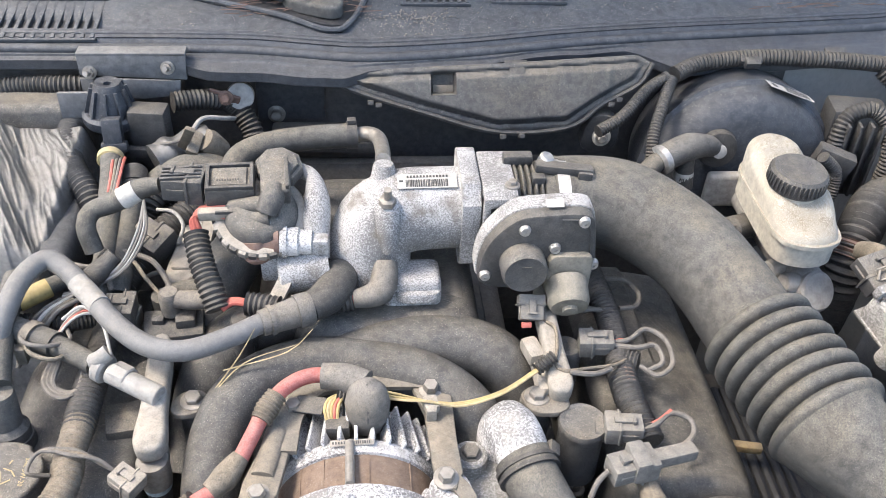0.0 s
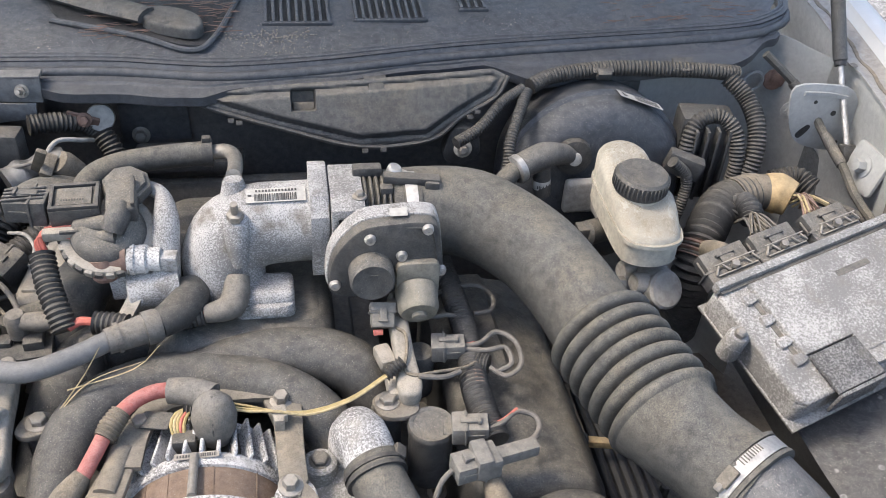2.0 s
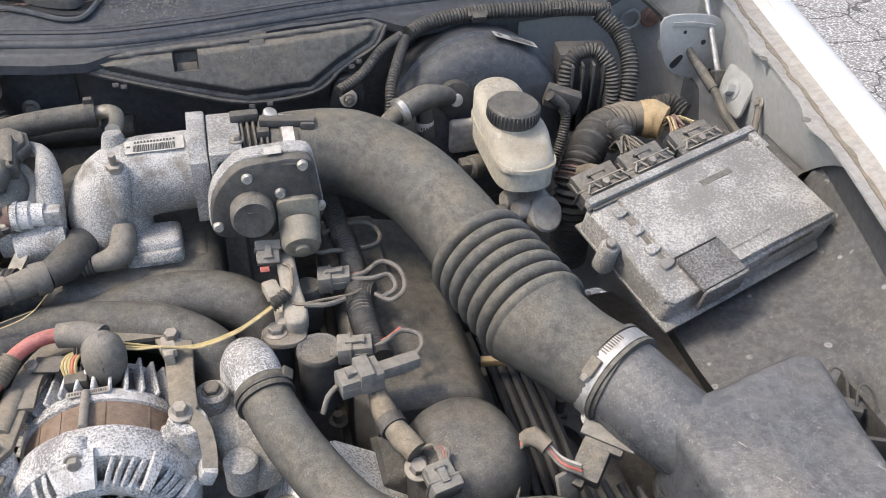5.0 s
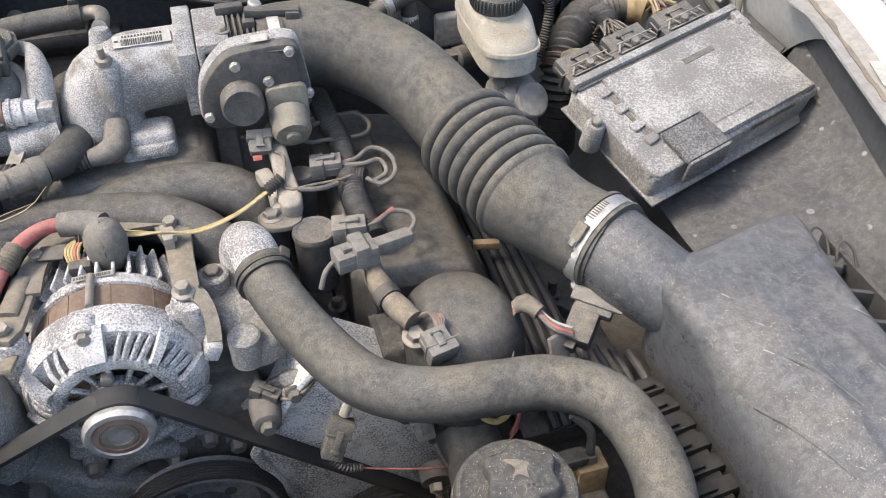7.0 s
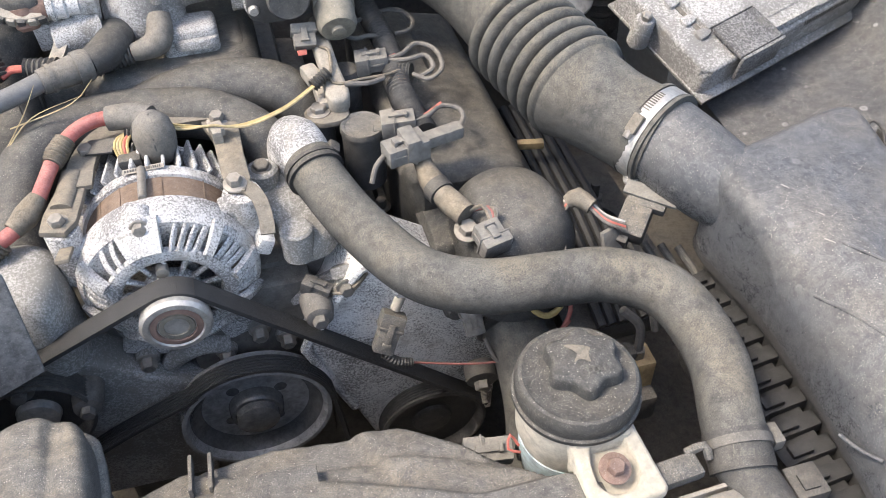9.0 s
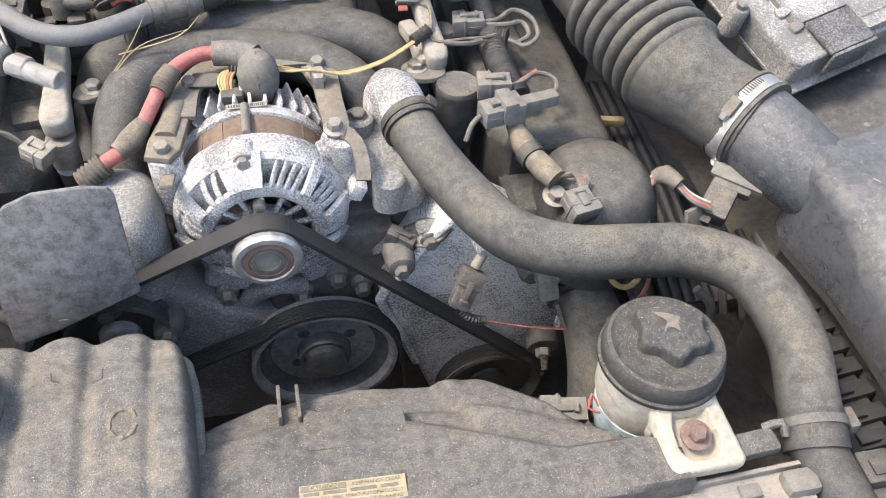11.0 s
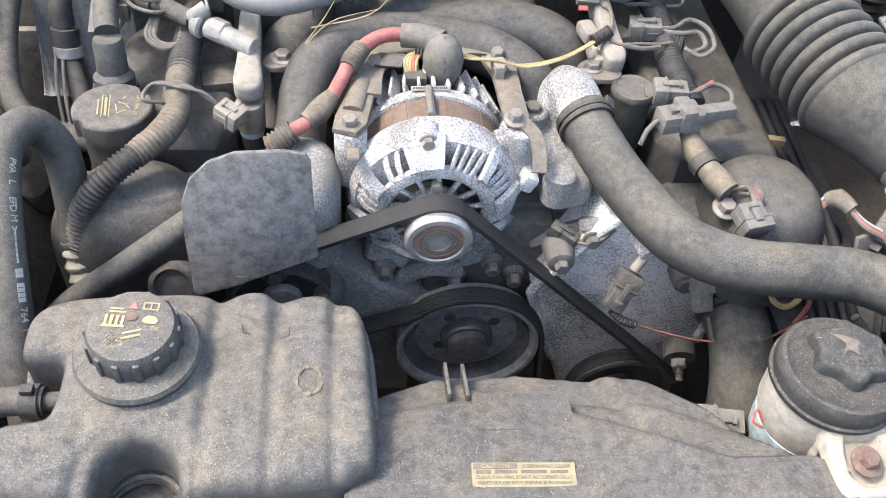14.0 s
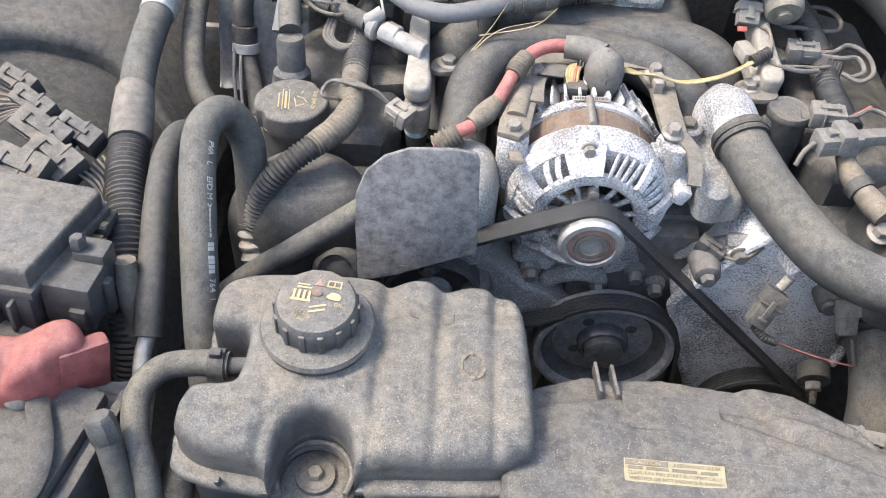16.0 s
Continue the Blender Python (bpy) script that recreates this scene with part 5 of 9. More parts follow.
for ang, nm in ((42, "screw_housing"),):
    r = (side * -math.cos(radians(ang)) * -1 + V3(0, 0, 1) * math.sin(radians(ang))) * 0.0525
    tan = CLD.cross(r).normalized()
    c = CLC + r
    part("screw_housing", box((0.020, 0.012, 0.008), frame_m(c - tan * 0.010, c + tan * 0.010, r), 0.002), BRACKET, clamp)
    part("screw", rod(c + tan * 0.008, c + tan * 0.016, 0.0045, 8), STEEL, clamp)
    for k in range(9):
        an = radians(ang + 20 + 3.4 * k)
        rr = (side * math.cos(an) + V3(0, 0, 1) * math.sin(an)) * 0.0516
        tn = CLD.cross(rr).normalized()
        part("slot", box((0.0011, 0.008, 0.0008), frame_m(CLC + rr - tn * 0.001, CLC + rr + tn * 0.001, rr), 0), DARK, clamp)

abox = thing("air_filter_box", (0.58, 0.22, 0.62), "dusty black plastic air filter housing", "air box")
part("snout", tube([CLC + CLD * 0.004, (0.513, 0.398, 0.836), (0.534, 0.368, 0.826), (0.575, 0.318, 0.812)], [0.0465, 0.0462, 0.044, 0.040], 36), SHEEN, abox)
LID = [(0.511, 0.335), (0.528, 0.370), (0.585, 0.384), (0.655, 0.402), (0.683, 0.402), (0.694, 0.382), (0.682, 0.30), (0.676, 0.22), (0.670, 0.10), (0.665, -0.04), (0.510, -0.04), (0.516, 0.05), (0.524, 0.137), (0.524, 0.25)]
LIDP = smooth_poly(LID, 5)


def lid_z(x, y, d):
    rib = 0.0
    for x0 in (0.585, 0.635):
        rib += 0.003 * math.exp(-((x - x0) / 0.005) ** 2) * step(0.25, 0.20, y)
    return 0.866 + 0.004 * step(0.5, 0.6, x) - 0.10 * max(0, 0.16 - y) + dome(d, 0.016) * 1.1 - 0.072 * max(0.0, 1 - max(0.0, x - 0.510) / 0.085) ** 2.2 * step(0.31, 0.21, y) + rib


part("lid", relief(LIDP, 0.765, lid_z, 0.004), SHEEN, abox, sharp=70)
part("lid_lip", relief([(p[0] + (0.012 if p[0] > 0.6 else 0.002), p[1] + (0.006 if p[1] > 0.3 else 0)) for p in LIDP], 0.752, lambda x, y, d: 0.766, 0.012), PLASTIC, abox)
part("tray", relief([(p[0] + (0.0 if p[0] > 0.6 else 0.020), p[1]) for p in LIDP], 0.56, lambda x, y, d: 0.750, 0.012), PLASTIC, abox)
for k in range(15):
    y = 0.335 - 0.026 * k
    x = 0.508 - 0.0010 * max(0, k - 4)
    part("tooth", join(box((0.044, 0.0175, 0.016), pose(x + 0.016, y, 0.714, 0, -6, 3), 0.003), box((0.050, 0.010, 0.034), pose(x + 0.010, y + 0.013, 0.696, 0, -10, 3), 0.002), box((0.012, 0.020, 0.030), pose(x - 0.006, y - 0.001, 0.706, 0, -14, 8), 0.003), box((0.020, 0.012, 0.006), pose(x + 0.004, y, 0.724, 0, -6, 3), 0.001)), BELT, abox)
for k in range(4):
    part("ridge", tube([(0.462 + 0.016 * k, 0.40 - 0.008 * k, 0.735), (0.470 + 0.017 * k, 0.365 - 0.01 * k, 0.715), (0.476 + 0.018 * k, 0.33 - 0.012 * k, 0.66)], 0.0045, 8), PLASTIC, abox)
part("side_web", join(*[box((0.07, 0.005, 0.05), pose(0.712, 0.36 - 0.045 * k, 0.800, 0, 12, -14), 0.001) for k in range(5)], box((0.006, 0.28, 0.05), pose(0.738, 0.26, 0.80, 0, 0, 0), 0.001)), PLASTIC, abox, "open ribbed side flange")
for k in range(2):
    o = V3(0.014 * k, -0.028 * k, 0.0)
    part("wire_clip", tube([V3(0.706, 0.378, 0.822) + o, V3(0.712, 0.392, 0.838) + o, V3(0.720, 0.394, 0.842) + o, V3(0.726, 0.384, 0.836) + o, V3(0.722, 0.366, 0.822) + o], 0.0017, 8), RUBBER_DARK, abox)
part("hinge", box((0.04, 0.018, 0.018), pose(0.712, 0.362, 0.818, 0, 0, -35), 0.004), PLASTIC, abox)
part("hinge_block", box((0.024, 0.022, 0.012), pose(0.700, 0.404, 0.826, 0, 0, -20), 0.004), PLASTIC, abox)
for pts in (((0.536, 0.206), (0.546, 0.172), (0.555, 0.140), (0.563, 0.108)), ((0.508, 0.101), (0.513, 0.083), (0.519, 0.064)), ((0.570, 0.232), (0.586, 0.196), (0.600, 0.160))):
    part("moulded_rib", tube([(x, y, lid_z(x, y, 1) - 0.0009) for x, y in pts], 0.0018, 10, 0.003, wobble=0.1), SHEEN, abox, "low dusty moulded rib")
rs = random.Random(21)
for k in range(14):
    x, y = rs.uniform(0.54, 0.66), rs.uniform(0.05, 0.33)
    q = rs.uniform(0.003, 0.012)
    part("scratch", tube([(x, y, lid_z(x, y, 1) + 0.0001), (x + q * 0.4, y - q * 0.6, lid_z(x + q * 0.4, y - q * 0.6, 1) + 0.0002), (x + q * 0.6, y - q, lid_z(x + q * 0.6, y - q, 1))], 0.0005, 5, 0.004, wobble=0.4), PALE, abox)
maf = thing("air_flow_sensor", (0.47, 0.385, 0.78), "dusty grey air flow sensor with plug on the snout", "sensor")
MM = frame_m((0.455, 0.405, 0.808), (0.492, 0.372, 0.806), (-0.35, -0.25, 0.9))
part("flange", box((0.055, 0.016, 0.006), MM @ pose(0, 0, 0.004), 0.002), GREY_CONN, maf)
part("body", box((0.040, 0.022, 0.014), MM @ pose(-0.002, -0.004, -0.004), 0.003), PLASTIC_DUSTY, maf)
part("socket", box((0.030, 0.040, 0.024), MM @ pose(-0.008, -0.028, -0.010), 0.004), PLASTIC_DUSTY, maf)
part("socket_cap", box((0.020, 0.020, 0.018), MM @ pose(-0.016, -0.046, -0.014), 0.003), PLASTIC, maf)
part("bolt", hexbolt((0.463, 0.414, 0.812), (-0.4, 0.1, 0.9), 0.006, 0.006), BRIGHT, maf)
for k, mt in enumerate((GREY_WIRE, RED_WIRE, GREY_WIRE, LABEL)):
    o = 0.0035 * k
    wire("sensor_wire", [(0.436 + o * 0.3, 0.362 + o, 0.794), (0.418 + o * 0.3, 0.372 + o, 0.800), (0.406 + o * 0.2, 0.400 + o, 0.802), (0.388 + o * 0.2, 0.405 + o, 0.794), (0.376, 0.37 + o, 0.77), (0.35 + o, 0.345, 0.74)], 0.0018, mt, "thin coloured sensor wire curling from the plug")
tp = thing("wire_wrap", (0.398, 0.40, 0.79), "grey taped wrap round the sensor wires", "tape")
part("wrap", tube([(0.412, 0.394, 0.803), (0.402, 0.408, 0.806), (0.392, 0.410, 0.800)], [0.008, 0.011, 0.008], 10, wobble=0.2), TAPE, tp)
tab = thing("sensor_tab", (0.425, 0.385, 0.74), "pale plastic locating tab below the plug", "tab")
part("tab", box((0.022, 0.006, 0.035), pose(0.424, 0.365, 0.775, -20, 0, 20), 0.002), GREY_CONN, tab)

# engine control module
pcm = thing("engine_control_module", (0.71, 0.62, 0.82), "dusty cast aluminium engine control module", "control module")
PM_ = pose(0.706, 0.639, 0.872, 16.7, 0, 0) @ pose(0, 0, 0, 0, 0, 18.4)
part("case", prism(round_poly(0.272, 0.160, 0.010), -0.046, -0.010, PM_, 0.003), PCM_ALU, pcm)
part("lid", prism([(-0.137, -0.070), (-0.128, -0.080), (0.136, -0.080), (0.136, 0.074), (-0.120, 0.078), (-0.137, 0.066)], -0.016, -0.002, PM_, 0.005, 3), PCM_ALU, pcm)
part("raised_panel", prism([(-0.098, -0.034), (-0.029, -0.034), (-0.029, -0.075), (0.130, -0.075), (0.130, 0.048), (0.112, 0.052), (0.112, 0.066), (-0.098, 0.066)], -0.003, 0.005, PM_, 0.0022, 3), PCM_ALU, pcm, "raised dusty panel of the lid")
part("window_rim", relief(round_poly(0.072, 0.020, 0.003), -0.001, lambda x, y, d: 0.004 - 0.0034 * step(0.003, 0.0045, d), 0.0015, PM_ @ pose(0.006, -0.064, 0.003)), PCM_ALU, pcm, sharp=70)
part("slot", box((0.050, 0.008, 0.001), PM_ @ pose(0.034, 0.036, 0.0052), 0), DARK, pcm)
part("rubber_flap", prism([(-0.096, -0.086), (-0.031, -0.086), (-0.031, -0.037), (-0.096, -0.037)], 0.004, 0.0085, PM_, 0.0015), FOAM, pcm, "porous grey foam pad over the edge")
part("flap_side", box((0.066, 0.004, 0.036), PM_ @ pose(-0.0635, -0.089, -0.010), 0.001), FOAM, pcm)
for k, y in enumerate((0.050, 0.020, -0.010, -0.034)):
    part("clip_step", prism(smooth_poly([(-0.008, -0.006), (0.006, -0.005), (0.010, 0.0), (0.006, 0.005), (-0.008, 0.006)], 3), 0, 0.005, PM_ @ pose(-0.106 + 0.002 * (k % 2), y, -0.002), 0.0015), PCM_ALU, pcm)
    if k < 3:
        part("clip_groove", box((0.006, 0.018, 0.001), PM_ @ pose(-0.103, y - 0.015, -0.0015), 0), BLOCK, pcm)
part("side_step", box((0.012, 0.030, 0.010), PM_ @ pose(0.130, 0.058, 0.0), 0.002), PCM_ALU, pcm)
part("rear_rail", box((0.272, 0.010, 0.014), PM_ @ pose(0, 0.077, 0.001), 0.002), PCM_ALU, pcm)
part("rear_groove", box((0.262, 0.004, 0.001), PM_ @ pose(-0.002, 0.0695, 0.0006), 0), BLOCK, pcm)
part("base_flange", box((0.286, 0.174, 0.004), PM_ @ pose(0.005, -0.004, -0.044), 0.001), PCM_ALU, pcm)
part("lug", lathe([(0.013, -0.036), (0.012, 0.0), (0.0095, 0.003)], PM_ @ pose(-0.146, 0.018, -0.004), 22), PCM_ALU, pcm)
part("lug_bolt", lathe([(0.0065, 0), (0.0065, 0.006), (0.004, 0.008)], PM_ @ pose(-0.146, 0.018, -0.001), 6), STEEL, pcm)
part("code_label", join(*[bar(0.0014 + 0.0006 * (k % 3), 0.006, PM_ @ pose(0.018 + 0.0038 * k, -0.0812, -0.006, 78)) for k in range(20)]), INK, pcm)
for k, x in enumerate((-0.096, -0.022, 0.062)):
    cn = plug("module_plug", PM_ @ V3(x, 0.125, -0.008), PM_ @ V3(x, 0.082, -0.012), 0.062, 0.018, PLASTIC_DUSTY, "dusty black multi-pin plug on the control module", PM_.col[2][:3], group="module plugs")
    LM = PM_ @ pose(x + 0.004, 0.095, 0.0035, 24)
    part("lever", join(*[box((0.058, 0.0018, 0.003), LM @ pose(0, o, 0), 0.0006, 1) for o in (-0.0062, 0.0062)], *[box((0.0022, 0.012, 0.003), LM @ pose(o, 0, 0, 0, 0, q), 0.0006, 1) for o, q in ((-0.028, -35), (-0.015, 40), (0.0, -40), (0.015, 40), (0.028, 35))]), RAIL, cn, "pale locking lever")
    part("bolt_head", lathe([(0.005, 0), (0.005, 0.006)], PM_ @ pose(x, 0.094, 0.003), 6), STEEL, cn)
rw = random.Random(9)
bun = thing("module_wire_bundle", (0.68, 0.78, 0.86), "bundle of thin brown and grey wires to the module", "wires")
for k in range(26):
    x = (-0.022, 0.062)[k % 2]
    p = PM_ @ V3(x + rw.uniform(-0.022, 0.022), 0.125, -0.006 + rw.uniform(-0.004, 0.006))
    q = V3(0.745, 0.840, 0.872) if x > 0 else V3(0.650, 0.80, 0.880)
    q = q + V3(rw.uniform(-0.012, 0.012), rw.uniform(-0.008, 0.008), rw.uniform(-0.012, 0.012))
    part("wire", tube([p, p.lerp(q, 0.5) + V3(0, 0.006, 0.008), q], 0.0016, 5, 0.008), (TAPE, RUST, GREY_WIRE, STRAW)[k % 4], bun)

big = thing("main_wiring_loom", (0.62, 0.82, 0.75), "thick black corrugated main loom with tan tape", "wiring loom")
BL = [(0.600, 0.800, 0.70), (0.585, 0.775, 0.78), (0.584, 0.775, 0.825), (0.602, 0.800, 0.858), (0.640, 0.843, 0.872), (0.688, 0.864, 0.872)]
part("sleeve", tube(BL, 0.0245, 20, 0.004, (0.0082, 0.0030)), LOOM, big)
part("tape_wrap", tube([(0.660, 0.855, 0.872), (0.690, 0.865, 0.872), (0.715, 0.866, 0.871)], [0.0262, 0.0265, 0.024], 20, wobble=0.06), TAPE, big, "frayed grey-brown fabric tape")
part("tan_band", tube([(0.712, 0.866, 0.871), (0.728, 0.862, 0.871), (0.742, 0.850, 0.869)], [0.0255, 0.0275, 0.024], 20, wobble=0.08), TAN, big, "tan adhesive tape wrap")
part("rust_patch", tube([(0.586, 0.780, 0.834), (0.596, 0.792, 0.850)], 0.0268, 18, 0.004, (0.0082, 0.0030)), RUST, big)
part("branch", tube([(0.645, 0.825, 0.87), (0.655, 0.825, 0.885), (0.658, 0.808, 0.888), (0.655, 0.79, 0.882)], 0.014, 14, 0.004, (0.0055, 0.0016)), LOOM, big)
part("branch_tail", tube([(0.605, 0.72, 0.86), (0.595, 0.745, 0.87), (0.588, 0.765, 0.86)], [0.013, 0.014, 0.012], 14, wobble=0.1), TAPE, big)
part("end", tube([(0.742, 0.905, 0.86), (0.775, 0.90, 0.868), (0.79, 0.88, 0.862)], 0.016, 14, 0.004, (0.0055, 0.0018)), LOOM, big)

boost = thing("brake_booster", (0.505, 0.99, 0.75), "dark blue-grey round brake booster drum", "brake booster")
BM = axis_m((0.508, 0.950, 0.836), (0, -1, 0.10))
part("drum", lathe([(0.118, -0.11), (0.130, -0.07), (0.132, -0.03), (0.134, -0.028), (0.134, -0.022), (0.128, -0.018), (0.124, -0.004), (0.112, 0.010), (0.09, 0.016), (0.06, 0.019), (0.03, 0.020)], BM, 64), BOOSTER, boost)
part("nut_boss", lathe([(0.026, 0.012), (0.024, 0.021), (0.016, 0.023)], axis_m((0.461, 0.948, 0.895), (0, -1, 0.1)), 28), RUBBER_DARK, boost)
part("valve_face", lathe([(0.0095, 0.022), (0.009, 0.0265), (0.005, 0.0275)], axis_m((0.461, 0.948, 0.895), (0, -1, 0.1)), 20), LABEL, boost, "pale plastic check valve face")
BL2 = pose(0.552, 0.972, 0.9425, -6, 19, -4)
part("label_plate", box((0.066, 0.022, 0.0006), BL2 @ pose(0, 0, 0.0148), 0), LABEL, boost, "white printed label with a black letter")
letters("letter", "B", 0.015, BL2 @ pose(-0.024, -0.001, 0.0153), INK, boost)
part("label_lines", join(*[bar(0.036, 0.0016, BL2 @ pose(0.010, 0.006 - 0.0045 * k, 0.0153)) for k in range(4)]), INK, boost)
vh = thing("vacuum_hose", (0.41, 0.90, 0.88), "black vacuum hose with check valve on the booster", "hose")
part("hose", tube([(0.330, 0.87, 0.872), (0.365, 0.893, 0.898), (0.392, 0.908, 0.906)], 0.0125, 16), RUBBER, vh)
part("elbow", tube([(0.375, 0.897, 0.905), (0.412, 0.912, 0.912), (0.44, 0.925, 0.906), (0.458, 0.935, 0.898)], [0.0165, 0.018, 0.0145, 0.013], 18), PLASTIC_DUSTY, vh)
part("band", lathe([(0.0175, 0), (0.019, 0.001), (0.019, 0.009), (0.0175, 0.010)], axis_m((0.372, 0.896, 0.902), (0.8, 0.4, 0.2)), 24), BRIGHT, vh)
part("drop", tube([(0.41, 0.908, 0.905), (0.412, 0.905, 0.885), (0.414, 0.90, 0.86)], 0.0115, 14), RUBBER_DARK, vh)
part("drop_label", lathe([(0.0118, 0), (0.0121, 0.001), (0.0121, 0.011), (0.0118, 0.012)], axis_m((0.412, 0.9045, 0.882), (0.05, -0.1, -1)), 20), LABEL, vh)
part("drop_print", join(*[bar(0.0012, 0.004, pose(0.4045 + 0.0022 * k, 0.8922 + 0.0004 * (k - 3) ** 2 * 0.3, 0.876, 80)) for k in range(7)]), INK, vh)

bres = thing("brake_fluid_reservoir", (0.495, 0.80, 0.86), "aged ivory plastic brake fluid reservoir", "fluid reservoir")
RB = smooth_poly([(0.468, 0.865), (0.478, 0.888), (0.502, 0.897), (0.524, 0.885), (0.534, 0.855), (0.540, 0.79), (0.538, 0.748), (0.527, 0.729), (0.500, 0.722), (0.474, 0.731), (0.465, 0.752), (0.465, 0.80)], 4)
part("body", relief(RB, 0.902, lambda x, y, d: 0.936 - 0.022 * step(0.79, 0.74, y) + 0.012 * step(0.83, 0.87, y) + dome(d, 0.016), 0.003), IVORY, bres, sharp=70)
part("lower_tank", relief([(0.501 + (x - 0.501) * 0.98, 0.80 + (y - 0.80) * 0.98) for x, y in RB], 0.872, lambda x, y, d: 0.902, 0.006), IVORY, bres)
part("seam", relief([(0.501 + (x - 0.501) * 1.05, 0.80 + (y - 0.80) * 1.03) for x, y in RB], 0.899, lambda x, y, d: 0.904, 0.006), IVORY, bres)
BCM = axis_m((0.498, 0.798, 0.934), (0.02, -0.06, 1))
bcap = part("cap", lathe([(0.031, 0), (0.032, 0.003), (0.032, 0.019), (0.029, 0.0225), (0.024, 0.0215), (0.010, 0.0215)], BCM, 48), PLASTIC, bres, "ribbed black screw cap")
for k in range(40):
    part("grip_rib", box((0.0028, 0.0022, 0.015), BCM @ Matrix.Rotation(radians(9 * k), 4, "Z") @ pose(0.0322, 0, 0.011), 0.0006, 1), PLASTIC, bcap)
part("neck", lathe([(0.030, -0.012), (0.029, 0.002)], pose(0.498, 0.798, 0.934), 32), IVORY, bres)

mcyl = thing("brake_master_cylinder", (0.51, 0.78, 0.80), "cast grey brake master cylinder", "master cylinder")
part("barrel", lathe([(0.020, 0), (0.021, 0.12), (0.024, 0.122), (0.024, 0.175), (0.020, 0.18), (0.014, 0.182)], axis_m((0.506, 0.915, 0.836), (0.10, -1, -0.06)), 28), PALE, mcyl)
part("flange", box((0.10, 0.016, 0.05), pose(0.50, 0.915, 0.846), 0.008, 3), PALE, mcyl)
part("port", lathe([(0.013, 0), (0.013, 0.03), (0.010, 0.034)], axis_m((0.515, 0.775, 0.83), (-1, -0.3, 0.1)), 18), PALE, mcyl)
part("port", lathe([(0.013, 0), (0.013, 0.028), (0.010, 0.032)], axis_m((0.52, 0.745, 0.83), (-1, -0.2, 0.2)), 18), PALE, mcyl)
part("end_plug", lathe([(0.024, 0), (0.024, 0.014), (0.021, 0.017), (0.012, 0.0172)], axis_m((0.524, 0.738, 0.824), (0.25, -0.75, 0.60)), 30), PALE, mcyl)
part("pipe_nut", lathe([(0.008, 0), (0.008, 0.014), (0.005, 0.016)], axis_m((0.478, 0.742, 0.836), (-1, -0.2, 0.1)), 6), STEEL, mcyl)
part("pipe", tube([(0.478, 0.742, 0.836), (0.455, 0.737, 0.836), (0.44, 0.735, 0.82), (0.435, 0.74, 0.76)], 0.004, 8), STEEL, mcyl)
part("switch", join(lathe([(0.016, 0), (0.016, 0.03), (0.012, 0.034)], axis_m((0.482, 0.835, 0.848), (-1, -0.4, 0.1)), 20), box((0.02, 0.02, 0.02), pose(0.45, 0.825, 0.852), 0.003)), PLASTIC, mcyl)
part("feed_boss", lathe([(0.02, 0), (0.017, 0.03)], axis_m((0.505, 0.85, 0.835), (-0.4, 0.2, 0.8)), 20), PALE, mcyl)

# looms along the firewall
loom("firewall_loom", [(0.410, 1.000, 0.966), (0.45, 1.018, 0.973), (0.53, 1.028, 0.976), (0.61, 1.022, 0.976), (0.67, 1.018, 0.974), (0.715, 1.02, 0.968)], 0.0105, LOOM, "black corrugated loom clipped along the cowl")
loom("loom_branch", [(0.405, 0.995, 0.962), (0.385, 0.955, 0.945), (0.37, 0.925, 0.925), (0.365, 0.905, 0.90), (0.36, 0.90, 0.87)], 0.0075, LOOM, "thin black corrugated loom hanging beside the booster", 0.004)
loom("loom_branch", [(0.30, 0.93, 0.925), (0.335, 0.95, 0.935), (0.37, 0.98, 0.955), (0.40, 0.998, 0.964)], 0.0075, LOOM, "thin black corrugated loom beside the plenum cover", 0.004)
loom("corner_loom", [(0.70, 1.015, 0.965), (0.722, 0.99, 0.945), (0.728, 0.955, 0.92), (0.722, 0.93, 0.885), (0.71, 0.92, 0.84), (0.70, 0.92, 0.79)], 0.0125, LOOM, "black corrugated loom dropping into the corner")
loom("corner_loom", [(0.632, 0.945, 0.85), (0.632, 0.955, 0.90), (0.645, 0.965, 0.925), (0.675, 0.965, 0.932), (0.695, 0.95, 0.915), (0.70, 0.935, 0.88), (0.698, 0.93, 0.84)], 0.0105, LOOM, "black corrugated loom looping in the corner")
loom("thin_loom", [(0.59, 0.905, 0.90), (0.615, 0.905, 0.875), (0.612, 0.895, 0.84), (0.595, 0.88, 0.80)], 0.0075, LOOM, "thin black corrugated loom beside the booster", 0.004)
box_c = thing("loom_bracket", (0.67, 0.98, 0.80), "black plastic bracket holding looms in the corner", "bracket")
part("body", box((0.075, 0.05, 0.13), pose(0.665, 0.985, 0.865, 0, 0, -10), 0.008), PLASTIC, box_c)
for k in range(4):
    part("web", box((0.004, 0.03, 0.11), pose(0.64 + 0.016 * k, 0.957, 0.865, 0, 0, -10), 0.001), PLASTIC, box_c)
part("arm", box((0.05, 0.022, 0.03), pose(0.615, 0.92, 0.885, 0, 15, -20), 0.004), PLASTIC, box_c)
for x, y, z in ((0.515, 1.03, 0.984), (0.635, 1.035, 0.985), (0.205, 1.02, 0.975)):
    c = thing("loom_clip", (x, y, z - 0.01), "small black plastic clip on the cowl lip", "clip", "cowl clips")
    part("clip", join(box((0.030, 0.020, 0.006), pose(x, y - 0.008, z - 0.004, 25), 0.002), box((0.020, 0.012, 0.012), pose(x, y - 0.018, z - 0.008, 25), 0.002)), PLASTIC, c)
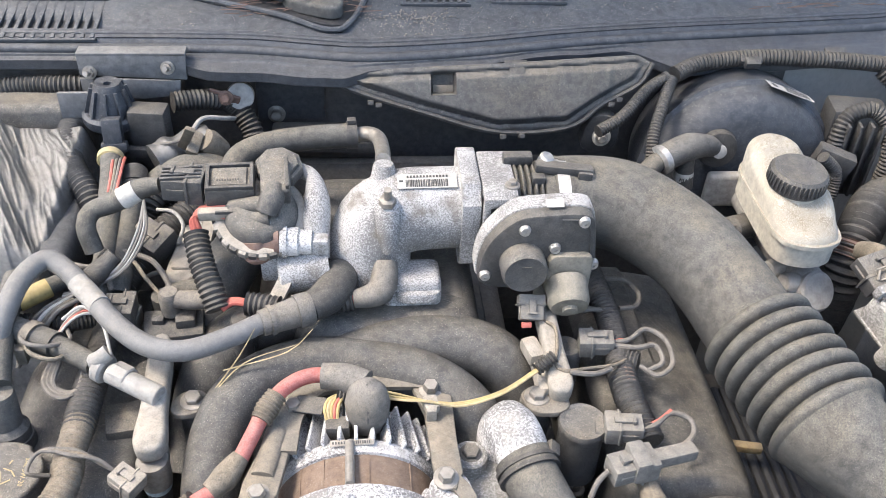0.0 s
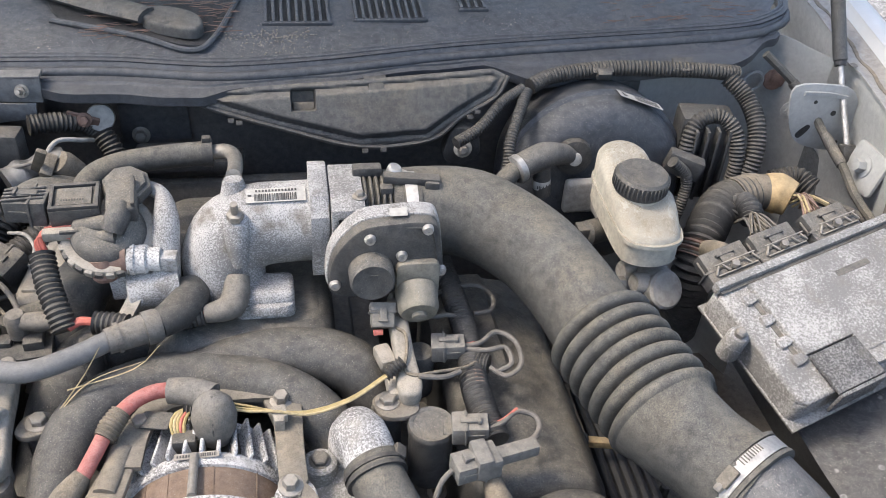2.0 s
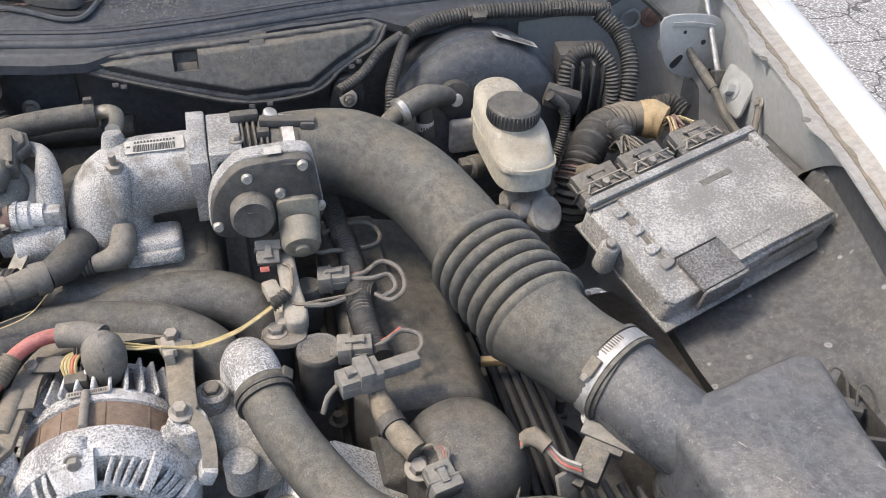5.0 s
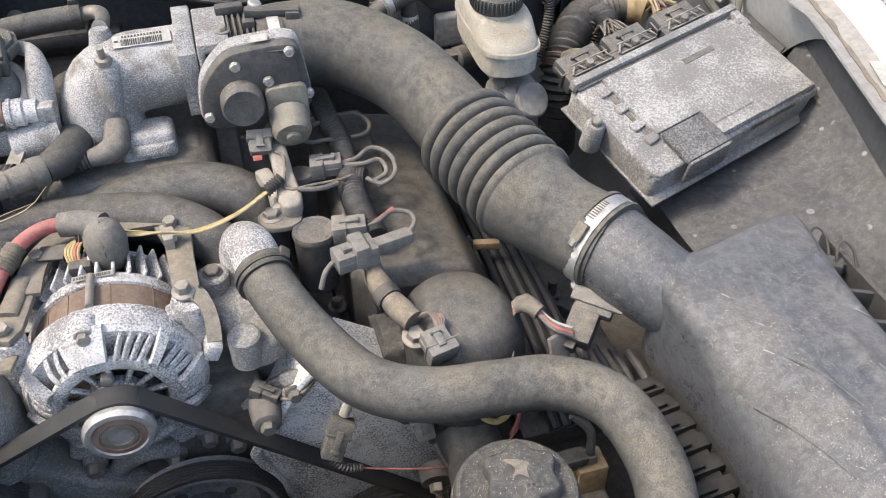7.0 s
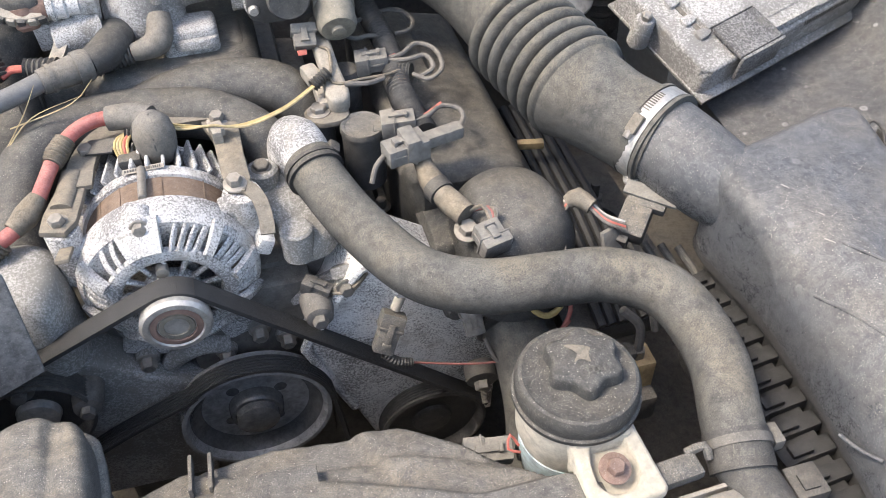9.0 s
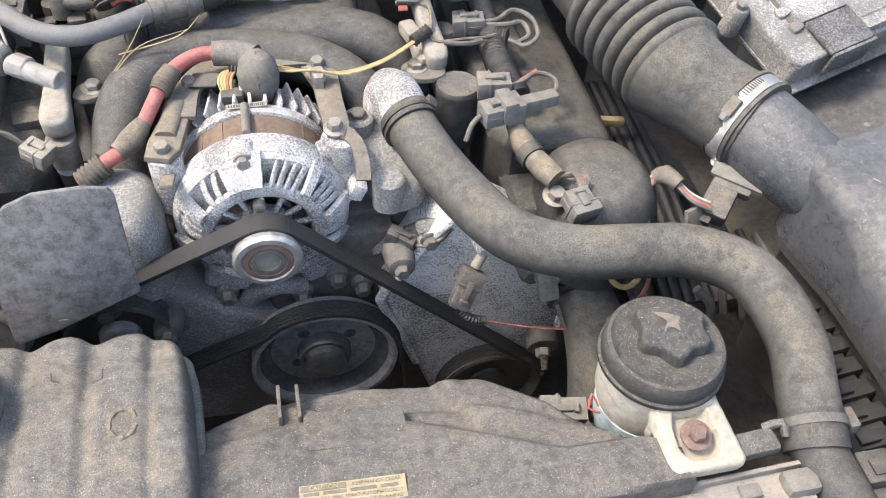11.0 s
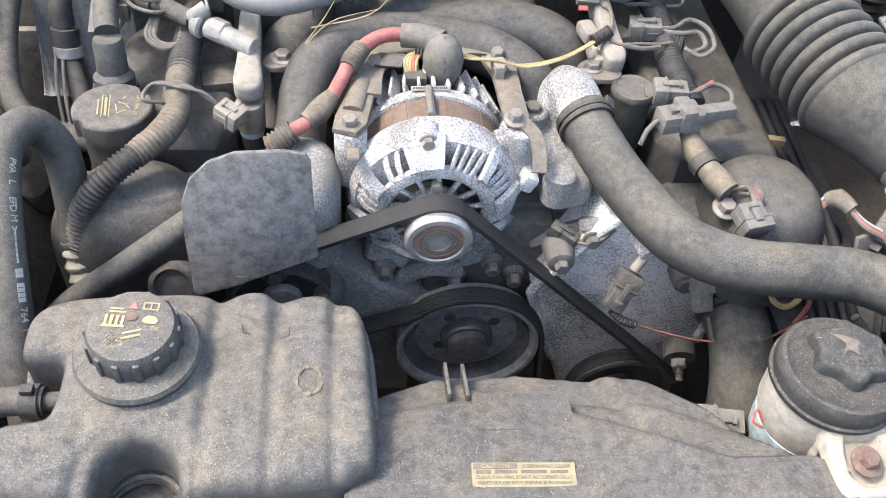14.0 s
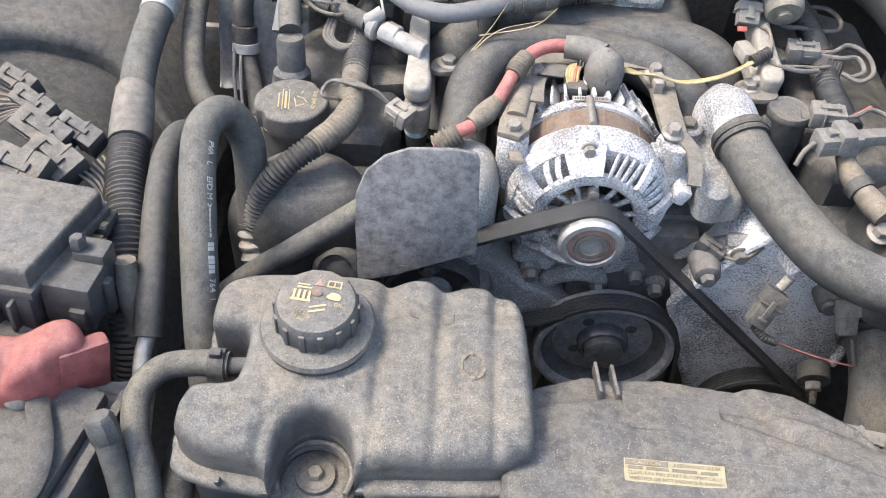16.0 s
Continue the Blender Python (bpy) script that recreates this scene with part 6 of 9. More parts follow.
stt = thing("bonnet_stay", (0.88, 0.95, 0.88), "black and chrome gas bonnet stay", "gas strut")
part("cylinder", rod((0.880, 1.115, 1.085), (0.880, 1.036, 0.976), 0.010, 20), PLASTIC, stt)
part("collar", rod((0.880, 1.037, 0.977), (0.880, 1.032, 0.970), 0.0085, 18), BELT, stt)
part("piston_rod", rod((0.880, 1.034, 0.973), (0.880, 0.957, 0.882), 0.0045, 14), BRIGHT, stt)
part("end_fitting", box((0.020, 0.018, 0.026), pose(0.880, 0.953, 0.872, -20), 0.004), PLASTIC, stt)
sb = thing("stay_bracket", (0.885, 0.90, 0.83), "pale painted bracket with bolt for the bonnet stay", "bracket")
part("plate", prism(round_poly(0.07, 0.06, 0.008), 0, 0.005, frame_m((0.886, 0.945, 0.872), (0.888, 0.875, 0.872), (-0.96, 0.0, 0.25)), 0.002), PAINT_IN, sb)
bolt((0.882, 0.912, 0.875), (-0.96, 0.0, 0.25), 0.010, 0.014, PAINT_IN, sb, 1.6)
strap = thing("ground_strap", (0.875, 0.83, 0.85), "small ground strap bolted to the wing apron", "ground strap")
part("eye", lathe([(0.009, 0), (0.009, 0.003)], axis_m((0.882, 0.842, 0.888), (-0.9, 0, 0.4)), 18), STEEL, strap)
part("bolt", hexbolt((0.880, 0.842, 0.889), (-0.9, 0, 0.4), 0.006, 0.006), STEEL, strap)
part("braid", tube([(0.880, 0.838, 0.885), (0.868, 0.82, 0.868), (0.858, 0.805, 0.845), (0.85, 0.80, 0.82)], 0.005, 8), GREY_WIRE, strap)
wire("bonnet_cable", [(0.775, 1.06, 0.978), (0.815, 1.042, 0.945), (0.843, 1.020, 0.915), (0.856, 0.985, 0.888), (0.862, 0.925, 0.866), (0.850, 0.86, 0.856), (0.848, 0.78, 0.850), (0.862, 0.66, 0.845), (0.868, 0.56, 0.83), (0.870, 0.40, 0.80)], 0.0062, RUBBER, "dusty grey cable sheath running along the wing", "cable")
for a, b in (((0.818, 1.040, 0.942), (0.846, 1.016, 0.911)), ((0.857, 0.98, 0.886), (0.862, 0.93, 0.867))):
    solo("cable_sleeve", tube([a, tuple((p + q) / 2 for p, q in zip(a, b)), b], [0.0075, 0.0085, 0.0078], 12, 0.004, wobble=0.06), PLASTIC_DUSTY, "thicker grey rubber sleeve round the cable", "cable sleeve", "cable sleeves")
wire("apron_cable", [(0.70, 0.88, 0.855), (0.76, 0.885, 0.85), (0.82, 0.865, 0.845), (0.862, 0.80, 0.84), (0.872, 0.70, 0.83), (0.874, 0.50, 0.80)], 0.007, RUBBER_DARK, "black cable lying along the wing apron", "cable")
cj = thing("cable_joint", (0.855, 0.70, 0.85), "black plastic cable joint on the liner", "cable joint")
part("body", tube([(0.825, 0.745, 0.893), (0.838, 0.72, 0.882), (0.856, 0.69, 0.868)], [0.013, 0.012, 0.010], 14, flat=0.7), PLASTIC, cj)
rp = thing("rusty_eyelet", (0.80, 1.03, 0.93), "rusty hook and eyelet on the pale inner panel", "hook")
part("ring", tube([(0.815 + 0.016 * math.cos(k * 0.7), 1.136, 0.895 + 0.016 * math.sin(k * 0.7)) for k in range(10)], 0.003, 6), PAINT_IN, rp)
part("hook", join(box((0.026, 0.012, 0.020), pose(0.852, 1.132, 0.900, 0, 20, 0), 0.005), lathe([(0.017, 0), (0.016, 0.004), (0.008, 0.006)], axis_m((0.848, 1.136, 0.897), (0, -1, 0.2)), 12)), RUST, rp)

# deep right: strut tower top, lines, dipstick
deep = thing("suspension_mount", (0.46, 0.52, 0.60), "grimy round suspension mount deep in the bay, blackened for the shade", "suspension mount")
# mount and lines take near-black materials to stand for the shade this deep
part("plate", box((0.16, 0.30, 0.03), pose(0.48, 0.53, 0.60), 0.01, 2), PLASTIC, deep)
part("ring", lathe([(0.05, 0), (0.048, 0.02), (0.035, 0.024), (0.03, 0.012)], pose(0.485, 0.52, 0.615), 32), PLASTIC, deep)
for x, y in ((0.455, 0.585), (0.515, 0.585), (0.475, 0.45)):
    part("stud", join(lathe([(0.013, 0), (0.012, 0.008)], pose(x, y, 0.615), 6), rod((x, y, 0.62), (x, y, 0.645), 0.006)), BLOCK, deep)
for k in range(5):
    wire("brake_line", [(0.425 + 0.012 * k, 0.70, 0.70), (0.428 + 0.012 * k, 0.60, 0.69), (0.432 + 0.013 * k, 0.50, 0.67), (0.44 + 0.013 * k, 0.38, 0.62)], 0.0065, BELT, "dark rubber line running deep beside the engine", "brake line", "deep lines")
dip = thing("tan_fitting", (0.42, 0.595, 0.70), "tan plastic fitting deep beside the valve cover", "fitting")
part("arm", box((0.042, 0.010, 0.010), pose(0.420, 0.597, 0.722, 0, 0, -12), 0.002), TAN, dip)
part("head", lathe([(0.012, 0), (0.012, 0.014), (0.008, 0.018)], pose(0.398, 0.602, 0.712), 18), RUBBER_DARK, dip)

# ---------------------------------------------------------------- front of the bay
rh = thing("radiator_hose", (0.3, 0.35, 0.75), "dusty black rubber radiator hose bending round the engine", "hose")
RH = [(0.150, 0.512, 0.828), (0.158, 0.485, 0.822), (0.182, 0.430, 0.808), (0.224, 0.364, 0.795), (0.279, 0.334, 0.79), (0.343, 0.324, 0.79), (0.398, 0.314, 0.79), (0.442, 0.276, 0.79), (0.452, 0.206, 0.785), (0.438, 0.145, 0.775), (0.432, 0.112, 0.764)]
part("hose", tube(RH, 0.0265, 32), RUBBER, rh)
part("end_collar", tube([RH[0], (0.154, 0.499, 0.8255)], 0.0285, 30), RUBBER, rh)
part("spring_clamp", join(*[lathe([(0.0286, o), (0.0302, o), (0.0302, o + 0.004), (0.0286, o + 0.004)], axis_m((0.1515, 0.506, 0.8265), (0.25, -0.93, -0.2)), 32) for o in (0.0, 0.007)], box((0.012, 0.014, 0.008), pose(0.176, 0.512, 0.842, 0, 40, -10), 0.002)), RUBBER_DARK, rh)
part("lower_clamp", join(lathe([(0.0268, -0.004), (0.0282, -0.004), (0.0282, 0.004), (0.0268, 0.004)], axis_m((0.435, 0.125, 0.769), (0.15, 0.9, 0.3)), 32), box((0.010, 0.020, 0.014), pose(0.465, 0.122, 0.772), 0.002)), BLOCK, rh)
part("lower_collar", tube([(0.436, 0.135, 0.772), (0.431, 0.105, 0.760)], 0.0275, 26), RUBBER_DARK, rh)

neck = thing("thermostat_housing", (0.14, 0.50, 0.72), "white-corroded aluminium thermostat housing", "thermostat housing")
part("neck", tube([(0.140, 0.555, 0.77), (0.139, 0.550, 0.805), (0.140, 0.546, 0.832), (0.146, 0.530, 0.834), (0.153, 0.502, 0.826)], [0.028, 0.029, 0.027, 0.026, 0.025], 28), ALU_WHITE, neck)
part("base", relief(smooth_poly([(0.086, 0.535), (0.096, 0.548), (0.125, 0.55), (0.160, 0.52), (0.165, 0.47), (0.152, 0.442), (0.118, 0.438), (0.104, 0.47)], 4), 0.765, lambda x, y, d: 0.802 + 0.2 * (y - 0.50) + dome(d, 0.012) + 0.004 * noise.noise(V3(x * 50, y * 50, 0)), 0.005), CAST, neck)
for x, y, z in ((0.102, 0.527, 0.815), (0.122, 0.448, 0.798)):
    part("boss", lathe([(0.017, -0.03), (0.0165, 0.004), (0.014, 0.006)], pose(x, y, z), 24), CAST, neck)
bolt((0.102, 0.527, 0.821), (0, -0.1, 1), 0.0085, 0.007, DARK, neck, 1.25)
sens = plug("coolant_sensor", (0.145, 0.415, 0.735), (0.118, 0.432, 0.742), 0.014, 0.014, PLASTIC, "small black coolant sensor plug with two wires")
for k in range(2):
    wire("sensor_lead", [(0.145, 0.414 + 0.004 * k, 0.736), (0.165, 0.408, 0.740 + 0.004 * k), (0.19, 0.425, 0.755), (0.20, 0.45, 0.765 + 0.004 * k)], 0.0018, TAPE, "tan sensor lead curving under the radiator hose")

psr = thing("power_steering_reservoir", (0.316, 0.195, 0.68), "white power steering fluid reservoir with black cap", "fluid reservoir")
PC = V3(0.316, 0.196, 0.812)
part("body", lathe([(0.044, -0.075), (0.0485, -0.06), (0.0500, -0.02), (0.0505, -0.012)], Matrix.Translation(PC), 44), WHITE, psr, "yellowed white plastic body")
part("fluid_zone", lathe([(0.034, -0.128), (0.041, -0.118), (0.0445, -0.09), (0.0455, -0.074)], Matrix.Translation(PC), 44), FLUID, psr, "bluish translucent lower part holding fluid")
part("cap", lathe([(0.0525, -0.018), (0.0545, -0.015), (0.0545, -0.011), (0.0520, -0.010), (0.0525, -0.004), (0.0520, 0.003), (0.0495, 0.0075), (0.0465, 0.0085), (0.044, 0.0070), (0.025, 0.0075)], Matrix.Translation(PC), 60), CAP, psr, "dusty black cap with a star knob")
ST = [((0.031 + 0.0035 * math.cos(radians(6 * a))) * math.cos(radians(a)), (0.031 + 0.0035 * math.cos(radians(6 * a))) * math.sin(radians(a))) for a in range(0, 360, 6)]
part("knob", prism(ST, 0.006, 0.021, pose(PC.x + 0.006, PC.y + 0.006, PC.z, 0, 0, 20), 0.004, 3, 0.94), CAP, psr)
KM = pose(PC.x + 0.006, PC.y + 0.006, PC.z + 0.0212, 0, 0, -8)
part("worn_patch", prism(smooth_poly([(-0.014, 0.013), (-0.002, 0.012), (0.007, 0.008), (0.004, 0.002), (0.004, -0.006), (-0.003, -0.002), (-0.010, -0.005), (-0.005, 0.004)], 3), 0, 0.0004, KM, 0), BRACKET, psr, "bare tan worn patch")
part("knob_marks", join(*[bar(0.0016, 0.006, KM @ pose(0.000 + 0.0045 * k, -0.014 + 0.0012 * abs(k - 2), 0.0003, 0, 0, -8 + 5 * k)) for k in range(5)], *[bar(0.005, 0.0012, KM @ pose(0.002 + 0.006 * (k % 2), -0.0115 - 0.005 * (k // 2), 0.0003)) for k in range(4)]), PLASTIC, psr)


def ear_z(x, y, d):
    r = math.hypot(x + 0.002, min(0.0, y + 0.012) if y < -0.012 else 0.55 * (y + 0.012))
    return 0.006 + dome(d, 0.004) - 0.010 * step(0.0195, 0.0165, r)


part("ear", relief([(-0.031, 0.034), (0.024, 0.034), (0.034, -0.034), (0.030, -0.039), (-0.028, -0.040), (-0.032, -0.034)], -0.012, ear_z, 0.0018, pose(0.324, 0.134, 0.785, 14, 0, 0)), WHITE, psr, sharp=60)
part("ear_web", box((0.050, 0.03, 0.05), pose(0.320, 0.158, 0.773), 0.006), WHITE, psr)

part("ear_bolt", hexbolt((0.321, 0.123, 0.788), (0, -0.24, 1), 0.0075, 0.009, 1.75), RUST, psr, "rusty flange bolt")
rw2 = wire("rust_wire", [(0.262, 0.175, 0.757), (0.252, 0.178, 0.762), (0.256, 0.186, 0.77), (0.262, 0.18, 0.76)], 0.0012, RED_WIRE, "short stray red wire by the reservoir")

# shroud
SH = [(-0.098, 0.04), (-0.098, 0.205), (-0.06, 0.226), (0.0, 0.250), (0.06, 0.257), (0.13, 0.245), (0.174, 0.236), (0.215, 0.200), (0.258, 0.163), (0.283, 0.140), (0.312, 0.132), (0.312, 0.09), (0.2, 0.085), (0.10, 0.07), (0.10, 0.04)]


def shroud_z(x, y, d):
    z = 0.775 - 0.30 * max(0, y - 0.16) - 0.10 * max(0, min(y, 0.16) - 0.10)
    r = math.hypot(x - 0.055, (y + 0.20))
    z += 0.006 * step(0.415, 0.409, r)
    z += 0.012 * step(-0.006, 0.006, (x - 0.135) - 0.9 * (0.235 - y) * 0.4) * step(0.17, 0.20, y)
    z -= 0.012 * step(0.0, 0.02, (x - 0.20) - (0.142 - y) * 2.2) * step(0.135, 0.145, y)
    return z + 0.0015 * noise.noise(V3(x * 14, y * 14, 7)) + dome(d, 0.006)


sh = thing("fan_shroud", (0.1, 0.15, 0.66), "dusty dark plastic fan shroud over the radiator", "fan shroud")
part("top", relief(SH, 0.655, shroud_z, 0.004), SHROUD, sh)
for x in (-0.008, 0.008):
    part("fin", box((0.0035, 0.044, 0.012), pose(x, 0.232, shroud_z(x, 0.232, 1) + 0.004, -17), 0.001), SHROUD, sh)
part("raised_panel", prism(round_poly(0.084, 0.045, 0.006), 0, 0.0012, pose(0.052, 0.192, shroud_z(0.052, 0.192, 1) - 0.0002, -16, 0, -2), 0.0008), SHROUD, sh)
WL = frame_m((0.002, 0.128, shroud_z(0.0, 0.128, 1) + 0.0012), (0.082, 0.125, shroud_z(0.082, 0.125, 1) + 0.0012), (0, -0.08, 1))
part("warning_label", box((0.082, 0.020, 0.0006), WL, 0), PRINT_TAN, sh, "yellowed warning label with black print")
part("label_block", bar(0.035, 0.0048, WL @ pose(-0.0225, 0.0068, 0.0005)), INK_FADED, sh)
letters("letters", "CAUTION", 0.0050, WL @ pose(-0.0225, 0.0068, 0.0009), PRINT_TAN, sh)
letters("letters", "KEEP HANDS CLEAR", 0.0042, WL @ pose(0.0185, 0.0068, 0.0006), INK_FADED, sh)
for x, w in ((-0.032, 0.012), (-0.014, 0.018), (0.008, 0.020), (0.028, 0.014)):
    part("label_line", bar(w, 0.0026, WL @ pose(x, 0.0022, 0.0005)), INK_FADED, sh)
letters("letters", "CLEAR, FAN MAY START AUTOMATICALLY", 0.0040, WL @ pose(0, -0.0024, 0.0006), INK_FADED, sh)
letters("letters", "WHETHER OR NOT ENGINE IS RUNNING", 0.0040, WL @ pose(0, -0.0070, 0.0006), INK_FADED, sh)

rad = thing("radiator", (0.2, 0.07, 0.5), "radiator with pale dirty top rail and black end tank", "radiator")
part("core", box((0.62, 0.035, 0.30), pose(0.13, 0.052, 0.57), 0.003), DARK, rad)
part("top_rail", join(box((0.24, 0.030, 0.012), pose(0.295, 0.078, 0.748, 0, 0, 2), 0.002), box((0.24, 0.004, 0.018), pose(0.295, 0.094, 0.752, 0, 0, 2), 0.001)), RAIL, rad, "dirty pale aluminium rail")
part("end_tank", box((0.085, 0.060, 0.16), pose(0.455, 0.075, 0.665), 0.012, 3), PLASTIC, rad)
part("inlet", tube([(0.45, 0.06, 0.735), (0.438, 0.09, 0.752), (0.430, 0.115, 0.765)], 0.023, 22), PLASTIC, rad)
part("tank_lug", join(box((0.03, 0.03, 0.02), pose(0.478, 0.085, 0.748), 0.003), box((0.014, 0.014, 0.003), pose(0.478, 0.083, 0.7585), 0)), PLASTIC, rad)
part("clip", join(box((0.045, 0.022, 0.012), pose(0.372, 0.115, 0.770, 0, 0, 4), 0.004), tube([(0.388, 0.128, 0.772), (0.402, 0.126, 0.780), (0.404, 0.118, 0.772)], 0.004, 8)), PLASTIC_DUSTY, rad)
part("rail_end", box((0.03, 0.022, 0.016), pose(0.405, 0.082, 0.756), 0.006), GREY_CONN, rad)
part("rail_tag", box((0.018, 0.012, 0.004), pose(0.36, 0.082, 0.757), 0.001), GREY_CONN, rad)

shplug = plug("fan_plug", (0.268, 0.205, 0.712), (0.222, 0.212, 0.712), 0.022, 0.020, GREY_CONN, "dusty grey fan plug beside the shroud", (0, -0.3, 1))
part("wire_guard", box((0.02, 0.016, 0.012), pose(0.282, 0.205, 0.703, 0, 10, -10), 0.003), PLASTIC, shplug)
lrad = thing("lower_hose", (0.33, 0.33, 0.55), "thick dusty lower hose behind the reservoir", "hose")
part("hose", tube([(0.325, 0.40, 0.66), (0.335, 0.36, 0.645), (0.335, 0.31, 0.60), (0.325, 0.26, 0.52), (0.32, 0.22, 0.45)], 0.034, 22), RUBBER, lrad)
part("ring", lathe([(0.035, -0.004), (0.039, -0.002), (0.039, 0.004), (0.035, 0.006)], axis_m((0.328, 0.388, 0.658), (0.1, -0.9, -0.3)), 28), RUBBER_DARK, lrad)

# small plugs and wires on the timing cover
plug("cam_sensor_plug", (0.182, 0.366, 0.684), (0.203, 0.384, 0.722), 0.022, 0.016, PLASTIC_DUSTY, "dark grey sensor plug hanging on the timing cover", (0, -0.8, 0.5))
loom("sensor_sleeve", [(0.184, 0.366, 0.682), (0.196, 0.360, 0.672), (0.212, 0.360, 0.664)], 0.0048, LOOM, "short corrugated sleeve on the sensor lead", 0.0036)
cs = thing("cam_sensor", (0.24, 0.38, 0.72), "pale corroded sensor with brass terminal", "sensor")
part("body", lathe([(0.012, -0.02), (0.011, 0.02), (0.006, 0.024)], axis_m((0.212, 0.408, 0.745), (0.1, -0.9, 0.1)), 16), ALU_WHITE, cs)
part("terminal", rod((0.203, 0.386, 0.723), (0.214, 0.392, 0.742), 0.0055), RAIL, cs)
plug("knock_plug", (0.284, 0.366, 0.678), (0.280, 0.384, 0.712), 0.020, 0.014, GREY_CONN, "small grey plug on the timing cover edge", (0, -0.9, 0.3))
bs = thing("cover_bolt", (0.268, 0.39, 0.68), "round bolt boss on the timing cover", "bolt")
part("boss", lathe([(0.014, -0.014), (0.013, 0.010), (0.009, 0.011), (0.009, 0.016)], axis_m((0.270, 0.404, 0.690), AX), 18), BLOCK, bs)
wire("red_lead", [(0.210, 0.360, 0.665), (0.245, 0.358, 0.652), (0.285, 0.352, 0.645), (0.325, 0.345, 0.648), (0.345, 0.335, 0.665), (0.36, 0.325, 0.70), (0.366, 0.318, 0.728)], 0.0012, OLD_RED, "thin red wire sagging across the timing cover")
wire("grey_lead", [(0.292, 0.362, 0.674), (0.298, 0.352, 0.655), (0.305, 0.348, 0.645), (0.325, 0.345, 0.646)], 0.0022, GREY_WIRE, "short grey lead to the small plug")
wire("yellow_loop", [(0.330, 0.345, 0.745), (0.336, 0.338, 0.73), (0.350, 0.335, 0.722), (0.363, 0.338, 0.728), (0.368, 0.345, 0.745)], 0.0032, YELLOW, "bright yellow wire loop under the hose")
wire("red_loop", [(0.372, 0.34, 0.75), (0.371, 0.33, 0.728), (0.362, 0.325, 0.708)], 0.0024, OLD_RED, "red wire under the hose")
tape = thing("taped_joint", (0.335, 0.34, 0.64), "frayed taped wire joint", "tape")
part("wrap", tube([(0.322, 0.345, 0.645), (0.334, 0.342, 0.655), (0.344, 0.336, 0.668)], [0.004, 0.007, 0.004], 8, wobble=0.3), TAPE, tape)
fb = thing("brass_fitting", (0.40, 0.32, 0.60), "pale machined block with nuts behind the steering reservoir", "fitting")
part("block", box((0.034, 0.03, 0.045), pose(0.452, 0.318, 0.618), 0.003), TAN, fb)
part("nut", lathe([(0.008, 0), (0.008, 0.012)], pose(0.452, 0.318, 0.64), 6), STEEL, fb)
part("pipe", tube([(0.452, 0.318, 0.65), (0.448, 0.32, 0.69), (0.43, 0.33, 0.71)], 0.005, 8), GREY_WIRE, fb)
part("brace", box((0.05, 0.018, 0.012), pose(0.42, 0.315, 0.655, 0, 8, 6), 0.002), BLOCK, fb)
part("bolt_low", join(lathe([(0.018, 0), (0.018, 0.02)], pose(0.405, 0.33, 0.62), 18), box((0.10, 0.03, 0.04), pose(0.42, 0.30, 0.58), 0.006)), BLOCK, fb)

# ---------------------------------------------------------------- coolant bottle
tank = thing("coolant_bottle", (-0.22, 0.19, 0.68), "dusty black plastic coolant expansion bottle", "coolant tank")
TANK = [(-0.335, 0.284), (-0.3, 0.291), (-0.27, 0.292), (-0.235, 0.293), (-0.2, 0.291), (-0.172, 0.296), (-0.148, 0.291), (-0.115, 0.292), (-0.09, 0.282), (-0.079, 0.258), (-0.075, 0.2), (-0.073, 0.138), (-0.082, 0.126), (-0.11, 0.116), (-0.205, 0.11), (-0.214, 0.098), (-0.218, 0.118), (-0.226, 0.14), (-0.243, 0.152), (-0.262, 0.15), (-0.277, 0.134), (-0.281, 0.112), (-0.284, 0.094), (-0.292, 0.106), (-0.335, 0.112), (-0.357, 0.124), (-0.363, 0.138), (-0.358, 0.16), (-0.35, 0.168), (-0.325, 0.172), (-0.319, 0.18), (-0.317, 0.215), (-0.323, 0.226), (-0.345, 0.228), (-0.353, 0.236), (-0.352, 0.268)]
TP = smooth_poly(TANK, 4)


def tank_z(x, y, d):
    z = 0.808 - 0.012 * step(0.16, 0.095, y) + 0.004 * step(-0.10, -0.25, x)
    for x0, w in ((-0.198, 0.010), (-0.148, 0.010), (-0.100, 0.008)):
        z -= 0.0055 * math.exp(-((x - x0) / w) ** 2) * step(0.22, 0.27, y) + 0.0042 * math.exp(-((x - x0 + 0.006) / (0.6 * w)) ** 2)
    for x0, w in ((-0.292, 0.008),):
        z -= 0.003 * math.exp(-((x - x0) / w) ** 2) * step(0.19, 0.17, y)
    r = math.hypot(x + 0.250, min(0.0, 0.118 - y) if y < 0.118 else y - 0.118)
    z -= 0.004 * step(0.050, 0.043, r)
    z += 0.0025 * step(0.05, 0.044, math.hypot(x + 0.258, y - 0.222))
    for cx, cy in ((-0.145, 0.235), (-0.148, 0.200)):
        rr = math.hypot(x - cx, y - cy)
        z -= 0.0012 * math.exp(-((rr - 0.011) / 0.003) ** 2)
    return z + dome(d, 0.011) * 1.3 + 0.0008 * noise.noise(V3(x * 40, y * 40, 1))


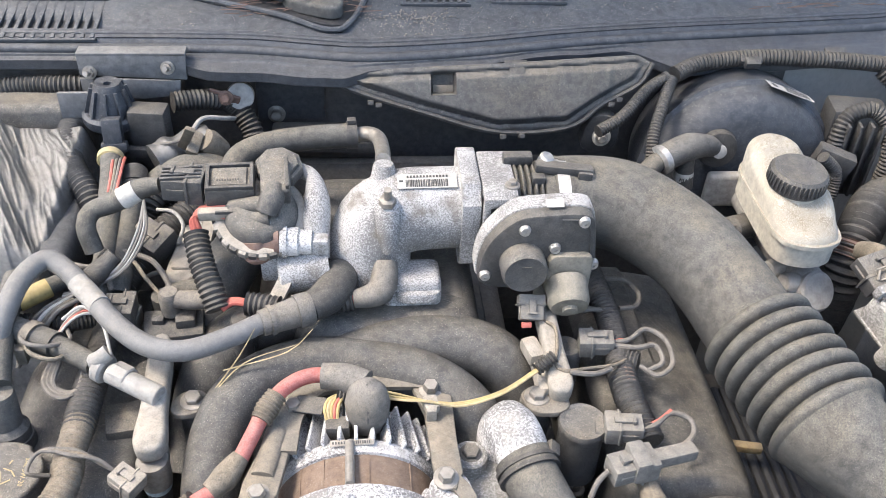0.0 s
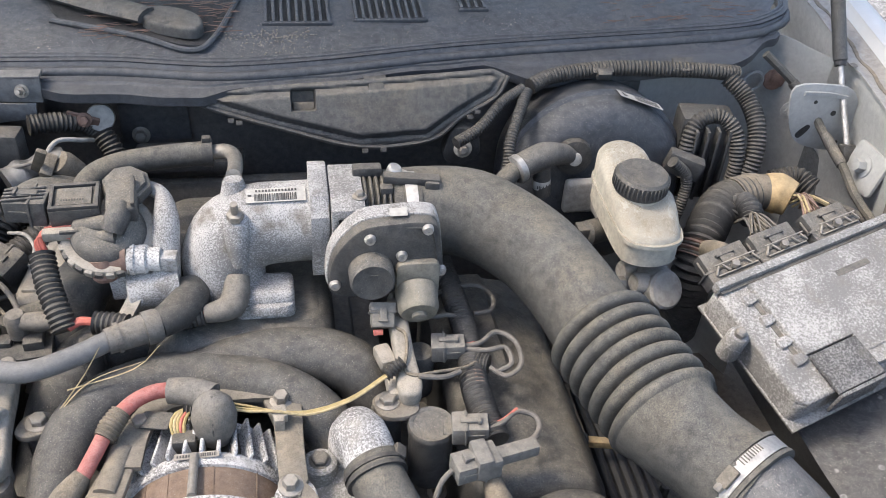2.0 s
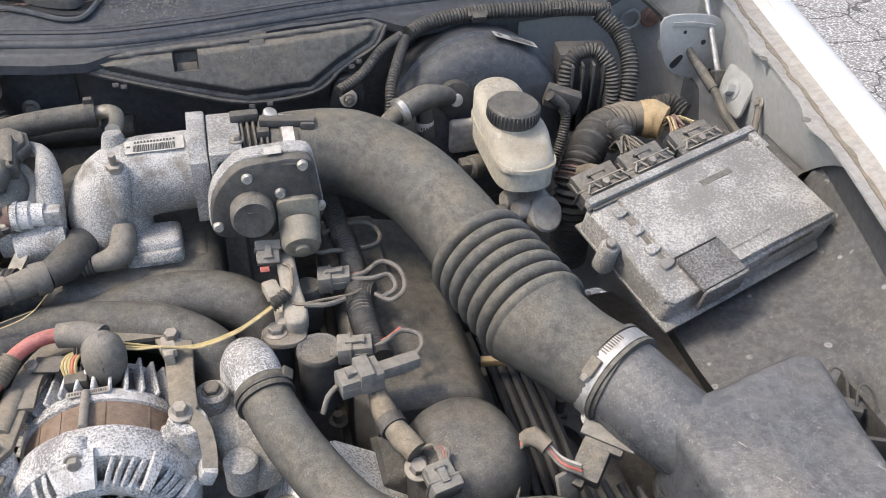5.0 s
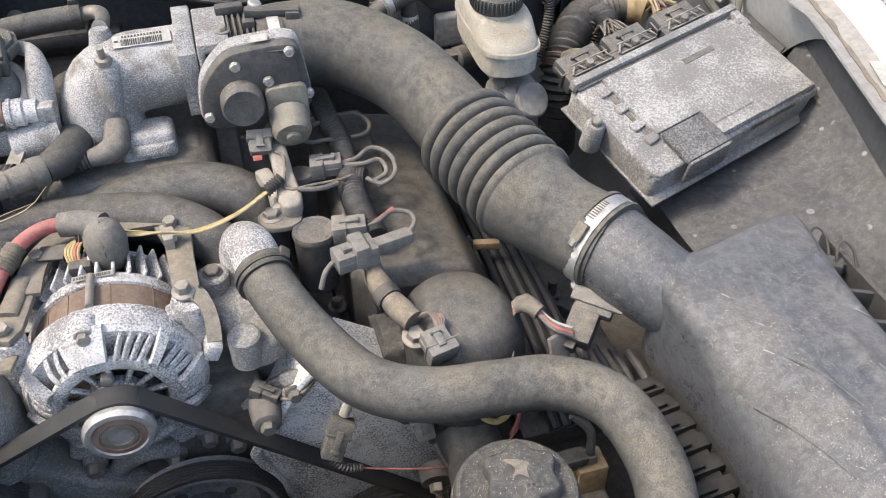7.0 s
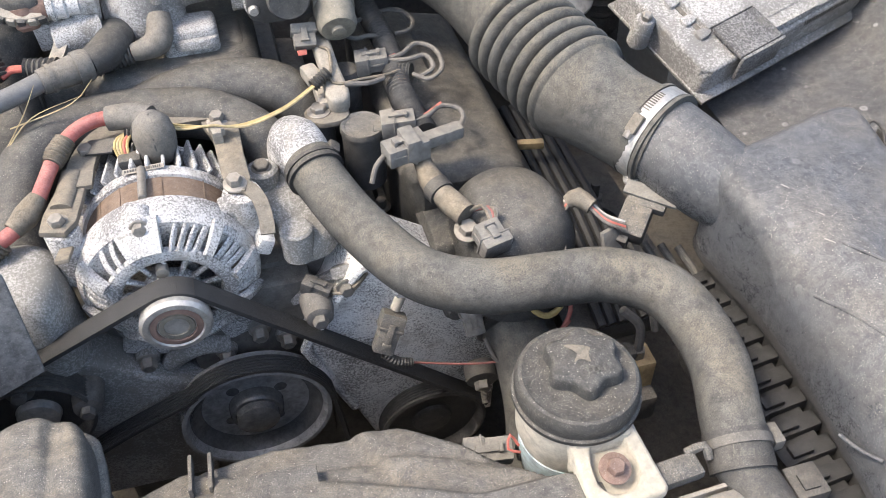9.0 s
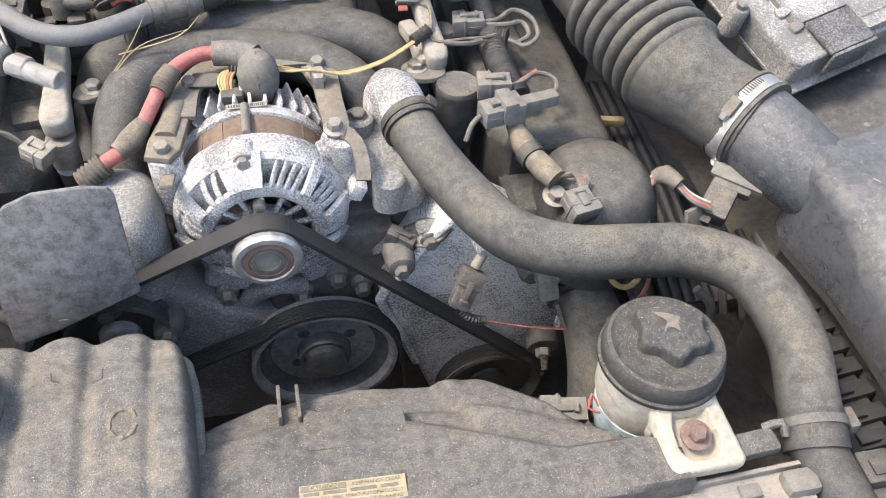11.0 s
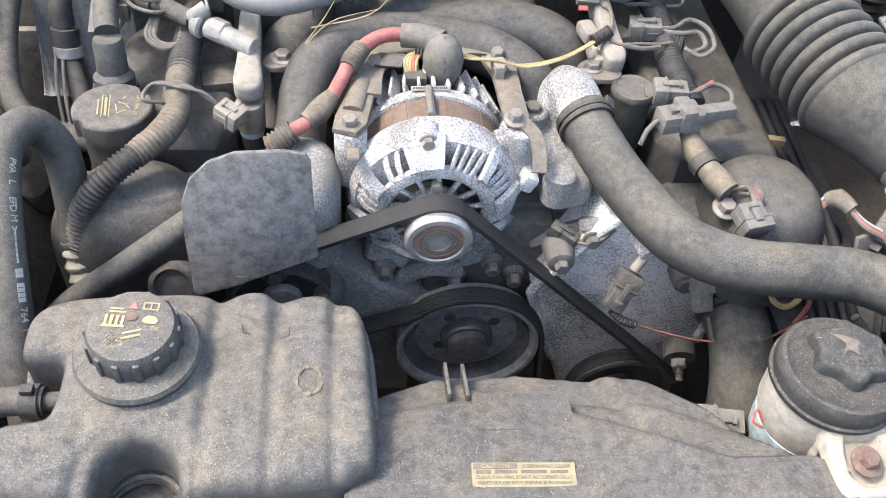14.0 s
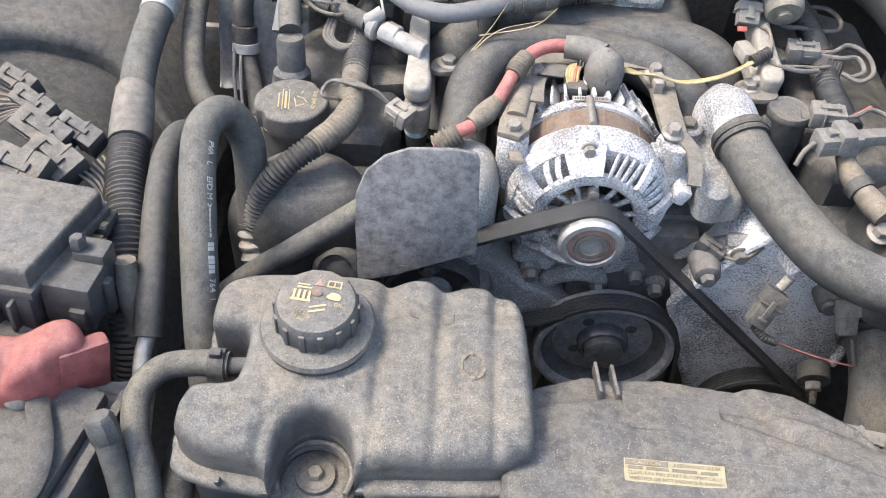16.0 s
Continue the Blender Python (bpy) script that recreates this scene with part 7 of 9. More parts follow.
part("upper_shell", relief(TP, 0.764, tank_z, 0.0030), PLASTIC_DUSTY, tank, sharp=70)
wide = [(p[0] + 0.006 * ((p[0] > -0.1) - (p[0] < -0.345)), p[1] + 0.006 * (p[1] > 0.27) - 0.013 * (p[1] < 0.128 and (p[0] > -0.21 or p[0] < -0.288))) for p in TP]
part("seam", relief(wide, 0.760, lambda x, y, d: 0.768 + dome(d, 0.003), 0.004), PLASTIC_DUSTY, tank, sharp=60)
part("lower_shell", relief([(-0.22 + (p[0] + 0.22) * 0.98, 0.19 + (p[1] - 0.19) * 0.98) for p in TP], 0.62, lambda x, y, d: 0.7595, 0.008), PLASTIC, tank)
part("shelf", box((0.040, 0.050, 0.012), pose(-0.336, 0.200, 0.757), 0.004), PLASTIC_DUSTY, tank)
part("recess_floor", box((0.075, 0.075, 0.006), pose(-0.250, 0.118, 0.7345), 0.002), PLASTIC_DUSTY, tank)
part("recess_lip", tube([(-0.251 + 0.0315 * math.cos(radians(q)), 0.120 + 0.0315 * math.sin(radians(q)), 0.752) for q in range(-30, 211, 20)], 0.0028, 8), PLASTIC_DUSTY, tank)
part("recess_wall", tube([(-0.251 + 0.0335 * math.cos(radians(q)), 0.120 + 0.0335 * math.sin(radians(q)), 0.744) for q in range(-30, 211, 20)], 0.0050, 8), PLASTIC_DUSTY, tank)
part("recess_ring", lathe([(0.017, 0), (0.0165, 0.004), (0.014, 0.004)], pose(-0.251, 0.126, 0.738), 30), PLASTIC_DUSTY, tank)
bolt((-0.251, 0.126, 0.741), (0, 0, 1), 0.007, 0.008, BRACKET, tank, 1.9)
for x in (-0.323, -0.098):
    part("peg", box((0.004, 0.006, 0.011), pose(x, 0.099, 0.772, 10), 0.001), PLASTIC_DUSTY, tank)
part("neck_flange", lathe([(0.040, -0.016), (0.0475, -0.010), (0.049, -0.004), (0.047, 0.0), (0.038, 0.002)], axis_m((-0.258, 0.222, 0.826), (0, -0.05, 1)), 56), PLASTIC_DUSTY, tank)
CP = axis_m((-0.258, 0.224, 0.826), (0.0, -0.05, 1))
tcap = part("cap", lathe([(0.033, 0), (0.0345, 0.003), (0.0345, 0.022), (0.032, 0.027), (0.026, 0.0285), (0.012, 0.0285)], CP, 60), PLASTIC_DUSTY, tank, "ribbed black pressure cap with yellow print")
for k in range(14):
    part("grip_rib", box((0.0060, 0.0060, 0.0225), CP @ Matrix.Rotation(radians(360 * k / 14), 4, "Z") @ pose(0.0335, 0, 0.0118), 0.0022, 2), PLASTIC_DUSTY, tcap)
CT = CP @ pose(0, 0, 0.0290, 0, 0, -6)
part("cap_icons", join(*[bar(0.0022, 0.009, CT @ pose(-0.019 + 0.0042 * k, 0.003, 0)) for k in range(4)], bar(0.017, 0.0022, CT @ pose(-0.0125, -0.0025, 0)), bar(0.014, 0.0018, CT @ pose(0.003, -0.0065, 0, 0, 0, 20)), bar(0.014, 0.0018, CT @ pose(0.003, -0.0112, 0, 0, 0, 20)), bar(0.012, 0.0014, CT @ pose(-0.012, 0.0105, 0)), bar(0.010, 0.0014, CT @ pose(-0.013, 0.0135, 0))), GOLD, tank)
part("cap_book", join(bar(0.0105, 0.0012, CT @ pose(0.012, 0.0205, 0)), bar(0.0105, 0.0012, CT @ pose(0.012, 0.0145, 0)), bar(0.0012, 0.007, CT @ pose(0.0065, 0.0175, 0)), bar(0.0012, 0.007, CT @ pose(0.0175, 0.0175, 0)), bar(0.0012, 0.006, CT @ pose(0.012, 0.0175, 0))), GOLD, tank)
part("cap_triangle", prism([(-0.0045, 0.014), (0.003, 0.014), (-0.0008, 0.021)], 0, 0.0004, CT, 0), RED, tank)
part("cap_car", prism(smooth_poly([(0.008, 0.003), (0.011, 0.008), (0.017, 0.008), (0.020, 0.004), (0.017, 0.001)], 3), 0, 0.0004, CT, 0), GOLD, tank)
part("cap_rust", prism(smooth_poly([(-0.006, 0.008), (0.001, 0.010), (0.004, 0.005), (-0.002, 0.003)], 3), 0, 0.0004, CT, 0), RUST, tank)
letters("letters", "110 kPa", 0.0052, CT @ pose(-0.008, -0.0145, 0.0, 0, 0, -28), GOLD, tank)
letters("letters", "16 psi", 0.0052, CT @ pose(-0.0105, -0.0195, 0.0, 0, 0, -28), GOLD, tank)
letters("letters", "OK", 0.0048, CT @ pose(0.019, -0.003, 0.0), GOLD, tank)
part("nipple", rod((-0.318, 0.207, 0.777), (-0.352, 0.206, 0.777), 0.0075, 18), PLASTIC, tank)

for a in (0, 3):
    part("moulded_mark", tube([(x, y, tank_z(x, y, 1) + 0.0002) for x, y in (((-0.1810, 0.2550), (-0.1800, 0.2470), (-0.1740, 0.2450), (-0.1510, 0.2450), (-0.1430, 0.2470), (-0.1430, 0.2560)))[a:a + 3]], 0.0008, 5, 0.003), PLASTIC, tank)
RS = [(-0.1250 + (0.010 + 0.002 * noise.noise(V3(q, 0, 1))) * math.cos(radians(q)), 0.1990 + (0.013 + 0.003 * noise.noise(V3(q, 2, 1))) * math.sin(radians(q))) for q in range(20, 351, 15)]
part("stain_ring", tube([(x, y, tank_z(x, y, 1) - 0.0006) for x, y in RS], [0.0016 + 0.0008 * (k % 3) for k in range(len(RS))], 6, 0.003), TAPE, tank, "brown dried stain ring")

dh = thing("overflow_hose", (-0.39, 0.17, 0.66), "dusty grey rubber hose hooked to the coolant bottle", "hose")
part("hose", tube([(-0.335, 0.207, 0.777), (-0.365, 0.207, 0.777), (-0.393, 0.200, 0.775), (-0.408, 0.178, 0.768), (-0.404, 0.145, 0.755), (-0.392, 0.118, 0.735), (-0.386, 0.095, 0.70)], 0.0118, 20), RUBBER, dh)
hose_clip((-0.345, 0.207, 0.777), (1, 0, 0), 0.0118, RUBBER_DARK, dh, 0.014)

# ---------------------------------------------------------------- left front corner
bh = thing("heater_hose", (-0.39, 0.40, 0.70), "thick dusty coolant hose arching beside the bottle", "hose")
BH = [(-0.368, 0.225, 0.70), (-0.374, 0.262, 0.755), (-0.382, 0.318, 0.812), (-0.390, 0.375, 0.852), (-0.392, 0.418, 0.866), (-0.378, 0.448, 0.860), (-0.362, 0.452, 0.825), (-0.358, 0.436, 0.775), (-0.358, 0.420, 0.735)]
part("hose", tube(BH, 0.0172, 28), RUBBER, bh)
part("joint", tube([(-0.358, 0.420, 0.738), (-0.357, 0.408, 0.716), (-0.352, 0.395, 0.695)], 0.0155, 20, 0.004, (0.013, 0.0020)), RAIL, bh, "tarnished ribbed metal joint")


def hose_point(path, s, side, r):
    """A pose on a hose: x along it, z outward to the front and side."""
    cp = [p for p, _ in curve_pts(path, 0.004)]
    k = int(s * (len(cp) - 2))
    d = (cp[k + 1] - cp[k]).normalized()
    o = V3(*side)
    o = (o - d * o.dot(d)).normalized()
    m = frame_m(cp[k] - d * 0.001, cp[k] + d * 0.001, o)
    m.translation = cp[k] + o * r
    return m


SIDE = (0.80, -0.35, 0.50)
for k, ch in enumerate("PVAL, EPDM"):
    if ch not in " ,":
        letters("letters", ch, 0.0088, hose_point(BH, 0.560 - 0.0128 * k, SIDE, 0.0174) @ pose(0, 0, 0, 0, 0, 180), LABEL, bh)
for k, ch in enumerate("7641"):
    letters("letters", ch, 0.0088, hose_point(BH, 0.268 - 0.0120 * k, SIDE, 0.0174) @ pose(0, 0, 0, 0, 0, 180), LABEL, bh)
part("brand_bars", join(*[bar(0.0036, 0.0066, hose_point(BH, 0.285 + 0.0115 * k, SIDE, 0.0174)) for k in range(6)]), LABEL, bh, "plain white printed bars")
part("arrow", join(*[bar(0.0040, 0.0016, hose_point(BH, 0.366 + 0.0068 * k, SIDE, 0.0174)) for k in range(8)], *[bar(0.0040, 0.0012, hose_point(BH, 0.422, SIDE, 0.0174) @ pose(0, 0.0012 * q, 0, 0, 0, 30 * q)) for q in (-1, 1)]), LABEL, bh, "faint white printed arrow")
sh2 = thing("foam_hose", (-0.43, 0.38, 0.66), "slim black foam-sleeved air conditioning hose", "hose")
part("sleeve", tube([(-0.425, 0.255, 0.745), (-0.428, 0.30, 0.775), (-0.438, 0.38, 0.80), (-0.442, 0.44, 0.81), (-0.438, 0.485, 0.80), (-0.425, 0.51, 0.77)], 0.0135, 18, wobble=0.03), RUBBER_DARK, sh2)
part("pipe", tube([(-0.425, 0.262, 0.748), (-0.428, 0.235, 0.732), (-0.425, 0.20, 0.70), (-0.42, 0.15, 0.66)], 0.0078, 14), BRIGHT, sh2, "bare tarnished aluminium pipe")
ll = thing("suction_hose", (-0.49, 0.45, 0.66), "ribbed black suction hose with silver crimp and frayed tape", "hose")
part("ribbed_sleeve", tube([(-0.445, 0.24, 0.66), (-0.452, 0.285, 0.725), (-0.465, 0.345, 0.768), (-0.482, 0.42, 0.79), (-0.490, 0.468, 0.80)], 0.0205, 24, 0.003, (0.0056, 0.0013)), RUBBER_DARK, ll)
part("frayed_tape", tube([(-0.488, 0.462, 0.80), (-0.494, 0.50, 0.808), (-0.499, 0.535, 0.815)], [0.0215, 0.0225, 0.019], 20, wobble=0.08), BOOT, ll, "frayed dusty fabric tape")
part("hose", tube([(-0.497, 0.525, 0.813), (-0.501, 0.57, 0.825), (-0.500, 0.625, 0.838), (-0.498, 0.65, 0.843)], 0.0185, 22), RUBBER, ll)
part("crimp", join(lathe([(0.0200, 0), (0.0212, 0.002), (0.0205, 0.010), (0.0212, 0.012), (0.0205, 0.022), (0.0212, 0.024), (0.0200, 0.034), (0.014, 0.038)], axis_m((-0.4985, 0.642, 0.841), (0.05, 0.95, 0.2)), 28)), BRIGHT, ll, "bright aluminium crimp")
part("pipe", tube([(-0.497, 0.67, 0.848), (-0.492, 0.74, 0.865), (-0.485, 0.82, 0.87)], 0.012, 16), STEEL, ll)
lp = thing("suction_line_loom", (-0.45, 0.29, 0.66), "tan taped loom behind the fuse box", "wiring loom")
part("sleeve", tube([(-0.448, 0.30, 0.80), (-0.447, 0.29, 0.77), (-0.44, 0.275, 0.73), (-0.44, 0.25, 0.68)], [0.010, 0.012, 0.013, 0.013], 14, wobble=0.15), TAPE, lp)

fz = thing("fuse_box", (-0.54, 0.30, 0.70), "black plastic under-bonnet fuse box with lid", "fuse box")
FM = pose(-0.545, 0.303, 0.838, -4, 3, -6)
part("lid", prism([(-0.10, -0.062), (0.045, -0.058), (0.062, 0.055), (0.056, 0.062), (-0.10, 0.062)], -0.018, 0.004, FM, 0.005, 3), PLASTIC_DUSTY, fz)
part("lid_rim", prism([(-0.10, -0.067), (0.049, -0.063), (0.067, 0.058), (0.060, 0.067), (-0.10, 0.067)], -0.024, -0.016, FM, 0.003), PLASTIC, fz)
part("body", box((0.15, 0.125, 0.075), FM @ pose(-0.03, 0.0, -0.062), 0.005), PLASTIC, fz)
part("latch", join(box((0.034, 0.010, 0.040), FM @ pose(0.0, -0.066, -0.045), 0.003), box((0.020, 0.006, 0.016), FM @ pose(0.0, -0.073, -0.040), 0.002)), PLASTIC, fz)
part("side_block", join(box((0.045, 0.060, 0.05), FM @ pose(0.070, -0.020, -0.042), 0.004), box((0.030, 0.024, 0.022), FM @ pose(0.078, -0.004, -0.018), 0.004), box((0.018, 0.03, 0.012), FM @ pose(0.062, 0.05, -0.03), 0.003)), PLASTIC, fz)
part("stud_nut", lathe([(0.008, 0), (0.008, 0.008), (0.005, 0.012)], FM @ pose(0.068, -0.008, -0.006), 6), PLASTIC, fz)
for k, (x, y, z) in enumerate(((-0.486, 0.340, 0.803), (-0.489, 0.331, 0.795), (-0.487, 0.322, 0.786))):
    tm = part("terminal", lathe([(0.0052, 0), (0.0056, 0.002), (0.0056, 0.013), (0.0040, 0.0135), (0.0038, 0.010)], axis_m((x, y, z), (0.9, -0.35, 0.05)), 16), GOLD, fz, "cut yellow wire end")
    part("core", rod(V3(x, y, z) + V3(0.9, -0.35, 0.05) * 0.008, V3(x, y, z) + V3(0.9, -0.35, 0.05) * (0.013 + 0.004 * k), 0.0026, 8), RUST, tm)
for k in range(3):
    part("side_rib", box((0.004, 0.012, 0.044), FM @ pose(-0.06 + 0.045 * k, -0.066, -0.050), 0.001), PLASTIC, fz)
part("side_clip", join(box((0.014, 0.006, 0.018), FM @ pose(0.080, -0.052, -0.050), 0.001), box((0.010, 0.010, 0.040), FM @ pose(0.094, -0.020, -0.050), 0.002)), PLASTIC, fz)
part("skirt", box((0.20, 0.008, 0.045), FM @ pose(-0.03, -0.068, -0.085), 0.003), PLASTIC, fz)

for k, (a0, b0, w) in enumerate((((-0.575, 0.440, 0.812), (-0.525, 0.405, 0.800), 0.032), ((-0.600, 0.470, 0.822), (-0.545, 0.440, 0.806), 0.030), ((-0.615, 0.505, 0.822), (-0.570, 0.478, 0.812), 0.022), ((-0.640, 0.535, 0.825), (-0.600, 0.515, 0.815), 0.020), ((-0.56, 0.475, 0.815), (-0.515, 0.452, 0.802), 0.020), ((-0.600, 0.405, 0.82), (-0.545, 0.385, 0.812), 0.034))):
    plug("body_plug", a0, b0, w, 0.024, PLASTIC_DUSTY, "dusty grey-black multi-wire plug beside the fuse box", (0.1, -0.4, 0.9), group="body plugs")
for k in range(8):
    wire("plug_wire", [(-0.525 + 0.003 * k, 0.41 + 0.006 * k, 0.80), (-0.505 + 0.002 * k, 0.40 + 0.004 * k, 0.79), (-0.495 - 0.003 * k, 0.385, 0.765), (-0.492, 0.37, 0.72)], 0.0017, (GREY_WIRE, TAPE, GREY_WIRE, LOOM)[k % 4], "thin body loom wire beside the fuse box", group="body wires")
    wire("plug_wire", [(-0.64 - 0.003 * k, 0.46 + 0.012 * k, 0.80), (-0.605, 0.47 + 0.004 * k, 0.822), (-0.585, 0.462 + 0.003 * k, 0.82)], 0.0017, (GREY_WIRE, TAPE, GREY_WIRE, LOOM)[k % 4], "thin body loom wire beside the fuse box", group="body wires")

bat = thing("battery", (-0.55, 0.10, 0.55), "black car battery with a greasy dust film", "battery")
part("case", box((0.22, 0.26, 0.20), pose(-0.56, 0.085, 0.648, 0, 0, -12), 0.006), PLASTIC, bat)
part("top", box((0.20, 0.24, 0.016), pose(-0.56, 0.085, 0.754, 0, 0, -12), 0.005), PLASTIC, bat)
part("rim", box((0.010, 0.26, 0.020), pose(-0.452, 0.066, 0.742, 0, 0, -12), 0.003), PLASTIC, bat)
part("strap", tube([(-0.49, 0.165, 0.768), (-0.47, 0.12, 0.772), (-0.468, 0.09, 0.768), (-0.48, 0.05, 0.765)], 0.010, 8, flat=0.35), RUBBER_DARK, bat)
part("label_plate", box((0.05, 0.03, 0.0006), pose(-0.53, 0.095, 0.7635, 0, 0, -12), 0), LABEL, bat)
part("post_bolt", lathe([(0.013, 0), (0.013, 0.006), (0.010, 0.010)], pose(-0.508, 0.170, 0.762), 20), STEEL, bat)
bc = thing("battery_terminal_cover", (-0.50, 0.20, 0.75), "faded red rubber battery terminal cover", "terminal cover")
BC = smooth_poly([(-0.60, 0.20), (-0.555, 0.215), (-0.515, 0.212), (-0.478, 0.225), (-0.462, 0.218), (-0.455, 0.200), (-0.470, 0.186), (-0.482, 0.170), (-0.51, 0.160), (-0.555, 0.160), (-0.60, 0.158)], 3)
part("cover", relief(BC, 0.762, lambda x, y, d: 0.800 + 0.012 * step(-0.52, -0.48, x) - 0.014 * step(0.012, 0.0, abs(x + 0.515)) * step(0.20, 0.17, y) + dome(d, 0.012), 0.004), CLAMP_RED, bc, sharp=60)
part("skirt", box((0.045, 0.018, 0.06), pose(-0.462, 0.200, 0.770, 0, 12, 40), 0.006), CLAMP_RED, bc)
cb = thing("battery_cable", (-0.59, 0.24, 0.70), "tan taped battery cable behind the cover", "cable")
part("cable", tube([(-0.64, 0.20, 0.77), (-0.585, 0.225, 0.782), (-0.54, 0.228, 0.775), (-0.50, 0.232, 0.75), (-0.48, 0.235, 0.70)], 0.012, 12, wobble=0.12), TAPE, cb)
part("strap", strip([(-0.462, 0.19, 0.75), (-0.435, 0.20, 0.738), (-0.418, 0.205, 0.735)], 0.016, 0.003, (0, 0, 1)), STEEL, cb)
fp = thing("refrigerant_port", (-0.44, 0.15, 0.60), "capped refrigerant service port on a dusty pipe", "service port")
part("cap", join(lathe([(0.011, 0), (0.0125, 0.004), (0.0125, 0.022), (0.010, 0.026)], axis_m((-0.418, 0.128, 0.772), (-0.25, 0.35, 0.9)), 8)), PLASTIC, fp)
part("stem", tube([(-0.418, 0.128, 0.774), (-0.412, 0.114, 0.745), (-0.406, 0.100, 0.71), (-0.400, 0.085, 0.66)], [0.011, 0.0105, 0.012, 0.012], 14), RUBBER, fp)
part("pipe", tube([(-0.418, 0.215, 0.735), (-0.415, 0.17, 0.715), (-0.410, 0.13, 0.69), (-0.405, 0.09, 0.66)], 0.010, 12), STEEL, fp)
ld = thing("lower_duct", (-0.36, 0.16, 0.6), "dusty lower hoses beside the bottle", "hose")
part("hose", tube([(-0.375, 0.24, 0.66), (-0.385, 0.18, 0.67), (-0.382, 0.12, 0.655), (-0.37, 0.05, 0.62)], 0.016, 16), RUBBER, ld)
sp = thing("tensioner_cap", (-0.26, 0.36, 0.66), "grimy round tensioner cap below the guard plate", "tensioner")
part("cap", lathe([(0.028, 0), (0.027, 0.018), (0.02, 0.022), (0.018, 0.016), (0.010, 0.016)], axis_m((-0.262, 0.395, 0.70), (-0.2, -0.8, 0.55)), 28), BLOCK, sp)

bd = thing("braided_hose", (-0.30, 0.35, 0.72), "dusty braided rubber hose passing behind the guard plate", "hose")
part("hose", tube([(-0.415, 0.345, 0.655), (-0.362, 0.366, 0.705), (-0.305, 0.374, 0.750), (-0.246, 0.384, 0.794), (-0.20, 0.405, 0.815), (-0.16, 0.45, 0.80)], 0.0128, 20), RUBBER, bd)

# ---------------------------------------------------------------- fuel rails, coils, plugs beside the throttle
def rail_piece(label, tail, head, w, z_drop, mat):
    """A tan moulded fuel rail end: tapered bar with a rounded nose, lower web, and a bolt ear."""
    a, b = Vector(tail), Vector(head)
    m = frame_m(a, b, (0, 0, 1))
    k = (b - a).length
    t = thing("fuel_rail", (m.translation.x, m.translation.y, m.translation.z - 0.05), label, "fuel rail", "fuel rails")
    poly = [(-k / 2, w * 0.32), (k * 0.1, w * 0.40), (k * 0.38, w * 0.5), (k / 2, w * 0.28), (k / 2, -w * 0.28), (k * 0.38, -w * 0.5), (k * 0.1, -w * 0.40), (-k / 2, -w * 0.32)]
    part("bar", prism(smooth_poly(poly, 4), -0.010, 0.008, m, 0.005, 3), mat, t)
    part("web", box((k * 0.8, w * 0.42, z_drop), m @ pose(-k * 0.05, 0, -0.008 - z_drop / 2), 0.004), mat, t)
    part("nose", lathe([(w * 0.42, -0.035), (w * 0.46, -0.012), (w * 0.44, -0.006)], m @ pose(k * 0.36, 0, 0), 22), mat, t)
    return t


rail_r = rail_piece("dusty tan metal fuel rail beside the throttle", (0.194, 0.700, 0.868), (0.196, 0.572, 0.848), 0.026, 0.022, RAIL)
part("kink", box((0.018, 0.03, 0.016), pose(0.176, 0.632, 0.848, 0, 0, 14), 0.005), RAIL, rail_r)
part("side_step", box((0.020, 0.05, 0.02), pose(0.184, 0.605, 0.838), 0.005), RAIL, rail_r)
cb2 = thing("rail_bolt_bracket", (0.178, 0.575, 0.80), "dusty bracket and bolt holding the fuel rail", "bracket")
part("plate", prism(smooth_poly([(0.158, 0.585), (0.178, 0.596), (0.20, 0.588), (0.204, 0.568), (0.19, 0.558), (0.165, 0.562)], 4), 0, 0.006, pose(0, 0, 0.832), 0.002), BRACKET, cb2)
bolt((0.173, 0.580, 0.838), (0, 0, 1), 0.0085, 0.008, STEEL, cb2, 1.5)
part("post", rod((0.172, 0.578, 0.77), (0.172, 0.578, 0.832), 0.016, 20), PLASTIC, cb2)

coil = thing("ignition_coil", (0.214, 0.545, 0.76), "round black ignition coil with dusty top", "ignition coil", "coils")
part("body", lathe([(0.022, -0.07), (0.0225, -0.006), (0.022, 0.0)], pose(0.213, 0.548, 0.832), 30), PLASTIC, coil)
part("top", lathe([(0.0235, -0.004), (0.0240, 0.0), (0.0225, 0.004), (0.019, 0.0035), (0.018, 0.0025)], pose(0.213, 0.548, 0.832), 32), PLASTIC_DUSTY, coil)
part("arm", box((0.03, 0.02, 0.014), pose(0.238, 0.540, 0.830, 0, 0, -10), 0.003), PLASTIC_DUSTY, coil)
plug("coil_plug", (0.268, 0.533, 0.840), (0.230, 0.538, 0.838), 0.022, 0.018, GREY_CONN, "dusty grey coil plug on the valve cover")
plug("loom_plug", (0.222, 0.484, 0.842), (0.268, 0.494, 0.842), 0.024, 0.020, GREY_CONN, "long grey inline plug across the valve cover")
inl = thing("inline_plug_half", (0.285, 0.50, 0.83), "slim grey half of the inline plug", "connector")
part("barrel", box((0.05, 0.015, 0.014), frame_m((0.262, 0.493, 0.843), (0.305, 0.502, 0.843)), 0.003), GREY_CONN, inl)
part("hood", box((0.016, 0.030, 0.026), frame_m((0.244, 0.489, 0.846), (0.256, 0.491, 0.846)), 0.003), GREY_CONN, inl)
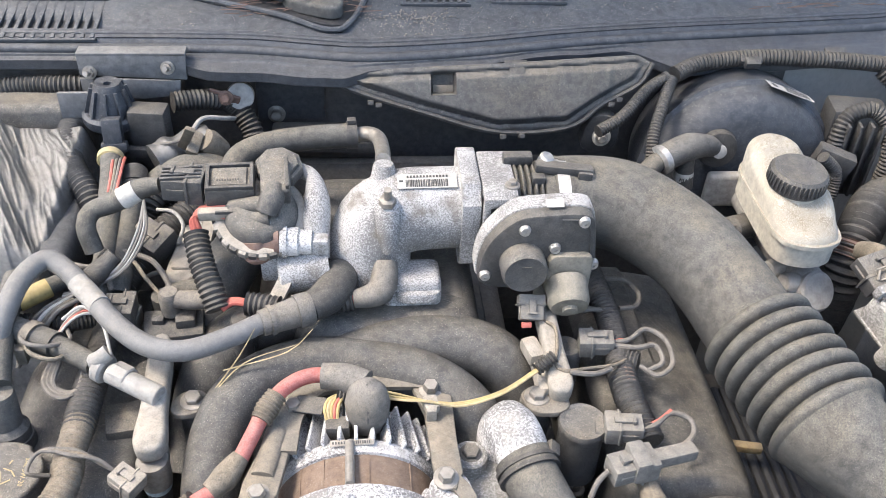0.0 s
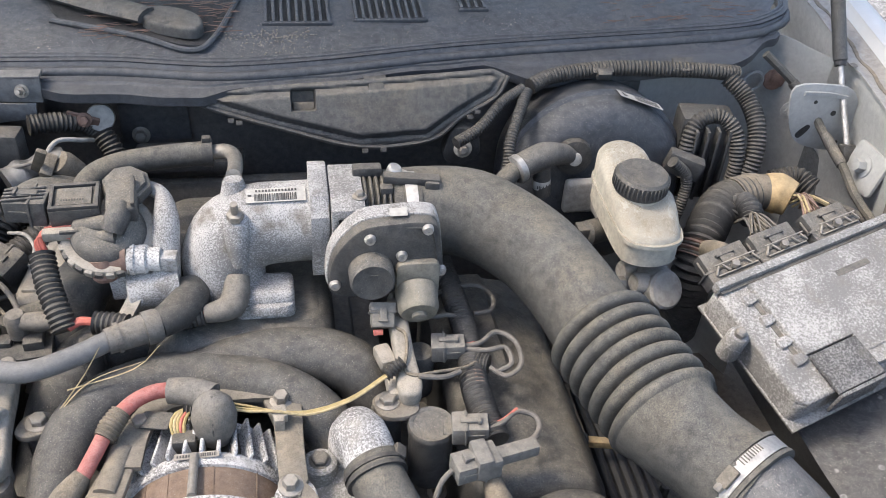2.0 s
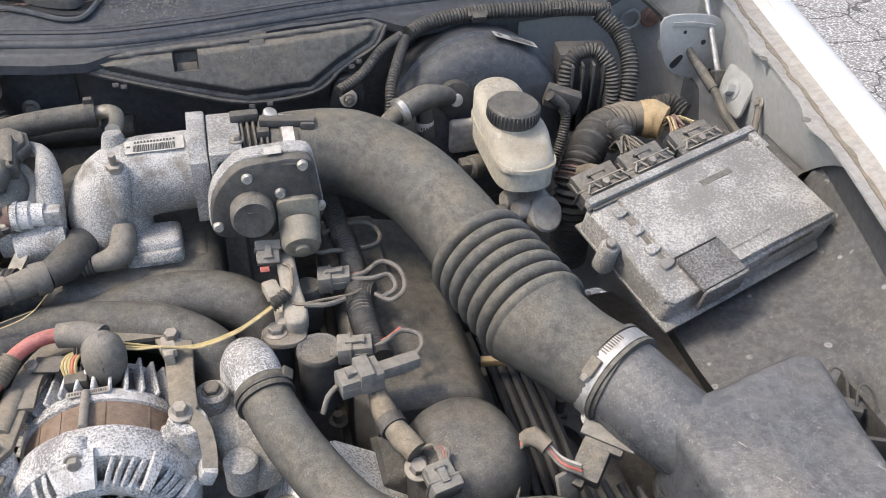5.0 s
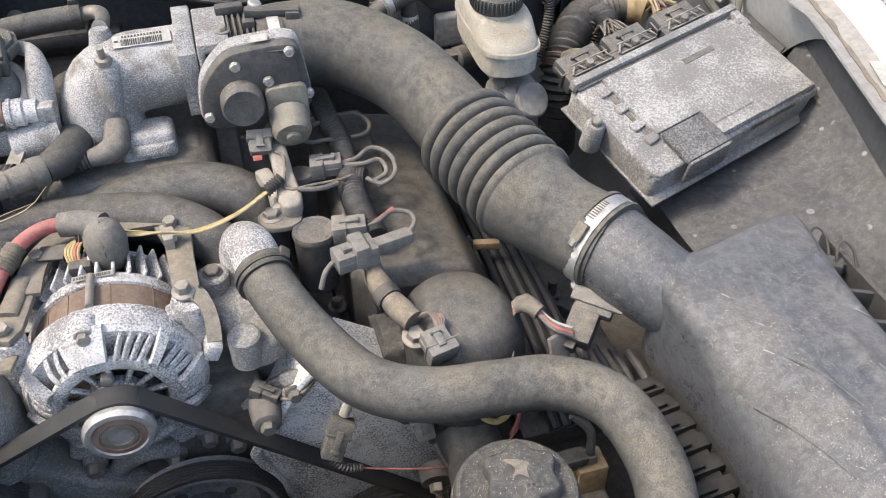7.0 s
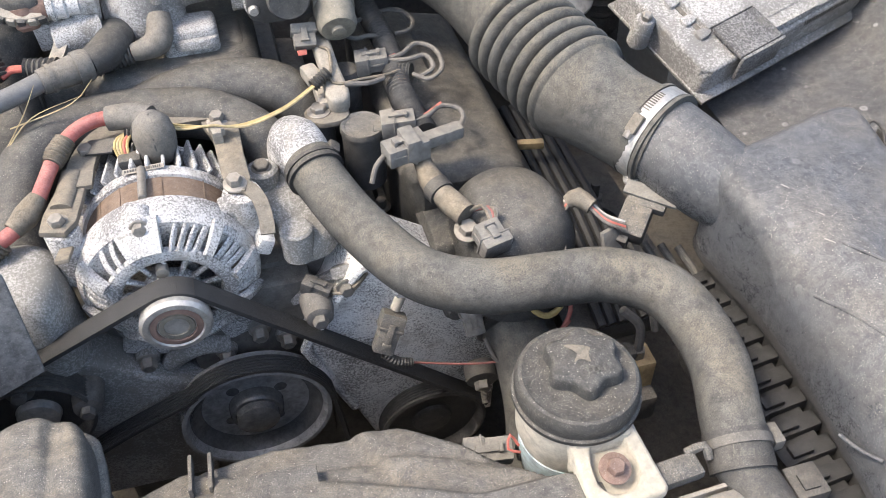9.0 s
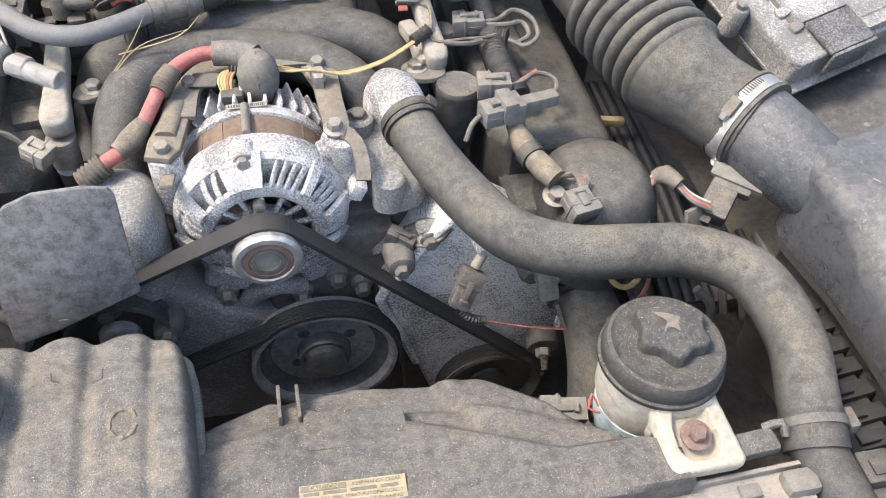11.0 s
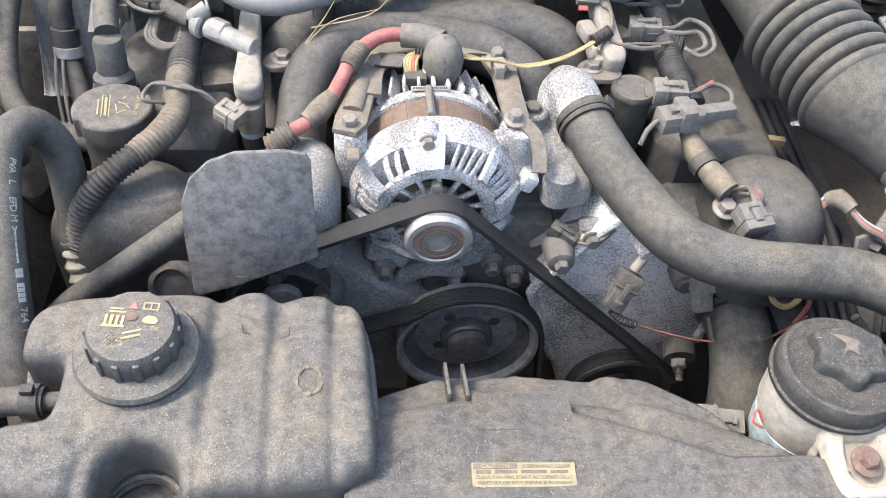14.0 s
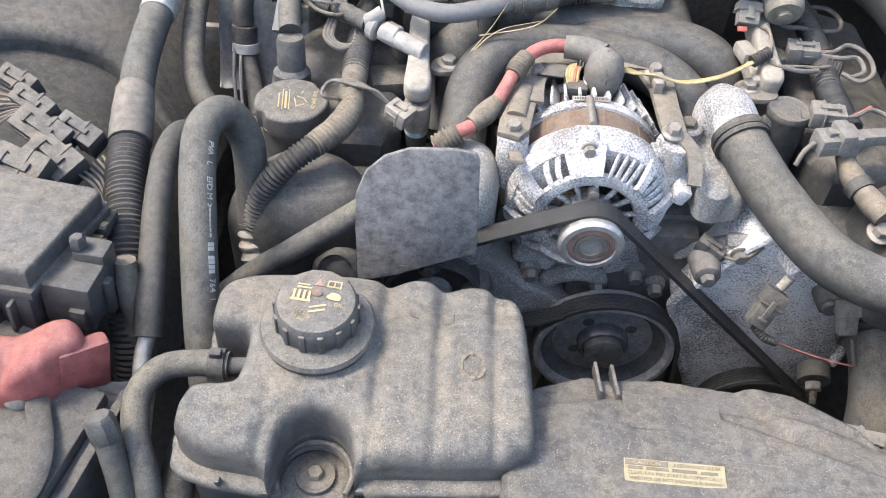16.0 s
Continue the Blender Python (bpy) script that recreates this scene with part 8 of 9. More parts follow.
plug("injector_plug", (0.264, 0.640, 0.848), (0.226, 0.645, 0.845), 0.021, 0.018, GREY_CONN, "grey injector plug beside the fuel rail")
inj = thing("fuel_injector", (0.215, 0.64, 0.78), "dark fuel injector below the rail", "injector")
part("body", lathe([(0.016, -0.05), (0.017, 0), (0.014, 0.006)], pose(0.215, 0.645, 0.835), 20), PLASTIC, inj)
tmp = plug("throttle_plug", (0.176, 0.655, 0.868), (0.178, 0.676, 0.886), 0.024, 0.016, GREY_CONN, "small grey throttle plug with red lock", (0, -0.7, 0.7))
part("red_lock", box((0.010, 0.006, 0.006), pose(0.171, 0.652, 0.866, -35), 0.001), RED_WIRE, tmp, "bright red locking tab")

lr = thing("valve_cover_loom", (0.27, 0.58, 0.80), "dusty corrugated loom along the black valve cover", "wiring loom")
part("sleeve", tube([(0.262, 0.80, 0.840), (0.266, 0.745, 0.840), (0.270, 0.690, 0.838), (0.270, 0.640, 0.836)], 0.0135, 14, 0.004, (0.0052, 0.0013)), LOOM, lr)
part("sleeve", tube([(0.270, 0.640, 0.836), (0.266, 0.600, 0.834), (0.268, 0.560, 0.832), (0.274, 0.525, 0.828)], 0.0145, 14, 0.004, (0.0052, 0.0014)), LOOM, lr)
part("bare_wires", tube([(0.267, 0.610, 0.835), (0.267, 0.590, 0.834)], 0.0128, 12), RUST, lr)
part("cuff", tube([(0.272, 0.625, 0.838), (0.285, 0.618, 0.840)], [0.012, 0.011], 12, 0.004, (0.004, 0.001)), LOOM, lr)
part("lower", tube([(0.262, 0.490, 0.822), (0.264, 0.465, 0.818), (0.272, 0.435, 0.816), (0.285, 0.410, 0.812)], [0.0095, 0.012, 0.0125, 0.012], 14, wobble=0.12), TAPE, lr)
part("lower_band", tube([(0.266, 0.452, 0.817), (0.270, 0.440, 0.816)], 0.0150, 14, wobble=0.1), LOOM, lr)
op = plug("oil_sensor_plug", (0.298, 0.395, 0.808), (0.305, 0.365, 0.800), 0.026, 0.020, GREY_CONN, "dark grey plug at the front of the valve cover")
for k in range(5):
    wire("bank_wire", [(0.290 + 0.002 * k, 0.412, 0.814), (0.300 + 0.003 * k, 0.408 - 0.002 * k, 0.822), (0.304 + 0.002 * k, 0.395, 0.816), (0.300, 0.385, 0.81)], 0.0017, (TAPE, GREY_WIRE, OLD_RED, TAPE, GREY_WIRE)[k], "thin wire at the loom end", group="bank wires")
for pth, mt in (([(0.262, 0.640, 0.848), (0.280, 0.642, 0.850), (0.300, 0.655, 0.852), (0.318, 0.640, 0.850), (0.318, 0.610, 0.846), (0.300, 0.598, 0.842), (0.285, 0.612, 0.842)], GREY_WIRE),
                ([(0.262, 0.636, 0.848), (0.285, 0.630, 0.850), (0.305, 0.632, 0.850), (0.308, 0.612, 0.846), (0.292, 0.605, 0.842)], GREY_WIRE),
                ([(0.264, 0.642, 0.848), (0.272, 0.643, 0.849), (0.278, 0.640, 0.848)], RED_WIRE),
                ([(0.245, 0.735, 0.842), (0.275, 0.742, 0.846), (0.300, 0.740, 0.846), (0.312, 0.722, 0.842), (0.305, 0.704, 0.840), (0.285, 0.70, 0.840)], GREY_WIRE),
                ([(0.268, 0.690, 0.846), (0.250, 0.692, 0.848), (0.238, 0.690, 0.848), (0.22, 0.70, 0.85)], GREY_WIRE),
                ([(0.268, 0.534, 0.840), (0.284, 0.540, 0.842), (0.300, 0.552, 0.842)], RED_WIRE),
                ([(0.268, 0.531, 0.840), (0.282, 0.536, 0.842), (0.300, 0.550, 0.840), (0.318, 0.545, 0.836), (0.318, 0.530, 0.832), (0.30, 0.515, 0.828)], GREY_WIRE),
                ([(0.19, 0.655, 0.868), (0.198, 0.640, 0.872), (0.196, 0.615, 0.868), (0.192, 0.600, 0.862), (0.20, 0.592, 0.860), (0.225, 0.596, 0.858), (0.255, 0.605, 0.852), (0.272, 0.618, 0.846)], TAPE),
                ([(0.205, 0.590, 0.860), (0.23, 0.590, 0.856), (0.25, 0.60, 0.852)], GREY_WIRE),
                ([(0.222, 0.484, 0.842), (0.212, 0.478, 0.836), (0.205, 0.470, 0.822)], GREY_WIRE)):
    wire("bank_wire", pth, 0.0028 if mt is GREY_WIRE else 0.0019, mt, "dusty wire looping over the valve cover", group="bank wires")
for k, o in enumerate((0.0, 0.004, 0.007)):
    wire("field_wire", [(0.012, 0.575 - o, 0.862), (0.035, 0.573 - o, 0.856), (0.062, 0.566 - o, 0.853 + o), (0.095, 0.563 - o * 0.6, 0.852), (0.135, 0.572 - o * 0.5, 0.856), (0.170, 0.592 - o * 0.5, 0.862), (0.186, 0.600 - o * 0.4, 0.868)], 0.0013, (YELLOW, YELLOW, STRAW)[k], "yellow alternator wire crossing to the fuel rail", group="alternator wires")
ws = thing("wire_sleeve", (0.188, 0.60, 0.86), "short corrugated sleeve on the yellow wires", "sleeve")
part("sleeve", tube([(0.172, 0.592, 0.863), (0.190, 0.602, 0.870)], 0.0065, 10, 0.003, (0.0036, 0.001)), LOOM, ws)
wc = thing("wire_clip", (0.068, 0.566, 0.845), "tan plastic wire clip on the bracket", "clip")
part("clip", join(box((0.014, 0.016, 0.010), pose(0.066, 0.562, 0.852, 0, 0, 10), 0.002), box((0.010, 0.008, 0.018), pose(0.066, 0.553, 0.848), 0.002)), RAIL, wc)

# alternator cable
cable = thing("alternator_cable", (-0.05, 0.56, 0.84), "thick faded red alternator cable with grey rubber boot", "cable")
part("cable", tube([(-0.024, 0.588, 0.868), (-0.046, 0.588, 0.870), (-0.068, 0.578, 0.868), (-0.086, 0.558, 0.862), (-0.100, 0.530, 0.852), (-0.112, 0.508, 0.842), (-0.128, 0.490, 0.835), (-0.150, 0.478, 0.828), (-0.170, 0.470, 0.815)], 0.0074, 16), RED, cable)
part("wrap", tube([(-0.078, 0.568, 0.866), (-0.086, 0.556, 0.862), (-0.092, 0.545, 0.858)], [0.0095, 0.0105, 0.0092], 14, 0.003, (0.004, 0.0010), wobble=0.1), TAPE, cable, "grey-brown taped wrap")
part("wrap", tube([(-0.108, 0.515, 0.846), (-0.122, 0.498, 0.838), (-0.134, 0.487, 0.834)], [0.0092, 0.0118, 0.0100], 14, wobble=0.25), TAPE, cable, "lumpy grey-brown taped joint")
part("sleeve", tube([(-0.146, 0.480, 0.829), (-0.170, 0.470, 0.816)], 0.0115, 14, 0.003, (0.0045, 0.0012)), TAPE, cable)
part("boot_arm", tube([(-0.036, 0.588, 0.869), (-0.015, 0.584, 0.870), (0.004, 0.574, 0.868)], [0.0125, 0.0135, 0.0155], 20), BOOT, cable)
part("boot", lathe([(0.015, -0.034), (0.020, -0.020), (0.0215, -0.006), (0.018, 0.008), (0.010, 0.016), (0.003, 0.018)], axis_m((0.006, 0.560, 0.868), (0, 0.18, 1)), 28), BOOT, cable)
part("boot_seam", tube([(0.006, 0.541, 0.842), (0.006, 0.538, 0.862), (0.006, 0.545, 0.876), (0.006, 0.56, 0.886)], 0.0012, 6), RUBBER_DARK, cable)
for k in range(5):
    wire("regulator_wire", [(-0.030 + 0.002 * k, 0.548, 0.846), (-0.034 + 0.003 * k, 0.556, 0.855), (-0.030 + 0.003 * k, 0.568, 0.858), (-0.016 + 0.002 * k, 0.575, 0.858)], 0.0017, (YELLOW, STRAW, YELLOW, RED_WIRE, YELLOW)[k], "thin yellow regulator wire", group="alternator wires")
part("regulator_sleeve", tube([(-0.022, 0.574, 0.858), (-0.008, 0.572, 0.858)], 0.0065, 10, 0.003, (0.0036, 0.001)), LOOM, cable)
fl = thing("regulator_flap", (-0.05, 0.56, 0.83), "black plastic flap beside the alternator plug", "flap")
part("flap", join(box((0.030, 0.018, 0.003), pose(-0.048, 0.567, 0.852, 15, -10, -20), 0.001), box((0.022, 0.016, 0.018), pose(-0.022, 0.546, 0.842), 0.003)), PLASTIC, fl)
lm = thing("mount_casting", (-0.14, 0.45, 0.74), "pitted pale cast bracket behind the guard plate", "bracket")
part("casting", relief(smooth_poly([(-0.185, 0.47), (-0.15, 0.50), (-0.11, 0.49), (-0.10, 0.45), (-0.115, 0.415), (-0.15, 0.42)], 4), 0.70, lambda x, y, d: 0.812 + 0.1 * (y - 0.46) + dome(d, 0.02) * 1.3, 0.005), CAST, lm)

# ---------------------------------------------------------------- left bank
oc = thing("oil_filler_cap", (-0.327, 0.525, 0.78), "grey-black oil filler cap with yellow print", "oil cap")
OM = pose(-0.328, 0.527, 0.815, 0, 0, 12)
OP = [(r * math.cos(radians(a)), r * math.sin(radians(a))) for a in range(0, 360, 6) for r in [0.039 + 0.0012 * math.cos(radians(a * 2)) if not 20 < (a % 180) < 40 else 0.036]]
part("cap", prism(OP, -0.018, 0.006, OM, 0.004, 3), PLASTIC_DUSTY, oc)
part("neck", lathe([(0.034, -0.075), (0.034, -0.02), (0.037, -0.018)], OM, 32), PLASTIC, oc)
OT = OM @ pose(0, 0, 0.0064, 0, 0, -6)
part("brand_bars", join(*[bar(0.0024, 0.0038, OT @ pose(-0.006, -0.014 + 0.0042 * k, 0, 0, 0, 0)) for k in range(7)], bar(0.001, 0.034, OT @ pose(-0.0095, 0, 0)), bar(0.001, 0.034, OT @ pose(-0.0025, 0, 0)), *[bar(0.0016, 0.0030, OT @ pose(-0.0135, -0.012 + 0.0042 * k, 0)) for k in range(6)]), GOLD, oc)
part("oil_can", join(bar(0.0012, 0.012, OT @ pose(0.004, -0.004, 0, 0, 0, 10)), bar(0.010, 0.0012, OT @ pose(0.009, -0.011, 0, 0, 0, 25)), bar(0.008, 0.0012, OT @ pose(0.009, 0.003, 0, 0, 0, -30)), bar(0.0012, 0.009, OT @ pose(0.0145, -0.002, 0, 0, 0, 30)), bar(0.005, 0.0012, OT @ pose(0.011, 0.011, 0, 0, 0, 60))), GOLD, oc)
letters("letters", "SAE 5W-20", 0.0066, OT @ pose(0.024, -0.002, 0, 0, 0, -96), GOLD, oc)

lvl = thing("oil_cap_loom", (-0.27, 0.55, 0.80), "dusty taped loom over the valve cover beside the oil cap", "wiring loom")
part("corrugated", tube([(-0.205, 0.895, 0.85), (-0.235, 0.86, 0.845), (-0.258, 0.80, 0.842), (-0.260, 0.72, 0.838), (-0.262, 0.65, 0.834)], 0.0135, 14, 0.004, (0.0052, 0.0014)), LOOM, lvl)
part("corrugated_low", tube([(-0.262, 0.655, 0.834), (-0.263, 0.61, 0.832), (-0.264, 0.565, 0.830)], 0.0150, 14, 0.004, (0.0055, 0.0013)), LOOM, lvl)
part("tape", tube([(-0.263, 0.575, 0.831), (-0.264, 0.535, 0.830), (-0.262, 0.505, 0.829), (-0.272, 0.478, 0.826), (-0.295, 0.450, 0.822)], [0.0135, 0.0138, 0.0135, 0.0135, 0.013], 16, 0.003, (0.0050, 0.0009), wobble=0.08), TAPE, lvl, "grey-brown fabric tape")
part("end", tube([(-0.288, 0.457, 0.823), (-0.312, 0.438, 0.814), (-0.335, 0.425, 0.795), (-0.350, 0.418, 0.765), (-0.356, 0.41, 0.72)], 0.0122, 16, 0.003, (0.0048, 0.0014)), LOOM, lvl)
plug("spare_plug", (-0.222, 0.518, 0.828), (-0.198, 0.502, 0.822), 0.020, 0.016, RAIL, "small tan plug hanging by the fuel rail")
for k in range(3):
    wire("spare_lead", [(-0.272, 0.508, 0.840), (-0.292, 0.510, 0.842), (-0.285, 0.530, 0.846), (-0.255, 0.530 - 0.003 * k, 0.846), (-0.235, 0.522, 0.838 + 0.002 * k), (-0.222, 0.518, 0.830)], 0.0019, (GREY_WIRE, TAPE, GREY_WIRE)[k], "thin lead looping out of the loom", group="left bank wires")
rail_l = rail_piece("dusty tan fuel rail end with injector near the oil cap", (-0.197, 0.655, 0.852), (-0.193, 0.530, 0.836), 0.030, 0.018, RAIL)
part("injector", join(lathe([(0.0145, -0.040), (0.0155, -0.012), (0.0145, -0.008)], pose(-0.193, 0.536, 0.828), 20)), STEEL, rail_l)
part("injector_ring", lathe([(0.0125, -0.048), (0.0130, -0.047), (0.0130, -0.041), (0.0125, -0.040)], pose(-0.193, 0.536, 0.828), 20), FLUID, rail_l, "pale blue injector ring")
part("injector_tip", lathe([(0.010, -0.09), (0.012, -0.048)], pose(-0.193, 0.536, 0.828), 18), PLASTIC, rail_l)
rail_l2 = rail_piece("dusty tan fuel rail near the firewall under the hose", (-0.184, 0.88, 0.868), (-0.190, 0.735, 0.858), 0.034, 0.03, RAIL)
part("flat", box((0.036, 0.10, 0.01), pose(-0.180, 0.80, 0.866, 0, 0, -3), 0.004), RAIL, rail_l2)
rbk = thing("rail_ear", (-0.163, 0.592, 0.80), "bolt ear on a black post beside the rail", "bracket")
part("ear", prism(smooth_poly([(-0.182, 0.585), (-0.175, 0.604), (-0.155, 0.608), (-0.146, 0.594), (-0.155, 0.580), (-0.172, 0.576)], 4), 0, 0.006, pose(0, 0, 0.828), 0.002), BRACKET, rbk)
bolt((-0.161, 0.594, 0.834), (0, 0, 1), 0.0085, 0.008, STEEL, rbk, 1.5)
part("post", rod((-0.160, 0.592, 0.75), (-0.160, 0.592, 0.828), 0.015, 20), PLASTIC, rbk)
fd = thing("fuel_damper", (-0.22, 0.60, 0.83), "pale grey ribbed fuel pressure sensor", "sensor")
part("barrel", rod((-0.238, 0.612, 0.858), (-0.188, 0.583, 0.853), 0.0105, 20), PALE, fd)
part("cuff", rod((-0.234, 0.612, 0.858), (-0.218, 0.602, 0.857), 0.0125, 8), PALE, fd)
part("ring", lathe([(0.012, -0.006), (0.0145, -0.004), (0.0145, 0.004), (0.012, 0.006)], axis_m((-0.246, 0.618, 0.858), (0.8, -0.5, -0.1)), 20), PALE, fd)
part("stem", tube([(-0.256, 0.624, 0.862), (-0.248, 0.618, 0.870), (-0.238, 0.622, 0.876)], 0.008, 10), PALE, fd)
flh = thing("fuel_line", (-0.29, 0.64, 0.84), "dusty rubber fuel line with metal clip", "hose")
part("line", tube([(-0.44, 0.70, 0.862), (-0.38, 0.685, 0.866), (-0.33, 0.662, 0.866), (-0.295, 0.645, 0.864)], 0.0135, 16), RUBBER, flh)
part("core", tube([(-0.30, 0.648, 0.865), (-0.255, 0.622, 0.860)], 0.0105, 14), RUBBER, flh)
part("clip", join(lathe([(0.0138, -0.005), (0.0155, -0.005), (0.0155, 0.005), (0.0138, 0.005)], axis_m((-0.318, 0.656, 0.866), (0.8, -0.5, 0)), 22), box((0.010, 0.010, 0.020), pose(-0.328, 0.643, 0.855), 0.002)), BRACKET, flh)
wire("tie_string", [(-0.236, 0.620, 0.874), (-0.246, 0.645, 0.892), (-0.268, 0.665, 0.896), (-0.288, 0.66, 0.884)], 0.0016, LABEL, "thin pale cord tied to the fuel line")
for k in range(3):
    wire("coiled_lead", [(-0.300 + 0.004 * k, 0.640, 0.850), (-0.302 + 0.004 * k, 0.612, 0.846), (-0.285, 0.596 + 0.004 * k, 0.842), (-0.270, 0.605, 0.842), (-0.268, 0.63, 0.845)], 0.003, GREY_WIRE, "dusty lead coiled beside the loom", group="left bank wires")
pcv = thing("breather_pipe", (-0.34, 0.60, 0.80), "dusty breather pipe into the valve cover beside the oil cap", "breather pipe")
part("pipe", tube([(-0.355, 0.74, 0.872), (-0.350, 0.68, 0.872), (-0.343, 0.63, 0.868), (-0.338, 0.60, 0.858)], 0.0125, 18), RUBBER, pcv)
part("valve", lathe([(0.021, -0.052), (0.021, -0.042), (0.016, -0.036), (0.0155, -0.004), (0.014, 0.0)], axis_m((-0.337, 0.592, 0.856), (0.0, 0.15, 1)), 24), PLASTIC_DUSTY, pcv)
part("collar", lathe([(0.024, -0.062), (0.023, -0.052)], axis_m((-0.337, 0.592, 0.856), (0.0, 0.15, 1)), 24), PLASTIC, pcv)
wp_ = thing("water_valve", (-0.42, 0.72, 0.74), "black plastic elbow fitting with pale collar", "fitting")
part("elbow", tube([(-0.385, 0.745, 0.825), (-0.408, 0.735, 0.825), (-0.418, 0.72, 0.812), (-0.418, 0.712, 0.79)], 0.0135, 16), PLASTIC, wp_)
part("body", lathe([(0.013, -0.05), (0.016, -0.02), (0.016, 0.0)], axis_m((-0.417, 0.708, 0.79), (0.05, 0.3, 1)), 20), PLASTIC, wp_)
part("collar", lathe([(0.0175, -0.006), (0.0175, 0.006)], axis_m((-0.416, 0.700, 0.765), (0.05, 0.3, 1)), 22), LABEL, wp_)
part("tail", tube([(-0.415, 0.695, 0.755), (-0.40, 0.655, 0.735), (-0.388, 0.615, 0.72)], 0.0115, 14), RUBBER_DARK, wp_)
part("bracket", box((0.06, 0.01, 0.03), pose(-0.445, 0.72, 0.765), 0.002), STEEL, wp_)
ah = thing("long_grey_hose", (-0.45, 0.65, 0.74), "long dusty rubber hose curving behind the oil cap", "hose")
part("hose", tube([(-0.472, 0.80, 0.835), (-0.470, 0.72, 0.828), (-0.462, 0.64, 0.808), (-0.448, 0.585, 0.785), (-0.42, 0.555, 0.77), (-0.385, 0.545, 0.765), (-0.36, 0.54, 0.762)], 0.0135, 18), RUBBER, ah)
for k in range(2):
    wire("cable_strand", [(-0.432 + 0.008 * k, 0.735, 0.79), (-0.425 + 0.008 * k, 0.66, 0.75), (-0.41 + 0.006 * k, 0.60, 0.71)], 0.0022, STEEL, "thin bare cable strand")
coil_l = thing("ignition_coil", (-0.28, 0.72, 0.74), "dusty black ignition coil near the oil cap", "ignition coil", "coils")
part("body", box((0.05, 0.04, 0.03), pose(-0.225, 0.60, 0.795, 0, 0, 10), 0.006), PLASTIC_DUSTY, coil_l)
part("boss", lathe([(0.016, 0), (0.015, 0.02)], pose(-0.215, 0.655, 0.795), 20), PLASTIC_DUSTY, coil_l)

# long hose and plugs above the left bank
lh = thing("engine_breather_hose", (-0.2, 0.65, 0.85), "long dusty hose looping over the oil cap side", "hose")
part("hose", tube([(-0.352, 0.615, 0.845), (-0.345, 0.650, 0.880), (-0.332, 0.692, 0.905), (-0.312, 0.718, 0.912), (-0.290, 0.708, 0.906), (-0.262, 0.676, 0.900), (-0.232, 0.640, 0.895), (-0.200, 0.615, 0.890), (-0.165, 0.608, 0.888), (-0.128, 0.622, 0.888), (-0.092, 0.645, 0.888)], 0.0104, 24), HOSE_GREY, lh)
part("pale_band", tube([(-0.276, 0.692, 0.903), (-0.250, 0.662, 0.8985)], 0.0109, 24), PALE, lh, "pale foil band")
part("end", join(tube([(-0.096, 0.642, 0.888), (-0.060, 0.658, 0.888)], [0.0130, 0.0155], 18), lathe([(0.0175, 0), (0.0175, 0.012), (0.0155, 0.016)], axis_m((-0.062, 0.657, 0.888), (0.9, 0.35, 0)), 20), lathe([(0.0155, 0), (0.0155, 0.004)], axis_m((-0.088, 0.646, 0.888), (0.9, 0.35, 0)), 20)), BOOT, lh)
part("neck", tube([(-0.05, 0.662, 0.888), (-0.035, 0.675, 0.888), (-0.022, 0.695, 0.888), (-0.02, 0.715, 0.885)], [0.015, 0.018, 0.02, 0.02], 18), RUBBER_DARK, lh)
sl = thing("sensor_boot", (0.01, 0.69, 0.85), "dusty rubber right-angle plug boot", "boot")
part("arm", tube([(-0.005, 0.683, 0.880), (0.010, 0.684, 0.882), (0.022, 0.690, 0.884), (0.027, 0.702, 0.890), (0.028, 0.716, 0.900)], [0.0095, 0.012, 0.015, 0.0145, 0.013], 18), BOOT, sl)
loom("boot_loom", [(-0.045, 0.680, 0.872), (-0.025, 0.682, 0.876), (-0.006, 0.683, 0.879)], 0.0105, LOOM, "short corrugated sleeve with red wires", 0.0048)
wire("boot_wire", [(-0.010, 0.683, 0.879), (0.002, 0.684, 0.881)], 0.0052, RED_WIRE, "red wire at the plug boot")
loom("red_wire_loom", [(-0.165, 0.738, 0.925), (-0.158, 0.712, 0.910), (-0.148, 0.688, 0.895), (-0.140, 0.672, 0.880)], 0.0125, LOOM, "black corrugated sleeve holding red wires", 0.0055)
loom("red_wire_loom", [(-0.112, 0.676, 0.884), (-0.098, 0.673, 0.884), (-0.080, 0.668, 0.884)], 0.0115, LOOM, "black corrugated sleeve holding red wires", 0.0055)
for k in range(3):
    o = 0.004 * k
    wire("red_wire", [(-0.166 + o, 0.736, 0.926), (-0.168 + o * 0.6, 0.742, 0.940 + o * 0.4), (-0.158, 0.742 + o * 0.8, 0.948 + o * 0.3), (-0.142, 0.738 + o * 1.2, 0.948 + o * 0.6), (-0.122, 0.736 + o * 1.3, 0.946 + o * 0.8)], 0.0026, RED_WIRE, "bright red wire into the grey valve plug", group="red wires")
    wire("red_wire", [(-0.140 + o * 0.5, 0.676 - o, 0.884), (-0.126, 0.680 - o * 0.6, 0.886), (-0.110, 0.677 - o * 0.4, 0.885)], 0.0030, RED_WIRE, "bright red wire between two sleeves", group="red wires")
pl1 = thing("stamped_lever", (-0.065, 0.70, 0.86), "tan stamped lever beside the hose end", "lever")
part("lever", strip([(-0.090, 0.670, 0.878), (-0.078, 0.690, 0.890), (-0.068, 0.712, 0.902), (-0.066, 0.728, 0.905)], 0.016, 0.004, (-0.3, -0.5, 0.8)), RAIL, pl1)
lb = thing("link_boot", (-0.17, 0.725, 0.83), "dusty rubber knuckle on the fuel rail", "boot")
